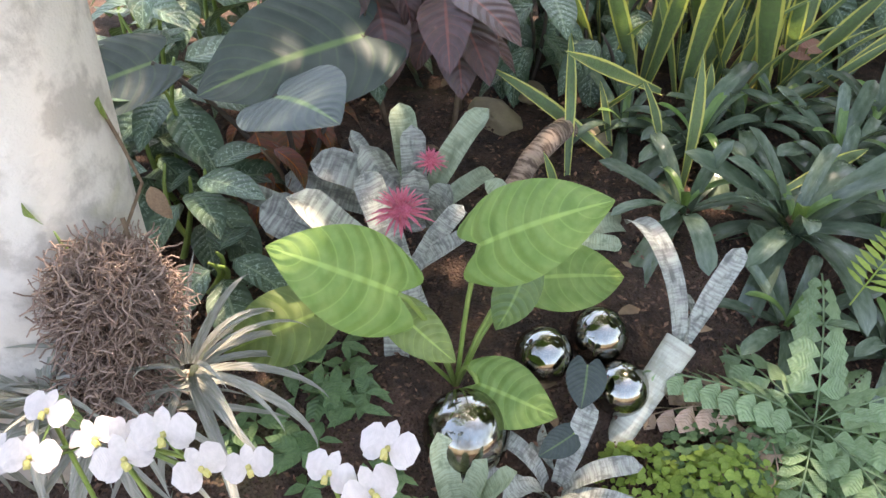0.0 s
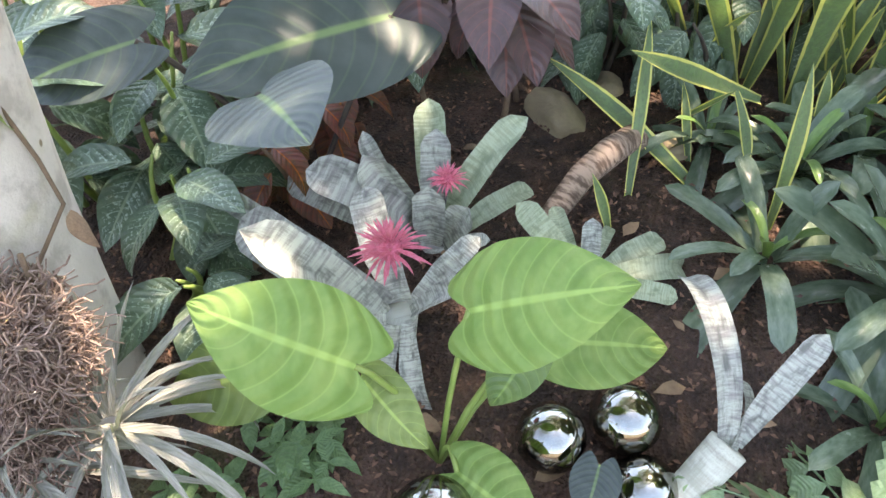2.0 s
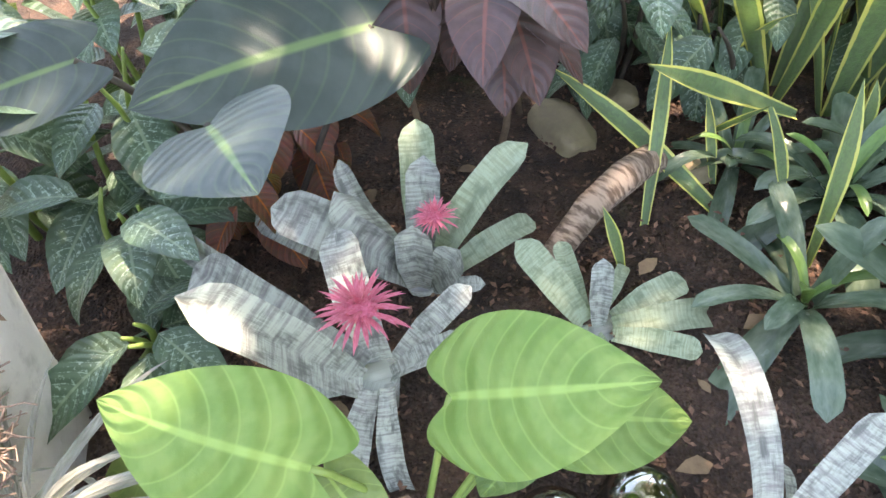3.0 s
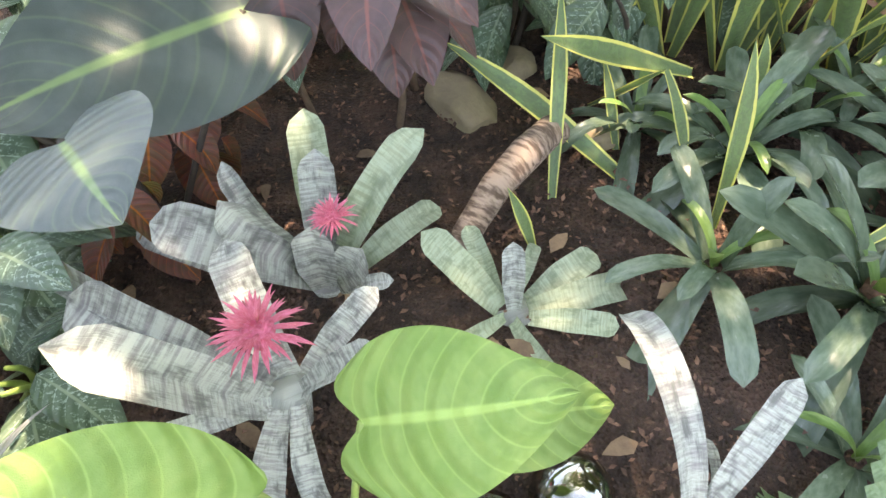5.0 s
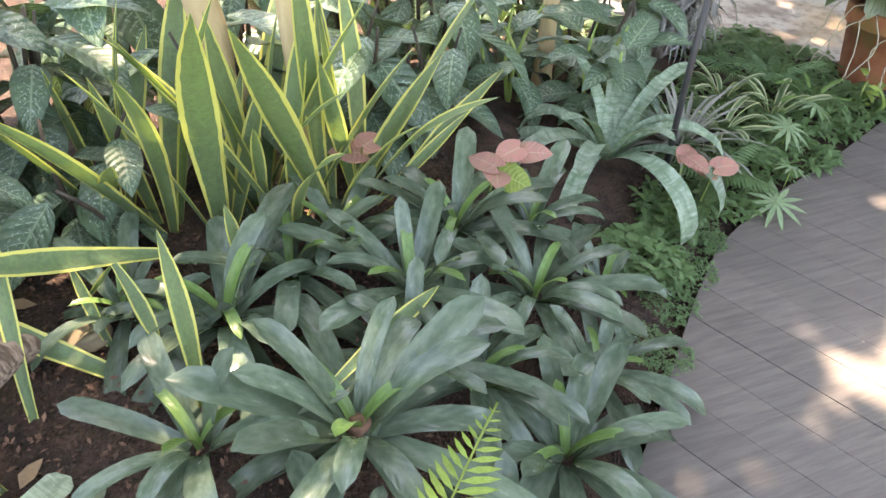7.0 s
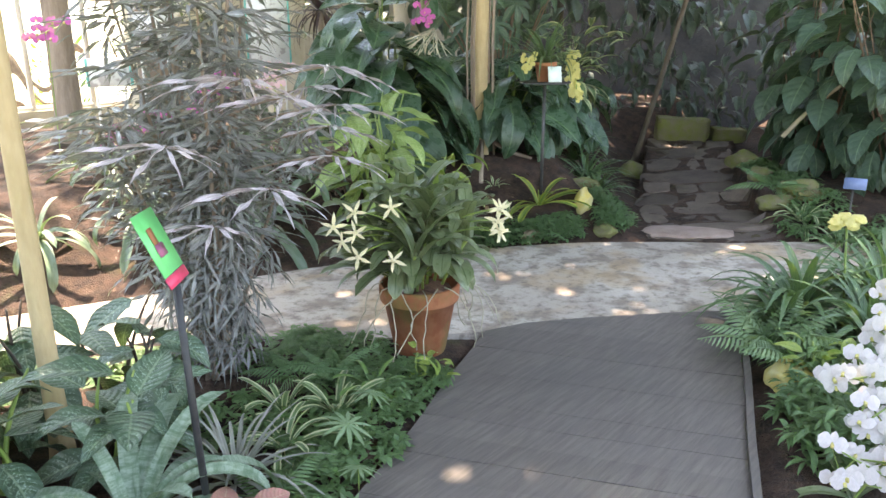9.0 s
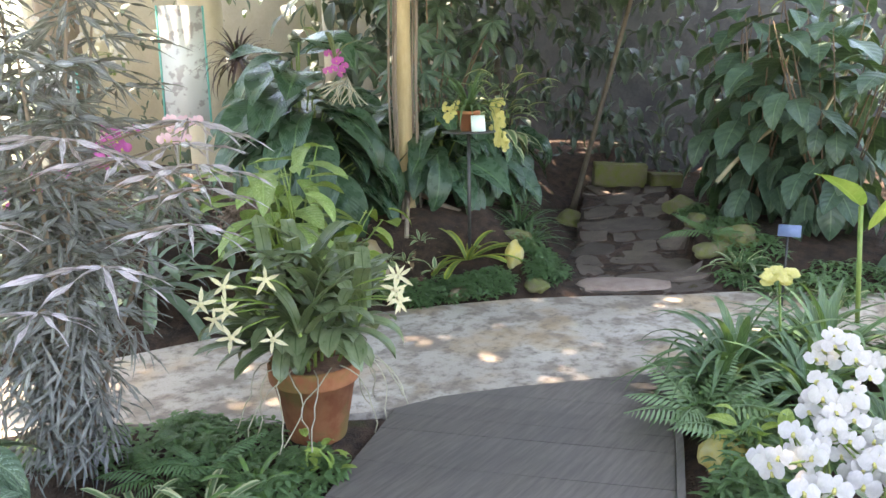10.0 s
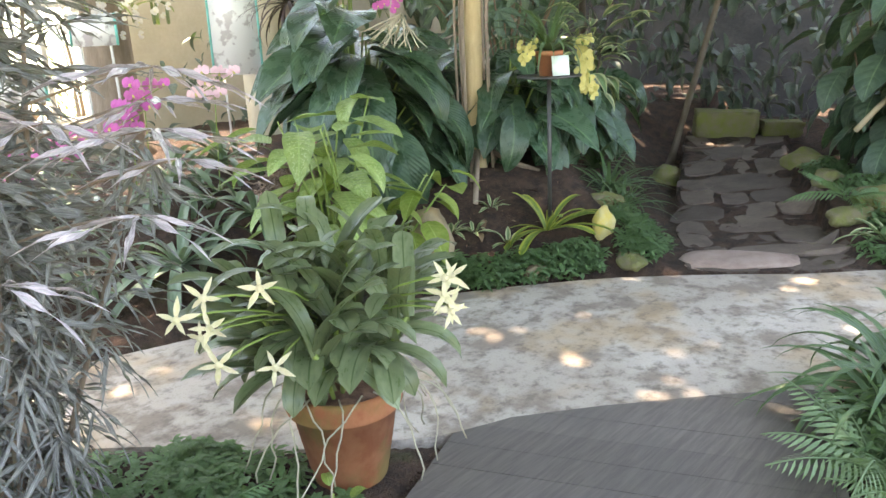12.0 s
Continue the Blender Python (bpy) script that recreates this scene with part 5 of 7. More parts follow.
# ---- main bed: dark green bromeliads ----
brom = meshes("leaf", [blade("strap", 0.18, 60, 0.25, 12, 4, seed=131), blade("strap", 0.17, 95, 0.2, 12, 4, seed=132), blade("strap", 0.19, 30, 0.3, 12, 4, seed=133)], M_brom)
brom2 = meshes("leaf", A_strap, M_brom2)
heart_core = to_mesh("core", rock((0.03, 0.03, 0.015), 6), M_chip)
for i, (x, y, k, n) in enumerate(((1.035, 1.93, 0.48, 26), (1.62, 2.25, 0.36, 20), (1.5, 1.82, 0.4, 24), (1.48, 2.5, 0.36, 20), (0.82, 2.33, 0.42, 20), (1.28, 2.3, 0.38, 18), (1.25, 1.6, 0.36, 18), (1.72, 2.5, 0.32, 18), (1.7, 2.02, 0.3, 18), (0.72, 1.98, 0.36, 14), (0.95, 1.62, 0.34, 14), (1.0, 2.45, 0.36, 16), (1.2, 2.08, 0.34, 14), (1.86, 2.28, 0.26, 14), (0.6, 2.42, 0.32, 12), (1.35, 2.02, 0.34, 16), (1.15, 2.55, 0.34, 14))):
    e = rosette("green_bromeliad", at_ground(x, y, 0.03), "glossy dark green bromeliad rosette with blunt strap leaves", "bromeliad", brom, int(n * 0.85), k, (4, 70), 0.35, 110 + i, "dark green bromeliads", 1.0)
    rosette_p = at_ground(x, y, 0.03)
    for j in range(3):
        part("leaf", brom2[j], e, aim(rosette_p, j * 120 + i * 40, 72, k * 0.5, 1.1), "fresh green inner leaf")
    if i == 0:
        part("core", heart_core, e, Matrix.Translation((rosette_p[0], rosette_p[1], rosette_p[2] + 0.03)), "brown dry centre")

stripe = meshes("leaf", [blade("strap", 0.12, 130, 0.3, 14, 4, seed=71), blade("strap", 0.12, 150, 0.3, 14, 4, seed=72), blade("strap", 0.13, 70, 0.3, 12, 4, seed=73)], M_stripe)
rosette("striped_bromeliad", at_ground(2.2, 2.85, 0.06), "bromeliad with long arching grey-striped leaves", "bromeliad", stripe, 20, 0.62, (28, 80), 0.35, 140)

pinkset = leaf_set(M_pinkleaf, [A_heart[2], A_ovate[0]])
limeset = leaf_set(M_lime, [A_heart[2]])
for i, (x, y, z) in enumerate(((1.28, 2.74, 0.42), (1.62, 2.56, 0.4), (1.72, 2.62, 0.41), (2.35, 2.62, 0.26), (2.45, 2.58, 0.22))):
    p = at_ground(x - 0.03, y)
    e = thing("arrowhead_plant", p, "small arrowhead plant with dusty pink leaves", "plant", "pink arrowhead plants")
    for j in range(2):
        az = 40 + i * 80 + j * 130
        b = (x, y, z - 0.02 * j)
        lay(e, pinkset[0], b, (x + 0.1 * math.cos(radians(az)), y + 0.1 * math.sin(radians(az)), z - 0.01), (0.0, -0.4, 0.9), 1.1)
        stalk(e, [p, b], 0.003, M_stem, "petiole", 4)
    if i == 1:
        lay(e, limeset[0], (x + 0.02, y, z - 0.03), (x + 0.1, y - 0.05, z - 0.07), (0, -0.5, 0.8), 1.3)

# ---- ferns and small leaves ----


def frond(n, leaf, droop=40.0, size=0.22, taper=1.0, angle=65.0):
    """Leaflets in pairs along an arching stalk of unit length."""
    pts, y, z = [], 0.0, 0.0
    sets = []
    for i in range(n + 1):
        v = i / n
        th = radians(-droop * v)
        y += math.cos(th) / n
        z += math.sin(th) / n
        pts.append((0, y, z))
        if v > 0.1 and i % 1 == 0:
            w = size * (math.sin(math.pi * min(1, 0.25 + 0.75 * v)) ** taper + 0.08)
            for s in (-1, 1):
                sets.append(joined(leaf, [Matrix.Translation((0, y, z)) @ pose(0, 0, 0, -8, 0, -s * angle) @ pose(0, 0, 0, math.degrees(th), 0, 0) @ Matrix.Diagonal((w, w, w, 1))]))
    sets.append(tube([(0, 0, 0)] + pts, 0.008, 3))
    return stack(*sets)


pin = blade("lance", 0.17, 20, 0.15, 3, 2, seed=80)
round_leaf = blade("obovate", 0.8, 15, 0.1, 3, 2, seed=81)
fern_pale = meshes("frond", [frond(16, pin, 45, 0.24), frond(15, pin, 65, 0.26)], M_fern_pale)
fern_dark = meshes("frond", [frond(16, pin, 50, 0.24), frond(15, pin, 75, 0.24)], M_fern)
fern_lime = meshes("frond", [frond(16, pin, 40, 0.24)], M_lime_j)
holly = meshes("frond", [frond(9, round_leaf, 35, 0.2, 0.5, 75), frond(8, round_leaf, 55, 0.2, 0.5, 75)], M_fern_pale)
holly_dead = meshes("frond", [frond(6, round_leaf, 60, 0.26, 0.5, 75)], M_fern_dead)


def fern(loc, lv, n, k, elev, label, seed, name="fern", group="", az0=0, az1=360):
    rr = random.Random(seed)
    e = thing(name, loc, label, "fern", group)
    for i in range(n):
        az = az0 + (az1 - az0) * (i + rr.uniform(-0.3, 0.3)) / n
        part("frond", lv[i % len(lv)], e, aim(loc, az, elev + rr.uniform(-15, 15), k * rr.uniform(0.8, 1.15), 1.0, rr.uniform(-15, 15)))
    return e


fern(at_ground(0.92, 1.3, 0.12), holly, 9, 0.34, 30, "fern with rounded pale green leaflets", 150)
fern(at_ground(0.8, 1.32, 0.1), holly_dead, 4, 0.24, 10, "drooping fern fronds faded to tan", 151, az0=150, az1=300)
fern(at_ground(0.95, 1.16, 0.05), holly, 6, 0.28, 25, "fern with rounded pale green leaflets", 152)
e = thing("fern", at_ground(1.02, 1.5), "single bright sword fern frond among bromeliads", "fern")
e_pts = frond(18, pin, 25, 0.24)
part("frond", to_mesh("frond", e_pts, M_lime_j), e, aim((1.0, 1.5, 0.36), 42, 38, 0.34))


def maidenhair(loc, size, n, material, label, seed):
    """A mound of many small fan leaflets."""
    rr = random.Random(seed)
    mats = []
    for i in range(n):
        az, f = rr.uniform(0, 360), rr.random() ** 0.6
        p = (loc[0] + size[0] * f * math.cos(radians(az)), loc[1] + size[1] * f * math.sin(radians(az)))
        z = ground_z(*p) + size[2] * (1 - f * f * 0.75) * rr.uniform(0.55, 1.0)
        mats.append(aim((p[0], p[1], z), az + rr.uniform(-50, 50), rr.uniform(-35, 15), rr.uniform(0.7, 1.2) * size[3]))
    return solid("maidenhair_fern", joined([round_leaf], mats), material, label, "fern", kind="stuff")


maidenhair((0.8, 1.2, 0), (0.24, 0.2, 0.16, 0.024), 1400, M_fern, "mound of dark green maidenhair fern", 160)
maidenhair((0.7, 1.14, 0), (0.14, 0.1, 0.2, 0.026), 420, M_lime_j, "bright lime maidenhair fern at the boardwalk", 161)
maidenhair((0.5, 1.17, 0), (0.1, 0.07, 0.1, 0.022), 300, M_lime_j, "bright lime maidenhair fern at the boardwalk", 162)
maidenhair((1.02, 1.3, 0), (0.2, 0.16, 0.14, 0.022), 800, M_fern, "mound of dark green maidenhair fern", 163)


def ground_cover(name, spots, n, size, material, label, seed, lift=(0.01, 0.08), shapes=A_tiny):
    """Low leaves scattered round spots (x, y, radius)."""
    rr = random.Random(seed)
    mats = []
    for x, y, r in spots:
        for i in range(n):
            az, d = rr.uniform(0, 360), r * rr.random() ** 0.5
            px, py = x + d * math.cos(radians(az)), y + d * math.sin(radians(az))
            z = ground_z(px, py)
            if z < -0.02:
                z = 0.0
            top = (px, py, z + rr.uniform(*lift) * (1.2 - d / r * 0.6))
            for k in range(4):
                mats.append(aim(top, k * 90 + rr.uniform(-40, 40), rr.uniform(-20, 30), size * rr.uniform(0.7, 1.3)))
    return solid(name, joined(list(shapes), mats), material, label, "ground cover", kind="stuff")


ground_cover("ground_cover", [(2.1, 2.4, 0.14), (2.35, 2.6, 0.14), (2.6, 2.68, 0.16), (2.85, 2.8, 0.16), (3.1, 2.86, 0.18), (3.4, 2.98, 0.16), (3.65, 3.05, 0.14), (3.0, 3.05, 0.2), (3.35, 3.2, 0.2), (3.4, 3.55, 0.2), (3.6, 3.4, 0.18), (3.2, 3.85, 0.22), (2.8, 3.3, 0.22), (3.55, 3.7, 0.14), (2.85, 4.1, 0.22), (2.4, 4.35, 0.25)], 130, 0.045, M_cover, "low green ground cover along the boardwalk", 170)
ground_cover("ground_cover", [(-0.26, 1.34, 0.09), (-0.2, 1.26, 0.07), (-0.33, 1.15, 0.12), (-0.1, 1.02, 0.1)], 8, 0.075, M_fern, "small dark green seedlings on the soil", 171)
ground_cover("moss_edge", [(1.95, 2.08, 0.1), (2.1, 2.25, 0.1), (2.25, 2.36, 0.1), (2.4, 2.48, 0.08)], 260, 0.012, M_fern, "low moss along the boardwalk's edge", 172, (0.0, 0.02))
palm_leaf = to_mesh("leaf", joined([blade("lance", 0.16, 20, 0.2, 5, 2, seed=90)], [aim((0, 0, 0), az, -5, 1.0) for az in range(-70, 251, 32)]), M_fern_pale)
for i, (x, y, k) in enumerate(((2.72, 2.52, 0.12), (3.02, 2.84, 0.12), (3.25, 2.95, 0.11), (2.9, 2.66, 0.09))):
    p = at_ground(x, y)
    e = thing("palm_seedling", p, "small palm seedling with a fan of bright leaflets", "plant", "palm seedlings")
    stalk(e, [p, (x, y, p[2] + 0.12)], 0.003, M_stem, "stem", 4)
    part("leaf", palm_leaf, e, pose(x, y, p[2] + 0.12, 15, -10, 50 * i) @ Matrix.Diagonal((k, k, k, 1)))
cream = meshes("leaf", A_strap, M_varieg)
grass_green = meshes("leaf", A_grass, M_grass)
grass_air = meshes("leaf", A_grass, M_air)
for i, (x, y, k) in enumerate(((3.0, 3.2, 0.26), (3.15, 3.05, 0.24), (2.85, 3.0, 0.24), (3.4, 3.1, 0.22))):
    rosette("spider_plant", at_ground(x, y, 0.02), "small rosette with cream-edged leaves", "plant", cream if i != 3 else brom2, 12, k, (15, 75), 0.2, 180 + i, "cream-edged rosettes")
rosette("grass_tuft", at_ground(2.6, 2.95, 0.02), "tuft of thin pale grey-green leaves", "grass", grass_air, 40, 0.4, (20, 85), 0.2, 185)
for i, (x, y) in enumerate(((3.35, 3.3), (2.6, 2.75), (3.2, 3.35))):
    fern(at_ground(x, y, 0.03), fern_dark, 8, 0.24, 35, "small green fern beside the boardwalk", 190 + i, group="small ferns")

# bark chips and dry leaves on the soil
rr = random.Random(21)
mats = []
chip = blade("ovate", 0.5, 15, 0.3, 2, 2, seed=5)
for i in range(10000):
    x, y = (rr.uniform(-1.0, 1.6), rr.uniform(0.7, 2.9)) if i < 7500 else (rr.uniform(5.2, 7.6), rr.uniform(3.7, 5.6))
    z = ground_z(x, y)
    if z < 0.02:
        continue
    mats.append(aim((x, y, z + 0.012), rr.uniform(0, 360), rr.uniform(-30, 30), rr.uniform(0.008, 0.026)))
solid("bark_mulch", joined([chip], mats), M_chip, "dark bark chips scattered over the soil", "mulch", kind="stuff")
mats = [aim((x, y, ground_z(x, y) + 0.02), rr.uniform(0, 360), rr.uniform(-15, 25), rr.uniform(0.04, 0.1)) for x, y in [(rr.uniform(-0.6, 1.0), rr.uniform(1.2, 2.8)) for i in range(34)] + [(rr.uniform(5.4, 7.4), rr.uniform(4.0, 5.2)) for i in range(30)]]
solid("leaf_litter", joined([A_tiny[0], blade("ovate", 0.45, 60, 0.4, 5, 2, seed=9)], mats), M_dead, "dry brown fallen leaves on the soil", "leaf litter", kind="stuff")

# ---- main bed, far end: sign, shrub, pot ----


def build_sign():
    e = thing("plant_sign", (2.36, 2.72, ground_z(2.36, 2.72)), "green and red printed plant sign on a black stake", "sign")
    z0 = ground_z(2.36, 2.72)
    stalk(e, [(2.37, 2.72, z0 - 0.05), (2.35, 2.715, z0 + 0.4), (2.335, 2.71, 0.93)], 0.011, M_black_plastic, "stake", 8)
    m = look((2.31, 2.72, 1.0), (2.31 - 0.62, 2.72 + 0.72, 1.0 - 0.42))
    card = part("card", to_mesh("card", rounded_box(0.13, 0.17, 0.006, 0.002), M_green_card), e, m @ Matrix.Translation((0, 0.015, 0)))
    part("band", to_mesh("band", rounded_box(0.13, 0.03, 0.0065, 0.002), M_red_card), e, m @ Matrix.Translation((0, -0.087, 0.0)), "red band along the card's foot")
    part("print", to_mesh("print", rounded_box(0.05, 0.035, 0.002, 0.001), M_plum), e, m @ Matrix.Translation((-0.012, -0.005, 0.0055)), "plum-coloured printed patch")
    part("print", to_mesh("print", rounded_box(0.03, 0.045, 0.002, 0.001), M_terracotta), e, m @ Matrix.Translation((-0.02, 0.035, 0.0055)), "brown printed patch")


build_sign()

finger = blade("lance", 0.05, 24, 0.25, 12, 2, 0.6, seed=95)
finger_sets = [joined([finger], [aim((0, 0, 0), az, el, k) for az, el, k in ((0, 5, 1.0), (38, 0, 0.95), (76, -5, 0.9), (-38, 0, 0.95), (-76, -5, 0.9), (112, -10, 0.75), (-112, -10, 0.75), (160, -15, 0.6), (-160, -15, 0.6))]), joined([finger], [aim((0, 0, 0), az, el, k) for az, el, k in ((0, -20, 1.0), (45, -25, 0.95), (-45, -25, 0.95), (90, -32, 0.85), (-90, -32, 0.85), (140, -40, 0.7), (-140, -40, 0.7))])]
finger_leaf = meshes("leaf", finger_sets, M_aralia)
glare_frond = meshes("leaf", finger_sets[:1], M_aralia_glare)


def build_false_aralia():
    rr = random.Random(55)
    c = at_ground(3.05, 3.72)
    e = thing("false_aralia", c, "tall grey-green false aralia with thin toothed finger leaves", "shrub")
    for i in range(13):
        az = i * 40 + rr.uniform(-15, 15)
        r = rr.uniform(0.1, 0.5)
        top = Vector((c[0] + r * math.cos(radians(az)), c[1] + r * math.sin(radians(az)), rr.uniform(1.0, 2.2)))
        line = arc((c[0] + rr.uniform(-0.06, 0.06), c[1] + rr.uniform(-0.06, 0.06), c[2] - 0.03), top, 0.03, 8)
        stalk(e, line, 0.008, M_trunk_grey, "stem", 6, [0.012, 0.012, 0.011, 0.01, 0.009, 0.008, 0.007, 0.006, 0.004])
        n = 26
        for j in range(n):
            f = 0.1 + 0.9 * j / (n - 1)
            k = f * 8
            a = min(int(k), 7)
            p = line[a].lerp(line[a + 1], k - a)
            az2 = j * 137.5 + i * 50
            out = rr.uniform(0.05, 0.13) * (1.1 - 0.4 * f)
            q = p + Vector((math.cos(radians(az2)) * out, math.sin(radians(az2)) * out, 0.03))
            low = f < 0.55
            part("leaf", finger_leaf[1 if low or rr.random() < 0.3 else 0], e, aim(q, az2, rr.uniform(-45, 0) if low else rr.uniform(-8, 20), rr.uniform(0.15, 0.22) * (1.0 + 0.85 * f)))
    # outer fronds in the paled colour that stands for sky glare
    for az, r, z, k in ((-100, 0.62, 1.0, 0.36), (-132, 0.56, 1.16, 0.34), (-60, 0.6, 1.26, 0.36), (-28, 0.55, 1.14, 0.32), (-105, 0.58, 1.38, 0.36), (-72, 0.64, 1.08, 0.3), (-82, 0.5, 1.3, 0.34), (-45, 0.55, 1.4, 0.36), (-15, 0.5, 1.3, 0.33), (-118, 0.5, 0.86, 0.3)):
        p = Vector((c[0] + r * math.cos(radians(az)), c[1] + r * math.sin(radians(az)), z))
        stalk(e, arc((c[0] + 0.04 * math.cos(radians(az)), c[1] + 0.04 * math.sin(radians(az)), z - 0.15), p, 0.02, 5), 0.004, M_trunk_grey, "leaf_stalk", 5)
        part("leaf", glare_frond[0], e, aim(p, az, rr.uniform(-6, 6), k), "star-shaped frond with sky glare painted pale")


build_false_aralia()

POT = (3.88, 3.25)


def build_pot():
    z = ground_z(*POT)
    e = thing("plant_pot", (*POT, z), "weathered terracotta pot with green algae stains", "plant pot")
    prof = [(0.001, 0.0), (0.122, 0.0), (0.127, 0.01), (0.175, 0.27), (0.19, 0.27), (0.194, 0.28), (0.197, 0.345), (0.191, 0.355), (0.179, 0.35), (0.173, 0.3), (0.001, 0.3)]
    n = Nodes("stained_terracotta")
    o = n.coords("Object")
    alg = n.step(n.noise(o, 5.0, 4.0), 0.45, 0.65)
    c = n.mix(n.step(n.noise(o, 14.0, 5.0), 0.35, 0.65), (0.27, 0.085, 0.035), (0.34, 0.13, 0.06))
    c = n.mix(n.math("MULTIPLY", alg, 0.75), c, (0.16, 0.13, 0.035))
    part("pot", to_mesh("pot", lathe(prof, 40), n.finish(c, 0.85, n.bump(n.noise(o, 60.0, 4.0), 0.3, 0.004))), e)
    part("potting_bark", to_mesh("potting_bark", rock((0.15, 0.15, 0.03), 9), M_chip), e, Matrix.Translation((*POT, z + 0.315)))
    return z


pot_z = build_pot()
star_leaf = meshes("leaf", [blade("strap", 0.19, 85, 0.25, 12, 4, seed=100), blade("strap", 0.18, 120, 0.2, 12, 4, seed=101), blade("strap", 0.18, 55, 0.25, 12, 4, seed=102)], M_star)
star_petal = to_mesh("petal", A_star, M_cream)


def build_star_orchid():
    rr = random.Random(66)
    base = Vector((*POT, pot_z + 0.37))
    e = thing("star_orchid", base, "large star orchid with drooping strap leaves and cream star flowers", "orchid")
    for i in range(15):
        az = i * 137.5 + rr.uniform(-12, 12)
        r = 0.14 * (i / 14) ** 0.6
        p0 = base + Vector((r * math.cos(radians(az)), r * math.sin(radians(az)), -0.02))
        p1 = p0 + Vector((0.16 * r / 0.14 * math.cos(radians(az)), 0.16 * r / 0.14 * math.sin(radians(az)), 0.4 - 0.22 * i / 14))
        line = arc(p0, p1, 0.02, 5)
        stalk(e, line, 0.008, M_stem, "stem", 6)
        fan = rr.uniform(0, 180)
        for j in range(11):
            f = (j + 1) / 11
            k = f * 5
            a = min(int(k), 4)
            p = line[a].lerp(line[a + 1], k - a)
            az2 = fan + (180 if j % 2 else 0) + rr.uniform(-18, 18)
            part("leaf", star_leaf[rr.randrange(3)], e, aim(p, az2, 38 + 40 * f + rr.uniform(-12, 12), rr.uniform(0.3, 0.44) * (1.05 - 0.2 * f), rr.uniform(0.95, 1.2), rr.uniform(-20, 20)))
    for x, y, z in ((3.5, 3.06, 0.84), (3.4, 3.17, 0.82), (3.41, 3.18, 0.73), (3.36, 3.26, 0.75), (3.42, 3.18, 0.62), (3.53, 3.08, 0.6), (3.98, 2.86, 0.72), (4.03, 2.88, 0.76), (4.04, 2.9, 0.66), (3.96, 2.84, 0.78), (3.44, 3.3, 0.66), (4.0, 2.86, 0.66)):
        stalk(e, arc(base + Vector((0, 0, 0.15)), (x, y, z), 0.05, 5), 0.0035, M_stem, "flower_stalk", 5)
        d = Vector((-0.55, -0.6, 0.25)) + Vector((rr.uniform(-0.3, 0.3), rr.uniform(-0.3, 0.3), rr.uniform(-0.2, 0.2)))
        f = part("flower", to_mesh("throat", rock((0.012, 0.012, 0.01), 2), M_cream), e, look((x, y, z), Vector((x, y, z)) - d, rr.uniform(0, 60)))
        for j in range(5):
            o = new("petal", star_petal)
            o.parent = f
            o.matrix_basis = aim((0, 0, 0), j * 72, rr.uniform(-10, 30), 0.06 * rr.uniform(0.85, 1.15), 1.15)
    for i in range(16):
        az = rr.uniform(0, 360)
        p = base + Vector((0.18 * math.cos(radians(az)), 0.18 * math.sin(radians(az)), 0.0))
        pts = [p]
        d = Vector((math.cos(radians(az)), math.sin(radians(az)), 0.1)) * 0.05
        for k in range(8):
            d = d * 0.8 + Vector((rr.uniform(-0.04, 0.04), rr.uniform(-0.04, 0.04), -0.022))
            q = pts[-1] + d.normalized() * 0.045
            rad = Vector((q.x - POT[0], q.y - POT[1]))
            if rad.length < 0.205:
                rad = rad.normalized() * 0.205
                q.x, q.y = POT[0] + rad.x, POT[1] + rad.y
            pts.append(q)
        stalk(e, pts, 0.003, M_root, "aerial_root", 5)


build_star_orchid()
pale_small = meshes("leaf", A_ovate, M_lime)
leafy_shrub("creeping_plant", at_ground(3.66, 3.0), "small pale-leaved plant at the foot of the pot", "plant", pale_small, 12, 0.16, 0.14, 0.085, 4, (-10, 30), M_stem, 201)
leafy_shrub("dumb_cane", at_ground(2.3, 3.15), "low plant with broad blotched green leaves beside the sign", "plant", blotch, 18, 0.42, 0.2, 0.24, 4, (-20, 30), M_stem, 202, "blotched foliage plants")
leafy_shrub("dumb_cane", at_ground(2.05, 3.3), "low plant with broad blotched green leaves beside the sign", "plant", blotch, 14, 0.4, 0.2, 0.24, 3, (-20, 30), M_stem, 203, "blotched foliage plants")


def in_gap(p):
    """Open places among the leaves, where the sun comes through to the boardwalk."""
    q = p - sun_dir * (p.z / sun_dir.z)
    return any(math.hypot(q.x - x, q.y - y) < r for x, y, r in ((3.2, 1.76, 0.22), (2.98, 1.78, 0.18), (2.66, 1.74, 0.13), (2.55, 1.8, 0.09), (2.4, 1.8, 0.09), (3.8, 2.38, 0.08), (0.95, 1.7, 0.05), (1.35, 1.9, 0.05), (1.1, 2.6, 0.12), (0.75, 2.0, 0.05), (1.0, 2.05, 0.05), (1.5, 2.2, 0.05), (0.55, 2.0, 0.05), (1.2, 1.65, 0.05), (0.45, 1.5, 0.04)))


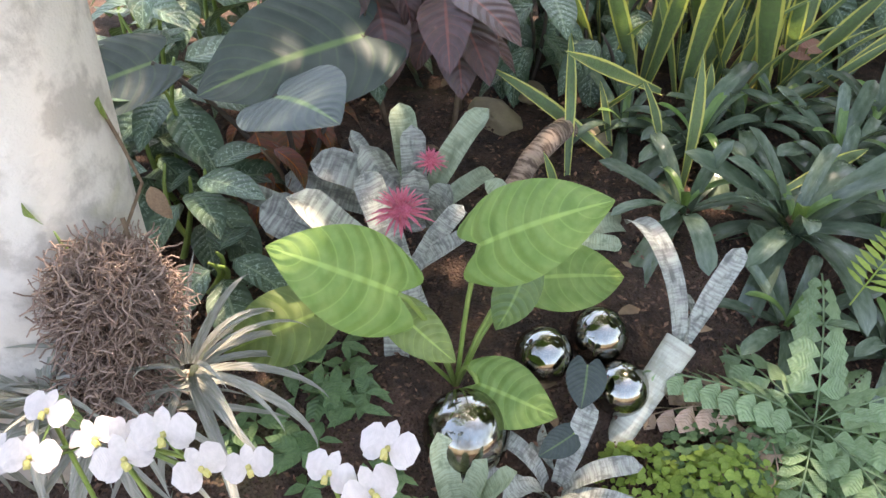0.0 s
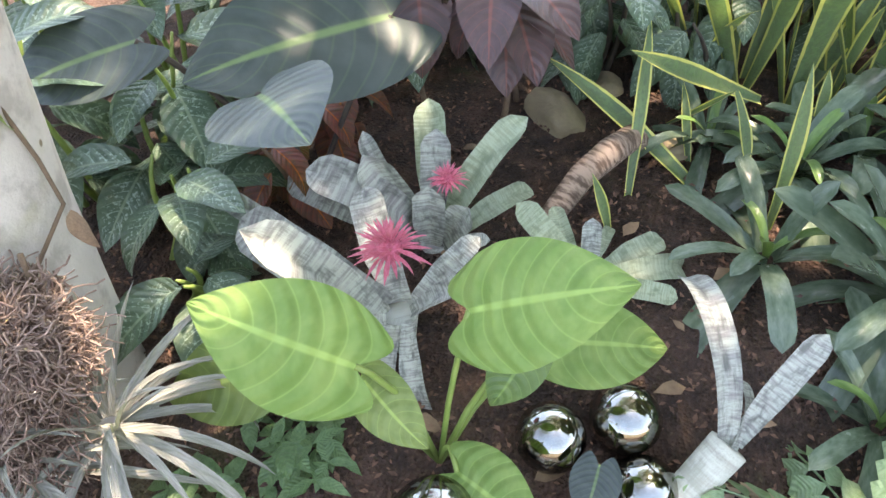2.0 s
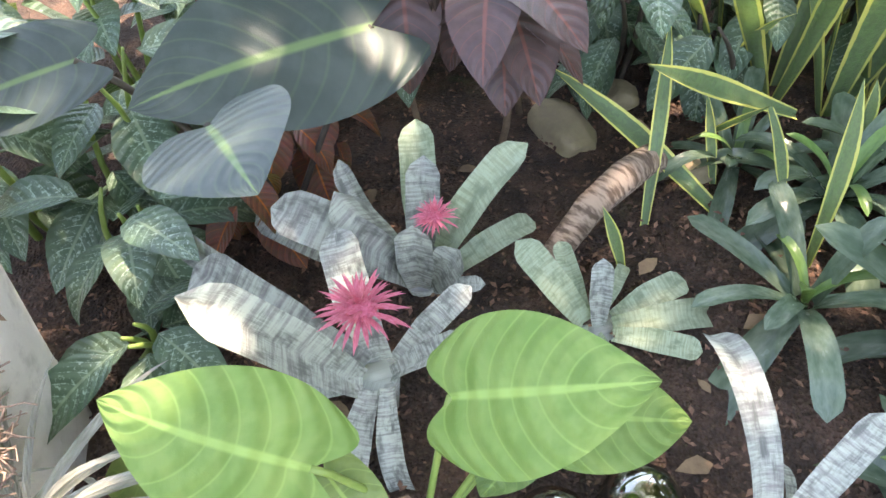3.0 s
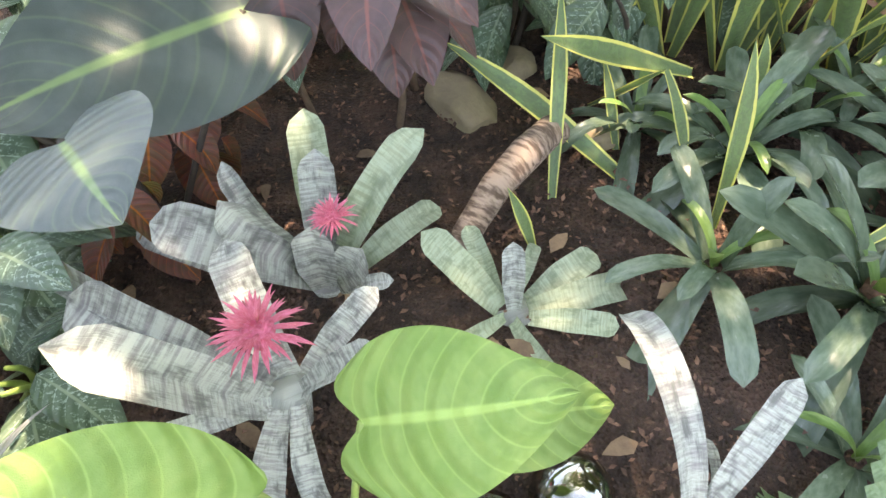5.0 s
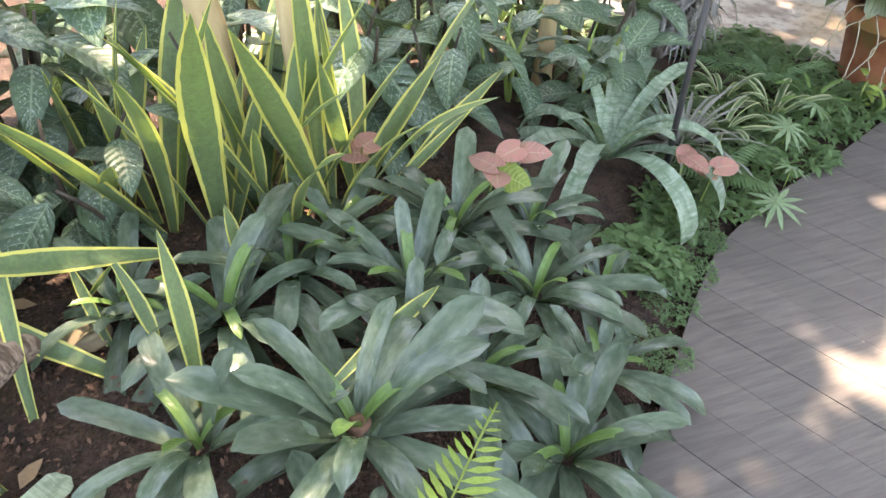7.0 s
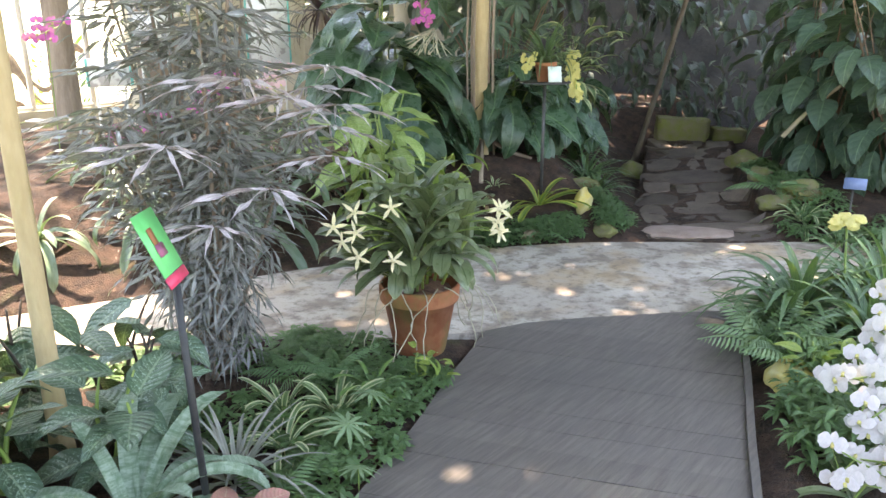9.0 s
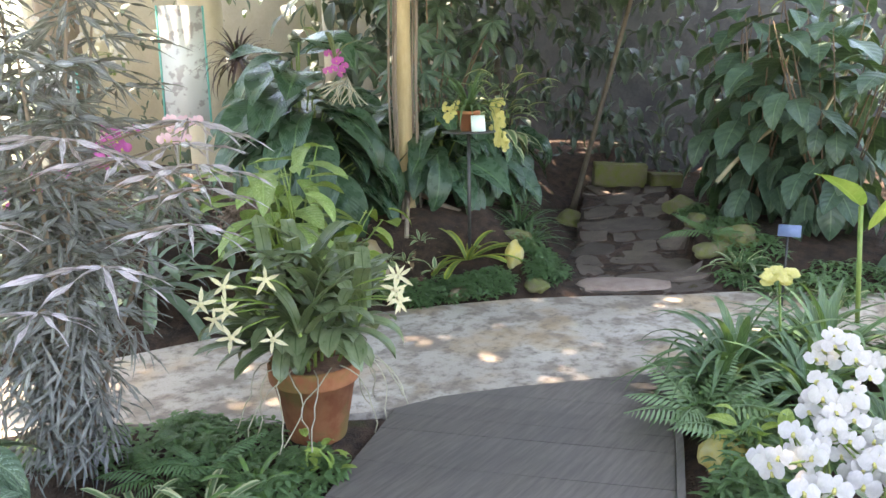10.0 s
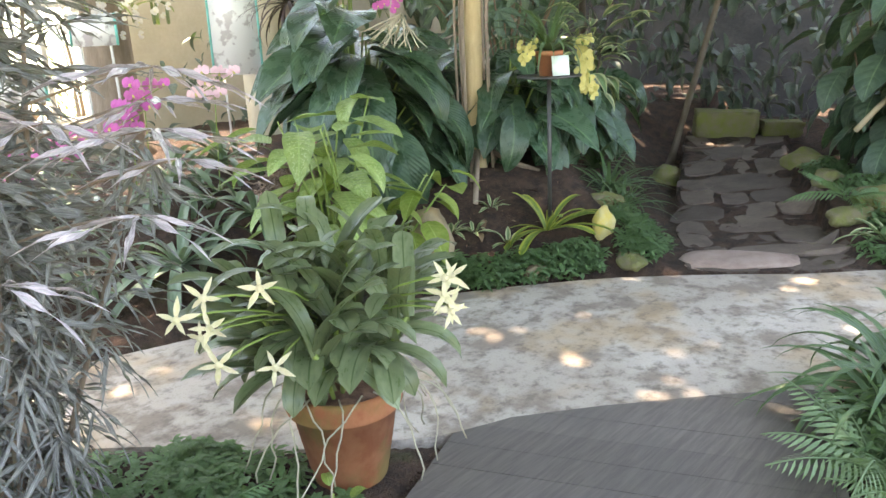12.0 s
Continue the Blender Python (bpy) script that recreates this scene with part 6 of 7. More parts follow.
def tan_tree(name, x, y, r, lean, label, crown_r, seed, top=3.3, material=M_trunk, leaves=420, z_crown=3.5, off=(0.0, 0.0), size=1.0):
    rr = random.Random(seed)
    c = at_ground(x, y, -0.05)
    e = thing(name, c, label, "tree")
    pts = [(lean[0] * f, lean[1] * f, top * f) for f in (0, 0.04, 0.1, 0.25, 0.45, 0.65, 0.85, 1.0)]
    part("trunk", to_mesh("trunk", tube(pts, [r * 1.6, r * 1.25, r * 1.05, r, r * 0.95, r * 0.9, r * 0.8, r * 0.6], 16, wobble=0.06, seed=seed), material), e)
    limbs = []
    for i in range(6):
        az = i * 60 + rr.uniform(-20, 20)
        tip = (lean[0] + off[0] + crown_r * 0.8 * math.cos(radians(az)), lean[1] + off[1] + crown_r * 0.8 * math.sin(radians(az)), z_crown + rr.uniform(-0.1, 0.4))
        part("limb", to_mesh("limb", tube(arc((lean[0] * 0.85, lean[1] * 0.85, top * 0.85), tip, 0.1, 6), [r * 0.5, r * 0.42, r * 0.35, r * 0.28, r * 0.2, r * 0.14, r * 0.08], 8), material), e)
    mats = []
    for i in range(leaves):
        az, d = rr.uniform(0, 360), crown_r * rr.random() ** 0.53
        clump = 0.25 * noise.noise((d * math.cos(radians(az)) * 2, d * math.sin(radians(az)) * 2, seed))
        p = (lean[0] + off[0] + d * math.cos(radians(az)), lean[1] + off[1] + d * math.sin(radians(az)), z_crown + rr.gauss(0, 0.2) + clump)
        leaf = aim(p, rr.uniform(0, 360), rr.uniform(-50, 10), rr.uniform(0.14, 0.26) * size)
        if not any(in_gap(Vector(c) + leaf @ Vector((0, f, 0))) for f in (0.0, 0.5, 0.95)):
            mats.append(leaf)
    part("crown", to_mesh("crown", joined([blade("ovate", 0.5, 35, 0.2, 4, 2, seed=2)], mats), M_canopy), e)
    return e


tan_tree("tree", 1.02, 2.98, 0.048, (-0.55, 0.3), "slender tan-barked tree behind the snake plants", 1.7, 301, leaves=1250, off=(0.0, -0.5))
tan_tree("tree", 1.16, 2.86, 0.036, (-0.12, 0.25), "slender tan-barked tree behind the snake plants", 1.5, 302, leaves=1000, off=(0.3, -0.1))
tan_tree("tree", 2.27, 3.5, 0.032, (0.05, 0.1), "slender tan-barked tree beside the footpath", 2.0, 303, leaves=3200, off=(1.3, -0.55), size=1.5)
tan_tree("tree", 6.55, 4.93, 0.062, (0.25, 0.15), "forked tan tree with dark roots on its foot", 2.8, 304, material=M_trunk, leaves=4800, size=1.55)
e = thing("root_curtain", at_ground(6.5, 4.9), "thin brown aerial roots hanging round the tan trunk", "roots")
rr = random.Random(77)
for i in range(14):
    az = rr.uniform(0, 360)
    x, y = 6.55 + 0.12 * math.cos(radians(az)), 4.93 + 0.12 * math.sin(radians(az))
    stalk(e, [(x + 0.1 * rr.uniform(-1, 1), y + 0.1 * rr.uniform(-1, 1), ground_z(x, y)), (x, y, 0.9), (x + 0.04, y + 0.04, 1.5), (x + 0.1, y + 0.05, 2.4)], rr.uniform(0.004, 0.011), M_trunk_grey, "root", 6)
for x, y, x2, y2 in ((6.5, 4.86, 6.15, 4.6), (6.5, 4.9, 6.3, 4.75), (6.6, 4.85, 6.75, 4.5)):
    stalk(e, [(x, y, ground_z(x, y) + 0.12), ((x + x2) / 2, (y + y2) / 2, ground_z((x + x2) / 2, (y + y2) / 2) + 0.03), (x2, y2, ground_z(x2, y2) - 0.01)], 0.02, M_trunk_grey, "root", 8)

# yellow orchid spray
e = thing("yellow_orchid", at_ground(1.9, 3.35), "orchid with a spray of pale yellow flowers", "orchid")
stalk(e, arc(at_ground(1.95, 3.35), (1.68, 3.12, 0.78), 0.12, 6), 0.005, M_stem)
rr = random.Random(88)
for i in range(16):
    p = (1.66 + rr.uniform(-0.13, 0.13), 3.12 + rr.uniform(-0.06, 0.06), 0.82 + rr.uniform(-0.06, 0.07))
    bloom(e, look(p, Vector(p) - Vector((rr.uniform(-0.6, 0.2), -0.8, rr.uniform(0.0, 0.8))), rr.uniform(0, 90)), petal_yellow, 0.04, False)

# ---- beyond the footpath ----
peace = meshes("leaf", [blade("ovate", 0.48, 60, 0.2, 14, 8, 0.04, 0.004, seed=18), blade("ovate", 0.45, 90, 0.2, 14, 8, 0.04, 0.004, seed=19), blade("ovate", 0.5, 35, 0.22, 14, 8, 0.04, 0.004, seed=20)], M_peace)


def big_clump(loc, n, k, spread, seed, label, leaves, name="broadleaf_plant", group="", elev=(15, 80), stem=0.5, squeeze=1.0):
    """Large leaves on long stalks from one crown."""
    rr = random.Random(seed)
    e = thing(name, loc, label, "plant", group)
    for i in range(n):
        az = (225 + rr.uniform(-85, 85)) if name == "broadleaf_plant" else i * 137.5
        f = i / n
        r = spread * (1 - f) * rr.uniform(0.6, 1.1)
        h = stem * (0.35 + 0.65 * f) * rr.uniform(0.8, 1.15)
        q = (loc[0] + r * math.cos(radians(az)), loc[1] + r * math.sin(radians(az)), loc[2] + h)
        stalk(e, arc(loc, q, 0.05, 4), 0.008, M_stem, "petiole", 5)
        part("leaf", leaves[rr.randrange(len(leaves))], e, aim(q, az, elev[0] + (elev[1] - elev[0]) * f + rr.uniform(-15, 15), k * rr.uniform(0.75, 1.15), squeeze, rr.uniform(-20, 20)))
    return e


for i, (x, y, n, k, s) in enumerate(((6.0, 5.45, 26, 0.74, 0.9), (6.15, 5.75, 28, 0.8, 1.35), (6.9, 5.5, 26, 0.66, 0.8), (7.3, 5.0, 18, 0.5, 0.5), (7.5, 5.3, 20, 0.55, 0.7), (6.5, 6.2, 18, 0.7, 1.1), (7.9, 5.6, 16, 0.55, 0.8), (7.1, 6.2, 16, 0.7, 1.0), (7.0, 4.95, 24, 0.52, 0.75), (7.55, 4.9, 22, 0.5, 0.7), (8.2, 5.2, 20, 0.5, 0.7), (8.9, 5.4, 18, 0.5, 0.7))):
    big_clump(at_ground(x, y), n, k, 0.5, 310 + i, "large dark green ribbed foliage plant", peace, group="ribbed foliage plants", stem=s, elev=(-50, 5))
lime_pairs = meshes("leaf", A_ovate, M_lime)
lime_blotch = meshes("leaf", A_ovate, leaf_material("lime_patterned_leaf", (0.18, 0.34, 0.07), (0.28, 0.45, 0.12), "blotch", rib=(0.36, 0.5, 0.18), margin=(0.5, 0.6, 0.3), rough=0.4, trans=0.3))
leafy_shrub("aglaonema", at_ground(5.1, 4.75), "bushy foliage plant with light green patterned leaves", "plant", lime_blotch, 60, 1.1, 0.5, 0.36, 8, (-55, 5), M_stem, 320, squeeze=0.9)
leafy_shrub("aglaonema", at_ground(5.35, 4.6), "bushy foliage plant with light green patterned leaves", "plant", lime_pairs, 34, 0.65, 0.5, 0.3, 6, (-60, 0), M_stem, 321, squeeze=0.9)


def build_stand():
    z = ground_z(6.4, 4.17)
    e = thing("plant_stand", (6.4, 4.17, z), "thin black metal plant stand with a round plate", "plant stand")
    stalk(e, [(6.4, 4.17, z - 0.1), (6.4, 4.17, 1.16)], 0.014, M_metal, "post", 10)
    part("plate", to_mesh("plate", lathe([(0.001, 0), (0.2, 0), (0.205, 0.006), (0.2, 0.014), (0.19, 0.01), (0.001, 0.01)], 36), M_metal), e, Matrix.Translation((6.4, 4.17, 1.155)))
    p = thing("plant_pot", (6.4, 4.17, 1.166), "small bright terracotta pot on the stand", "plant pot")
    part("pot", to_mesh("pot", lathe([(0.001, 0), (0.058, 0), (0.08, 0.12), (0.088, 0.12), (0.09, 0.15), (0.08, 0.15), (0.074, 0.13), (0.001, 0.13)], 28), M_terracotta), p)
    c = thing("name_card", (6.32, 4.05, 1.166), "pale green name card leaning on the pot", "card")
    part("card", to_mesh("card", rounded_box(0.11, 0.004, 0.12, 0.001), M_pale_card), c, pose(6.35, 4.05, 1.228, -10, 0, -35))
    o = thing("yellow_orchid", (6.4, 4.17, 1.3), "potted orchid with grassy leaves and hanging yellow flowers", "orchid")
    rr = random.Random(91)
    for i in range(55):
        part("leaf", grass_green[i % 3], o, aim((6.4, 4.17, 1.29), i * 137.5, rr.uniform(20, 85), rr.uniform(0.32, 0.55), 1.1))
    for sx, sy, L in ((-0.13, 0.06, 9), (0.16, -0.14, 26), (0.18, -0.12, 20)):
        pts = arc((6.4, 4.17, 1.3), (6.4 + sx, 4.17 + sy, 1.36), 0.05, 5) + [Vector((6.4 + sx * 1.2, 4.17 + sy * 1.2, 1.25)), Vector((6.4 + sx * 1.25, 4.17 + sy * 1.25, 1.02))]
        if L < 10:
            pts = pts[:6] + [Vector((6.4 + sx * 1.2, 4.17 + sy * 1.2, 1.24))]
        stalk(o, pts, 0.004, M_stem, "flower_stalk", 5)
        for i in range(L):
            f = i / L
            q = Vector(pts[5]).lerp(Vector(pts[-1]), f) + Vector((rr.uniform(-0.04, 0.04), rr.uniform(-0.04, 0.04), rr.uniform(-0.02, 0.04)))
            bloom(o, look(q, q - Vector((-0.7, rr.uniform(-0.9, 0.1), 0.2)), rr.uniform(0, 90)), petal_yellow, 0.03, False)


build_stand()
rosette("stand_bromeliad", at_ground(6.3, 4.12, 0.02), "lime and yellow striped rosette at the stand's foot", "plant", meshes("leaf", A_strap, leaf_material("yellow_striped_leaf", (0.08, 0.2, 0.03), (0.2, 0.34, 0.05), "edge", margin=(0.4, 0.42, 0.08), rough=0.4, trans=0.3)), 15, 0.42, (10, 70), 0.2, 330)
for i, (x, y) in enumerate(((5.95, 4.45), (5.85, 4.55), (6.05, 4.25), (6.2, 4.5))):
    rosette("small_rosette", at_ground(x, y, 0.01), "small pale rosette growing in the soil", "plant", meshes("leaf", A_lance, M_varieg), 9, 0.14, (10, 70), 0.2, 335 + i, "small pale rosettes")
for i, (x, y, k, n) in enumerate(((7.2, 4.2, 0.5, 46), (7.5, 4.5, 0.5, 40), (7.05, 4.0, 0.4, 34))):
    rosette("strap_clump", at_ground(x, y, 0.02), "dark clump of narrow strap leaves beside the stones", "plant", grass_green, n, k, (10, 75), 0.2, 340 + i, "dark strap-leaved clumps", 1.5)
white_edge = meshes("leaf", A_lance, M_varieg)
leafy_shrub("variegated_shrub", at_ground(7.9, 4.9), "shrub with narrow silver-edged leaves", "shrub", white_edge, 60, 1.15, 0.5, 0.3, 7, (-45, 40), M_darkstem, 345, from_z=0.4)
ground_cover("ground_cover", [(5.72, 4.14, 0.16), (5.9, 4.02, 0.16), (6.08, 3.9, 0.16), (6.25, 3.82, 0.14), (6.55, 3.6, 0.14), (6.75, 3.7, 0.2), (6.9, 3.85, 0.2), (5.6, 4.3, 0.12)], 170, 0.05, M_fern, "low dark green ground cover beside the footpath", 350, (0.02, 0.12))
for i, (x, y, s, mt, lab) in enumerate(((6.55, 3.86, (0.085, 0.06, 0.12), M_yellow_stone, "upright yellow stone among ground cover"), (6.42, 3.58, (0.16, 0.08, 0.05), M_moss_stone, "flat mossy edging stone"), (5.65, 4.55, (0.17, 0.13, 0.2), M_boulder, "rounded brown boulder behind the ground cover"), (6.85, 4.05, (0.14, 0.09, 0.06), M_moss_stone, "flat mossy edging stone"), (7.7, 2.72, (0.17, 0.1, 0.07), M_moss_stone, "flat mossy edging stone"), (8.4, 3.05, (0.19, 0.11, 0.08), M_moss_stone, "flat mossy edging stone"), (9.0, 3.4, (0.2, 0.14, 0.12), M_moss_stone, "flat mossy edging stone"), (8.0, 2.6, (0.18, 0.13, 0.1), M_moss_stone, "flat mossy edging stone"), (8.8, 4.5, (0.2, 0.14, 0.12), M_moss_stone, "flat mossy edging stone"), (5.95, 3.95, (0.1, 0.07, 0.05), M_boulder, "rounded brown edging stone"), (4.62, 1.72, (0.12, 0.1, 0.09), M_yellow_stone, "yellow lichen-covered stone beside the boardwalk"))):
    solid("stone", rock(s, 20 + i), mt, lab, "stone", at_ground(x, y, s[2] * 0.35), (0, 0, 40 * i), "stones along the path")
for i, (x, y, z, s) in enumerate(((10.05, 4.5, 0.42, (0.62, 0.34, 0.28)), (10.25, 4.02, 0.37, (0.38, 0.28, 0.16)))):
    solid("stone_block", rough_block(*s, i), M_moss_stone, "squared stone block covered in yellow-green moss", "stone block", (x, y, z), (0, 2, -62 + 4 * i), "mossy stone blocks")

# hanging orchid
purple = (5.55, 4.69, 1.67)
e = thing("hanging_orchid", purple, "hanging orchid with a purple flower spray and bare pale roots", "orchid")
stalk(e, [purple, (5.56, 4.7, 4.5)], 0.002, M_metal, "wire", 4)
rr = random.Random(93)
for i in range(9):
    p = (purple[0] + rr.uniform(-0.05, 0.05), purple[1] + rr.uniform(-0.05, 0.05), purple[2] + rr.uniform(-0.07, 0.07))
    bloom(e, look(p, Vector(p) + Vector((0.8, 0.7, 0.1)), rr.uniform(0, 90)), petal_magenta, 0.033, False)
for i in range(22):
    d = Vector((rr.uniform(-1, 1), rr.uniform(-1, 1), -rr.uniform(0.2, 1.2)))
    pts = [Vector(purple) + Vector((0.06, -0.05, -0.1))]
    for k in range(6):
        d = d + Vector((rr.uniform(-0.7, 0.7), rr.uniform(-0.7, 0.7), rr.uniform(-0.5, 0.2)))
        pts.append(pts[-1] + d.normalized() * 0.04)
    stalk(e, pts, 0.004, M_root, "root", 4)
for i in range(4):
    part("leaf", orchid_leaf[i % 3], e, aim((purple[0], purple[1], purple[2] + 0.02), i * 90 + 30, 60, 0.26, 0.7))

# moth orchids and panels further back
for i, (x, y, z, pt, lab) in enumerate(((4.55, 6.0, 0.98, petal_magenta, "magenta moth orchid in bloom"), (4.65, 6.0, 1.1, petal_magenta, "magenta moth orchid in bloom"), (5.0, 5.75, 1.15, petal_blush, "blush pink moth orchid in bloom"), (3.9, 6.1, 0.75, petal_magenta, "magenta moth orchid in bloom"), (4.3, 6.4, 0.8, petal_magenta, "magenta moth orchid in bloom"), (3.9, 7.1, 1.5, petal_magenta, "magenta moth orchid in bloom"))):
    fl = [(x + 0.07 * math.cos(k * 2.4) * (k ** 0.5), y + 0.05 * math.sin(k * 2.4), z + 0.07 * math.sin(k * 2.4 + 1) + 0.02 * k) for k in range(8)]
    moth_orchid((x, y + 0.1), fl, pt, lab, 0.05, "back bed orchids", (-0.6, -0.8, 0.2), 40 + i)
black = meshes("leaf", A_grass, M_black)
e = rosette("black_spiky_plant", (6.35, 6.75, 1.75), "spiky plant with narrow blackish leaves", "plant", black, 60, 0.5, (-20, 85), 0.2, 360, "", 1.4)
stalk(e, [at_ground(6.35, 6.75, -0.05), (6.35, 6.75, 1.76)], 0.03, M_trunk_grey)



def build_panel(x, y, z, w, h, rz, lean, label):
    """A tall clear acrylic panel in a thin frame."""
    e = thing("display_panel", at_ground(x, y), label, "display panel")
    n = Nodes("pale_printed_panel")
    o = n.coords("Object")
    v = n.noise(o, 7.0, 3.0)
    c = n.mix(n.step(v, 0.52, 0.6), (0.66, 0.67, 0.66), (0.42, 0.4, 0.4))
    mat = n.finish(c, 0.12, None)
    m = pose(x, y, z, lean, 0, rz)
    part("sheet", to_mesh("sheet", rounded_box(w, 0.012, h, 0.004), mat), e, m)
    for s in (-1, 1):
        part("frame_bar", to_mesh("frame_bar", rounded_box(0.02, 0.02, h, 0.004), M_teal), e, m @ Matrix.Translation((s * (w / 2 + 0.01), 0, 0)))
    for s in (-1, 1):
        part("leg", to_mesh("leg", tube([(0, 0, 0), (0, 0, z - h / 2 - ground_z(x, y) + 0.05)], 0.012, 6), M_frame), e, pose(x + s * w * 0.35 * math.cos(radians(rz)), y + s * w * 0.35 * math.sin(radians(rz)), ground_z(x, y) - 0.02))


M_teal = plain("teal_edge", (0.1, 0.4, 0.36), (0.14, 0.46, 0.42), 5, 0.3, 0.05)
build_panel(6.35, 7.6, 1.75, 0.42, 1.15, -40, -6, "tall pale printed display panel with teal edges")
build_panel(5.2, 7.9, 1.62, 0.35, 0.26, -40, -6, "small pale label panel on legs")
build_panel(4.2, 6.8, 1.25, 0.3, 0.22, -20, -6, "small pale label panel on legs")
tan_tree("tree", 5.45, 8.3, 0.2, (0.1, 0.1), "thick grey-barked tree by the back wall", 1.8, 370, material=M_trunk_grey, leaves=300)
tan_tree("tree", 4.6, 8.6, 0.13, (0.1, 0.1), "thick grey-barked tree by the back wall", 1.6, 371, material=M_trunk_grey, leaves=300)
e = thing("white_orchid", (5.6, 7.9, 1.9), "orchid mounted on the trunk with many small white flowers", "orchid")
rr = random.Random(95)
for i in range(60):
    p = (5.45 + rr.uniform(-0.5, 0.5), 8.0 + rr.uniform(-0.1, 0.1), 1.85 + rr.gauss(0, 0.18))
    bloom(e, look(p, Vector(p) + Vector((0.5, 0.8, 0)), rr.uniform(0, 90)), petal_white, 0.035, False)
for i in range(14):
    part("leaf", orchid_leaf[i % 3], e, aim((5.45 + rr.uniform(-0.3, 0.5), 8.02, 1.85), i * 60, rr.uniform(-50, 30), 0.25, 0.7))

# arching green rosettes on the far side of the footpath
for i, (x, y, k, n) in enumerate(((4.35, 5.25, 0.62, 26), (4.9, 5.3, 0.55, 22), (3.75, 5.6, 0.55, 22), (3.1, 5.75, 0.5, 20), (4.7, 5.9, 0.6, 22), (5.6, 5.2, 0.5, 20), (3.9, 6.2, 0.6, 20), (2.5, 6.1, 0.6, 20), (5.3, 6.3, 0.6, 20))):
    rosette("strap_bromeliad", at_ground(x, y, 0.12), "large arching grey-green strap-leaved bromeliad", "bromeliad", meshes("leaf", A_strap, M_star) if i == 0 else STRAPS, n, k, (-8, 70), 0.25, 380 + i, "arching bromeliads") if i else None
    if i == 0:
        STRAPS = meshes("leaf", [blade("strap", 0.11, 100, 0.35, 12, 4, seed=1), blade("strap", 0.1, 140, 0.3, 12, 4, seed=2), blade("strap", 0.12, 60, 0.35, 12, 4, seed=3)], leaf_material("grey_green_strap_leaf", (0.06, 0.12, 0.06), (0.1, 0.17, 0.1), "plain", rough=0.4, trans=0.12, vein_depth=0.1))
        rosette("strap_bromeliad", at_ground(x, y, 0.12), "large arching grey-green strap-leaved bromeliad", "bromeliad", STRAPS, n, k, (-8, 70), 0.25, 380, "arching bromeliads")
fibre_clump("root_clump", (5.15, 5.25, 0.55), (0.2, 0.18, 0.2), 700, "brown clump of dry roots and leaf bases", "root clump", M_moss_fibre, 0.004)

# big-leaved shrub beside the stone path
shrub_leaf = meshes("leaf", [blade("ovate", 0.58, 45, 0.2, 9, 6, 0.03, seed=400), blade("ovate", 0.52, 70, 0.22, 9, 6, 0.03, seed=401), blade("ovate", 0.6, 25, 0.2, 9, 6, 0.03, seed=402)], M_shrub)


def big_shrub(x, y, h, spread, n, stems, size, seed, label, from_z=0.12):
    return leafy_shrub("glossy_shrub", at_ground(x, y), label, "shrub", shrub_leaf, n, h, spread, size, stems, (-65, -5), M_twig, seed, "broad-leaved shrubs", from_z=from_z)


big_shrub(8.9, 2.75, 1.9, 0.9, 150, 12, 0.36, 410, "tall shrub with broad dull green leaves")
big_shrub(9.6, 2.3, 2.3, 0.9, 120, 10, 0.36, 411, "tall shrub with broad dull green leaves")
big_shrub(8.6, 2.0, 1.9, 0.8, 110, 10, 0.34, 412, "tall shrub with broad dull green leaves")
big_shrub(10.2, 3.1, 2.2, 0.8, 90, 8, 0.36, 413, "tall shrub with broad dull green leaves")
big_shrub(8.2, 1.2, 1.8, 0.8, 90, 8, 0.32, 414, "tall shrub with broad dull green leaves")
for i, (x, y, x2, y2, z2) in enumerate(((8.4, 2.9, 8.75, 2.3, 1.25), (9.3, 2.6, 9.0, 1.9, 1.9))):
    solid("bare_branch", tube(arc(at_ground(x, y, 0.4 * (1 - i)), (x2, y2, z2), 0.08, 6), [0.02, 0.02, 0.018, 0.017, 0.015, 0.012, 0.008], 8), M_palewood, "bare pale branch among the shrub's leaves", "branch", group="bare branches")

# leaf-covered wall at the back
def vine_wall(name, pts, n, size, label, seed, thick=0.3):
    rr = random.Random(seed)
    mats = []
    for i in range(n):
        k = rr.random() * (len(pts) - 1)
        a = min(int(k), len(pts) - 2)
        p = Vector(pts[a]).lerp(Vector(pts[a + 1]), k - a)
        z = rr.uniform(0.2, 2.9)
        hole = noise.noise((p.x * 1.3, p.y * 1.3, z * 1.6 + seed))
        if hole < -0.28:
            continue
        mats.append(aim((p.x + rr.uniform(-thick, thick), p.y + rr.uniform(-thick, thick), z), 215 + rr.uniform(-110, 110), rr.uniform(-80, 10), size * rr.uniform(0.6, 1.3)))
    return solid(name, joined([A_ovate[1], A_ovate[0], A_lance[0]], mats), M_vine, label, "vine", kind="stuff")


vine_wall("wall_vine", [(8.4, 7.0), (9.8, 6.6), (11.2, 5.9), (12.2, 4.8)], 1500, 0.26, "dense dark leaves climbing the back wall", 420)
vine_wall("wall_vine", [(12.0, 4.9), (12.0, 3.0), (11.5, 1.0)], 700, 0.26, "dense dark leaves climbing the back wall", 421)
vine_wall("wall_vine", [(8.0, 7.8), (9.6, 7.4), (11.0, 7.2)], 600, 0.3, "dense dark leaves climbing the back wall", 422)
M_darkbark = plain("dark_bark", (0.09, 0.07, 0.05), (0.15, 0.12, 0.09), 9, 0.9, 0.6)
vine_wall("wall_vine", [(6.6, 9.6), (7.6, 9.4), (8.4, 9.0)], 260, 0.2, "grey-green creepers over the plaster wall", 423)
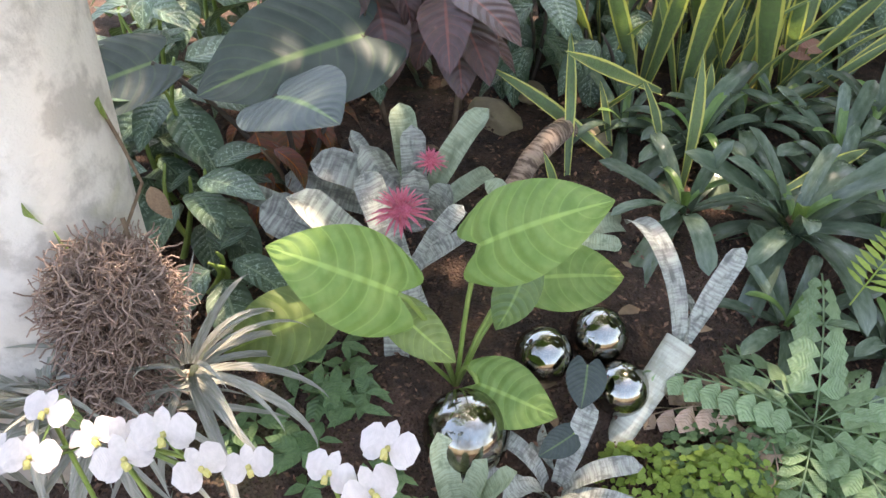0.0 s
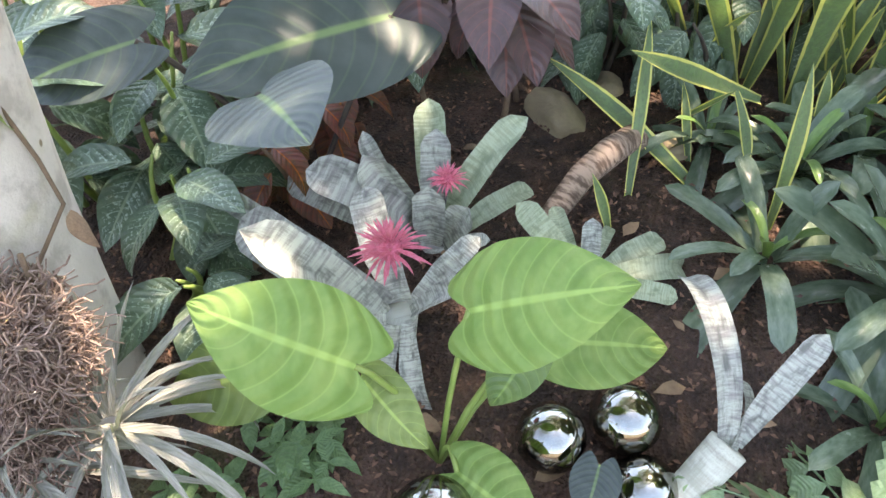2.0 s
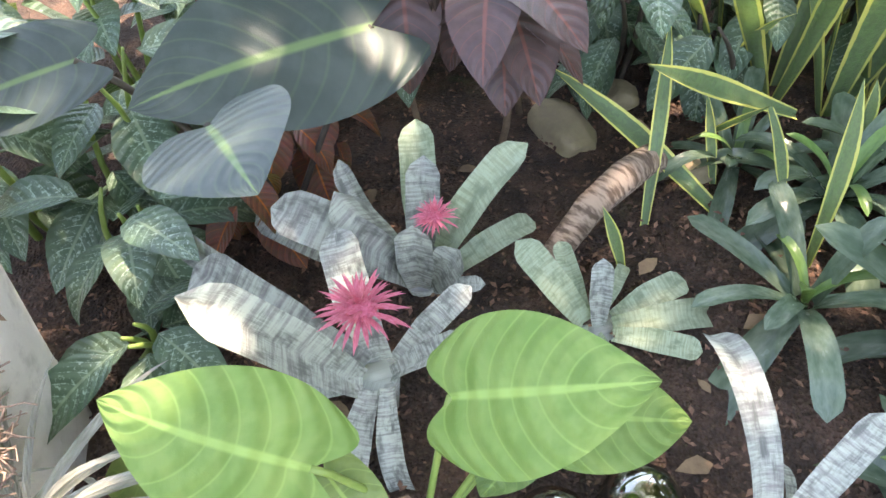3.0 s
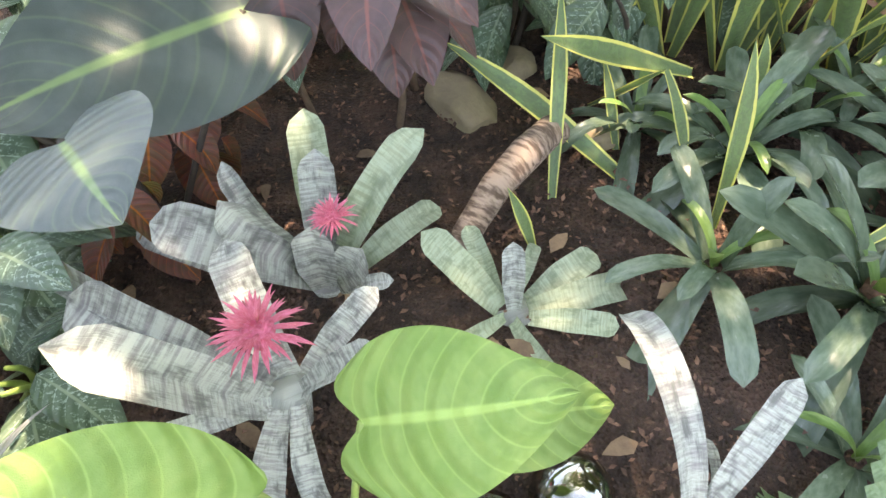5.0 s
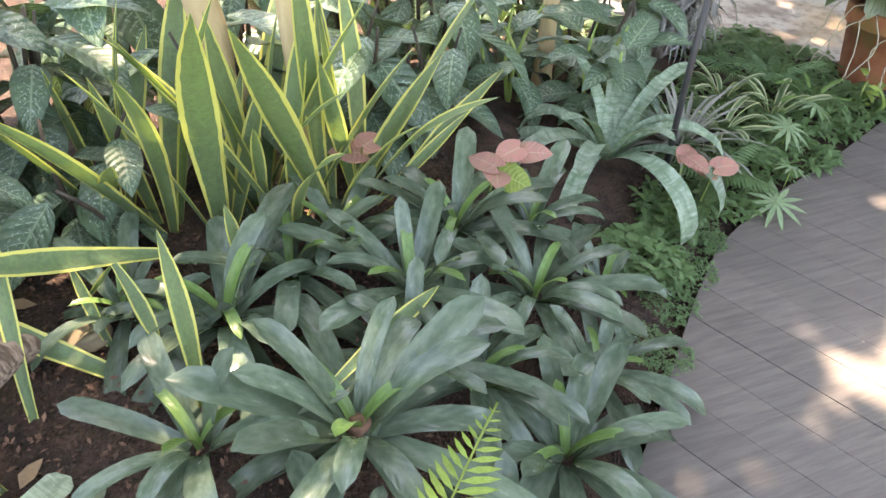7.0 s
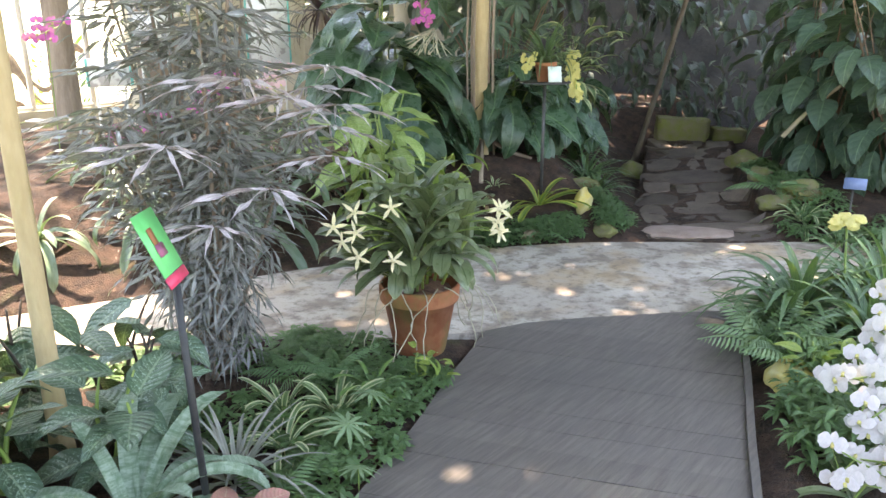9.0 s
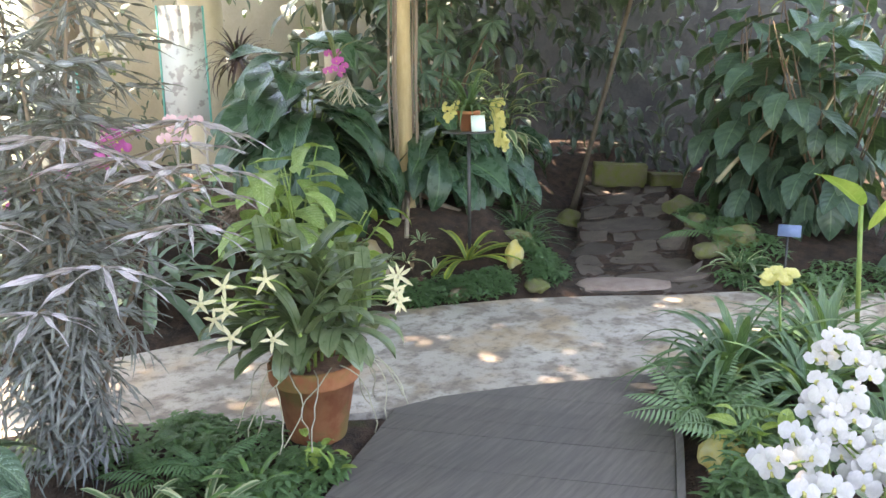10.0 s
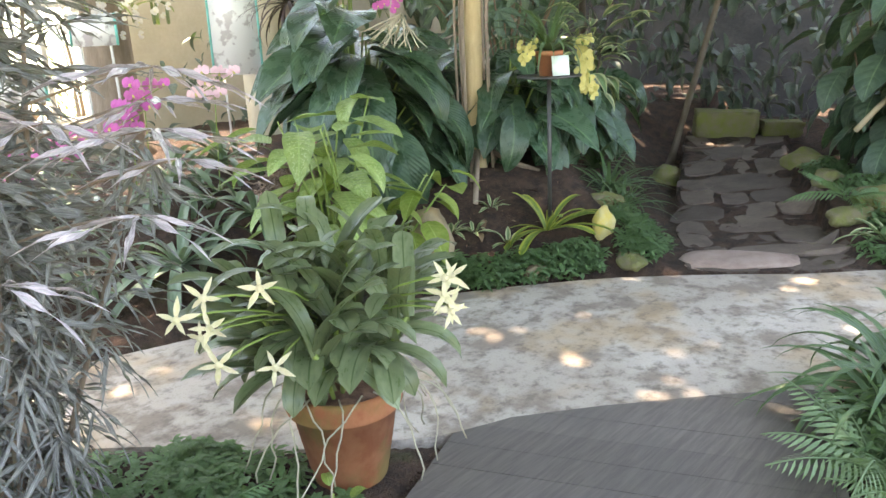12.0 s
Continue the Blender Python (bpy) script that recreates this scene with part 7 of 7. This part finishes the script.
# crown is added out of view to keep sun off the broad-leaved shrubs
tan_tree("tree", 9.5, 4.85, 0.03, (1.2, -0.35), "slanting bare brown trunk before the vines, with an added shade crown overhead", 2.1, 305, material=M_darkbark, leaves=2400, off=(-1.0, -0.6), size=1.6)
# added hidden tree; its crown blocks the sun from the wall vines
tan_tree("tree", 11.4, 7.0, 0.05, (-0.2, 0.1), "added dark-barked shade tree, hidden behind the leaf-covered wall", 2.7, 306, material=M_darkbark, leaves=3000, size=1.6)
star_umbrella = to_mesh("leaf", joined([A_lance[0]], [aim((0, 0, 0), az, -12, 1.0) for az in range(0, 360, 45)]), M_shrub)
e = thing("umbrella_tree", at_ground(8.6, 6.2), "umbrella tree with star-shaped leaf whorls", "tree")
rr = random.Random(97)
for i in range(26):
    q = (8.5 + rr.uniform(-0.9, 1.0), 6.2 + rr.uniform(-0.5, 0.5), rr.uniform(1.2, 2.7))
    stalk(e, arc((8.6, 6.2, 0.5), q, 0.1, 4), 0.008, M_twig, "stem", 5)
    part("leaf", star_umbrella, e, pose(*q, rr.uniform(25, 75), 0, rr.uniform(-70, -20)) @ Matrix.Diagonal((0.3, 0.3, 0.3, 1)))

# ---- bed on the other side of the boardwalk ----
clivia = meshes("leaf", [blade("grass", 0.085, 100, 0.35, 10, 2, seed=110), blade("grass", 0.08, 130, 0.35, 10, 2, seed=111), blade("grass", 0.09, 60, 0.35, 9, 2, seed=112)], M_grass)
for i, (x, y, k, n) in enumerate(((5.4, 1.9, 0.66, 60), (5.75, 1.55, 0.68, 54), (5.3, 1.55, 0.55, 44), (5.15, 1.9, 0.45, 36), (6.2, 1.7, 0.6, 40), (5.6, 1.1, 0.6, 34), (5.05, 1.2, 0.5, 26), (6.0, 1.2, 0.6, 30))):
    rosette("strap_clump", at_ground(x, y, 0.06), "dense clump of glossy dark green strap leaves", "plant", clivia, n, k, (8, 82), 0.15, 430 + i, "green strap-leaved clumps")
ground_cover("ground_cover", [(5.0, 1.85, 0.18), (4.8, 1.7, 0.16), (4.6, 1.62, 0.14), (4.35, 1.55, 0.14), (4.9, 1.5, 0.2), (5.2, 1.95, 0.14), (4.1, 1.45, 0.14)], 70, 0.08, M_cover, "leafy low plants beside the boardwalk", 440, (0.03, 0.2), A_lance)
fern(at_ground(4.88, 1.9, 0.06), fern_pale, 9, 0.4, 40, "bright green fern leaning over the boardwalk", 441)
fern(at_ground(4.72, 1.72, 0.04), fern_pale, 7, 0.34, 45, "bright green fern leaning over the boardwalk", 442)
fern(at_ground(7.75, 2.75, 0.1), fern_dark, 8, 0.35, 40, "dark green fern beside the stone path", 443)
leafy_shrub("lime_plant", at_ground(4.62, 1.58), "small lime green plant above a yellow stone", "plant", pale_small, 16, 0.25, 0.16, 0.12, 4, (-10, 40), M_stem, 444)
rr = random.Random(99)
for i, (x, y, z) in enumerate(((4.25, 1.42, 0.42), (4.45, 1.3, 0.44), (4.1, 1.28, 0.36), (4.35, 1.15, 0.4), (4.0, 1.12, 0.34), (4.6, 1.38, 0.52), (4.2, 1.0, 0.36), (3.9, 1.32, 0.26), (4.55, 1.15, 0.46), (4.85, 1.38, 0.62))):
    fl = [(x + rr.uniform(-0.11, 0.11), y + rr.uniform(-0.1, 0.1), z - 0.12 + rr.uniform(-0.06, 0.06)) for k in range(14)]
    moth_orchid((x, y), fl, petal_white, "white moth orchid in full bloom beside the boardwalk", 0.044, "white orchids beside the boardwalk", (-0.7, -0.1, 0.5), 60 + i)
e = thing("yellow_flower", at_ground(5.5, 1.7), "pale yellow flower head above the strap leaves", "flower")
stalk(e, [at_ground(5.5, 1.7), (5.43, 1.74, 0.58)], 0.006, M_stem)
for i in range(6):
    p = Vector((5.43 + rr.uniform(-0.05, 0.05), 1.74 + rr.uniform(-0.05, 0.05), 0.6 + rr.uniform(-0.02, 0.03)))
    bloom(e, look(p, p - Vector((-0.5, 0, 0.8)), rr.uniform(0, 90)), petal_yellow, 0.05, False)
e = thing("name_sign", at_ground(7.0, 2.02), "small blue name sign on a thin post", "sign")
z0 = ground_z(7.0, 2.02)
stalk(e, [(7.0, 2.02, z0 - 0.05), (7.0, 2.02, 0.5)], 0.008, M_metal, "post")
m = look((6.99, 2.01, 0.53), (2.5, 1.4, 2.2))
part("plate", to_mesh("plate", rounded_box(0.14, 0.08, 0.004, 0.001), M_blue_card), e, m)
for k in (-0.016, 0.0, 0.016):
    part("text_line", to_mesh("text_line", rounded_box(0.1, 0.006, 0.001, 0.0003), M_pale_card), e, m @ Matrix.Translation((0, k, 0.003)))
banana = meshes("leaf", [blade("ovate", 0.3, 30, 0.3, 14, 6, 0.03, 0.003, seed=120)], M_lime)
e = thing("broad_lime_plant", at_ground(6.9, 1.55), "tall plant with a broad bright lime leaf", "plant")
stalk(e, [at_ground(6.9, 1.55), (6.85, 1.6, 0.75)], 0.015, M_stem)
part("leaf", banana[0], e, aim((6.85, 1.6, 0.75), 150, 40, 0.5, 1.3))
part("leaf", banana[0], e, aim((6.88, 1.55, 0.6), 300, 50, 0.6, 1.0))
# low growth along the stone path's side bed
ground_cover("ground_cover", [(7.5, 2.35, 0.25), (7.9, 2.45, 0.25), (8.3, 2.75, 0.22), (7.4, 1.9, 0.3), (7.8, 1.7, 0.3), (8.8, 3.15, 0.2)], 110, 0.08, M_fern, "low dark leaves beside the stone path", 450, (0.02, 0.12), A_lance)
for i, (x, y) in enumerate(((7.55, 2.45), (7.3, 2.1), (7.2, 1.7))):
    rosette("strap_clump", at_ground(x, y, 0.02), "small clump of cream-edged strap leaves", "plant", cream, 14, 0.32, (10, 70), 0.2, 455 + i, "cream-edged clumps", 0.7)
solid("stepping_stone", rock((0.36, 0.2, 0.02), 12), M_pink_stone, "flat pinkish stone where the stone path meets the concrete", "stone", at_ground(6.9, 3.12, 0.008), (0, 0, -50))

# garden outside the window


def garden_shrub(x, y, h, r, n, material, label, seed):
    """A rounded shrub of many small leaves on a few stems."""
    rr = random.Random(seed)
    e = thing("garden_shrub", (x, y, -0.05), label, "shrub", "shrubs outside the window")
    for i in range(6):
        az = i * 60 + rr.uniform(-20, 20)
        stalk(e, arc((x, y, -0.05), (x + 0.6 * r * math.cos(radians(az)), y + 0.6 * r * math.sin(radians(az)), h * 0.75), 0.05, 5), 0.02, M_twig, "stem", 6)
    mats = []
    for i in range(n):
        az, d, f = rr.uniform(0, 360), rr.random() ** 0.5, rr.random()
        k = r * (0.5 + 0.5 * math.sin(math.pi * (0.15 + 0.75 * f))) * (1 + 0.3 * noise.noise((az * 0.03, f * 3, seed)))
        mats.append(aim((x + k * d * math.cos(radians(az)), y + k * d * math.sin(radians(az)), 0.1 + h * f), rr.uniform(0, 360), rr.uniform(-50, 20), rr.uniform(0.1, 0.2)))
    part("crown", to_mesh("crown", joined([blade("ovate", 0.5, 35, 0.2, 4, 2, seed=2)], mats), material), e)


for i, (x, y, h, r, mt, lab) in enumerate(((5.9, 12.6, 1.0, 0.7, M_lime_j, "yellow-green garden shrub in sunlight outside the window"), (6.6, 15.5, 2.4, 1.2, M_canopy, "green garden shrub outside the window"), (4.6, 16.5, 2.8, 1.5, M_canopy, "green garden shrub outside the window"), (8.6, 17.0, 2.6, 1.4, M_lime_j, "yellow-green garden shrub in sunlight outside the window"), (7.2, 13.4, 0.8, 0.6, M_canopy, "green garden shrub outside the window"), (3.0, 15.0, 2.2, 1.2, M_lime_j, "yellow-green garden shrub in sunlight outside the window"))):
    garden_shrub(x, y, h, r, 700, mt, lab, 500 + i)
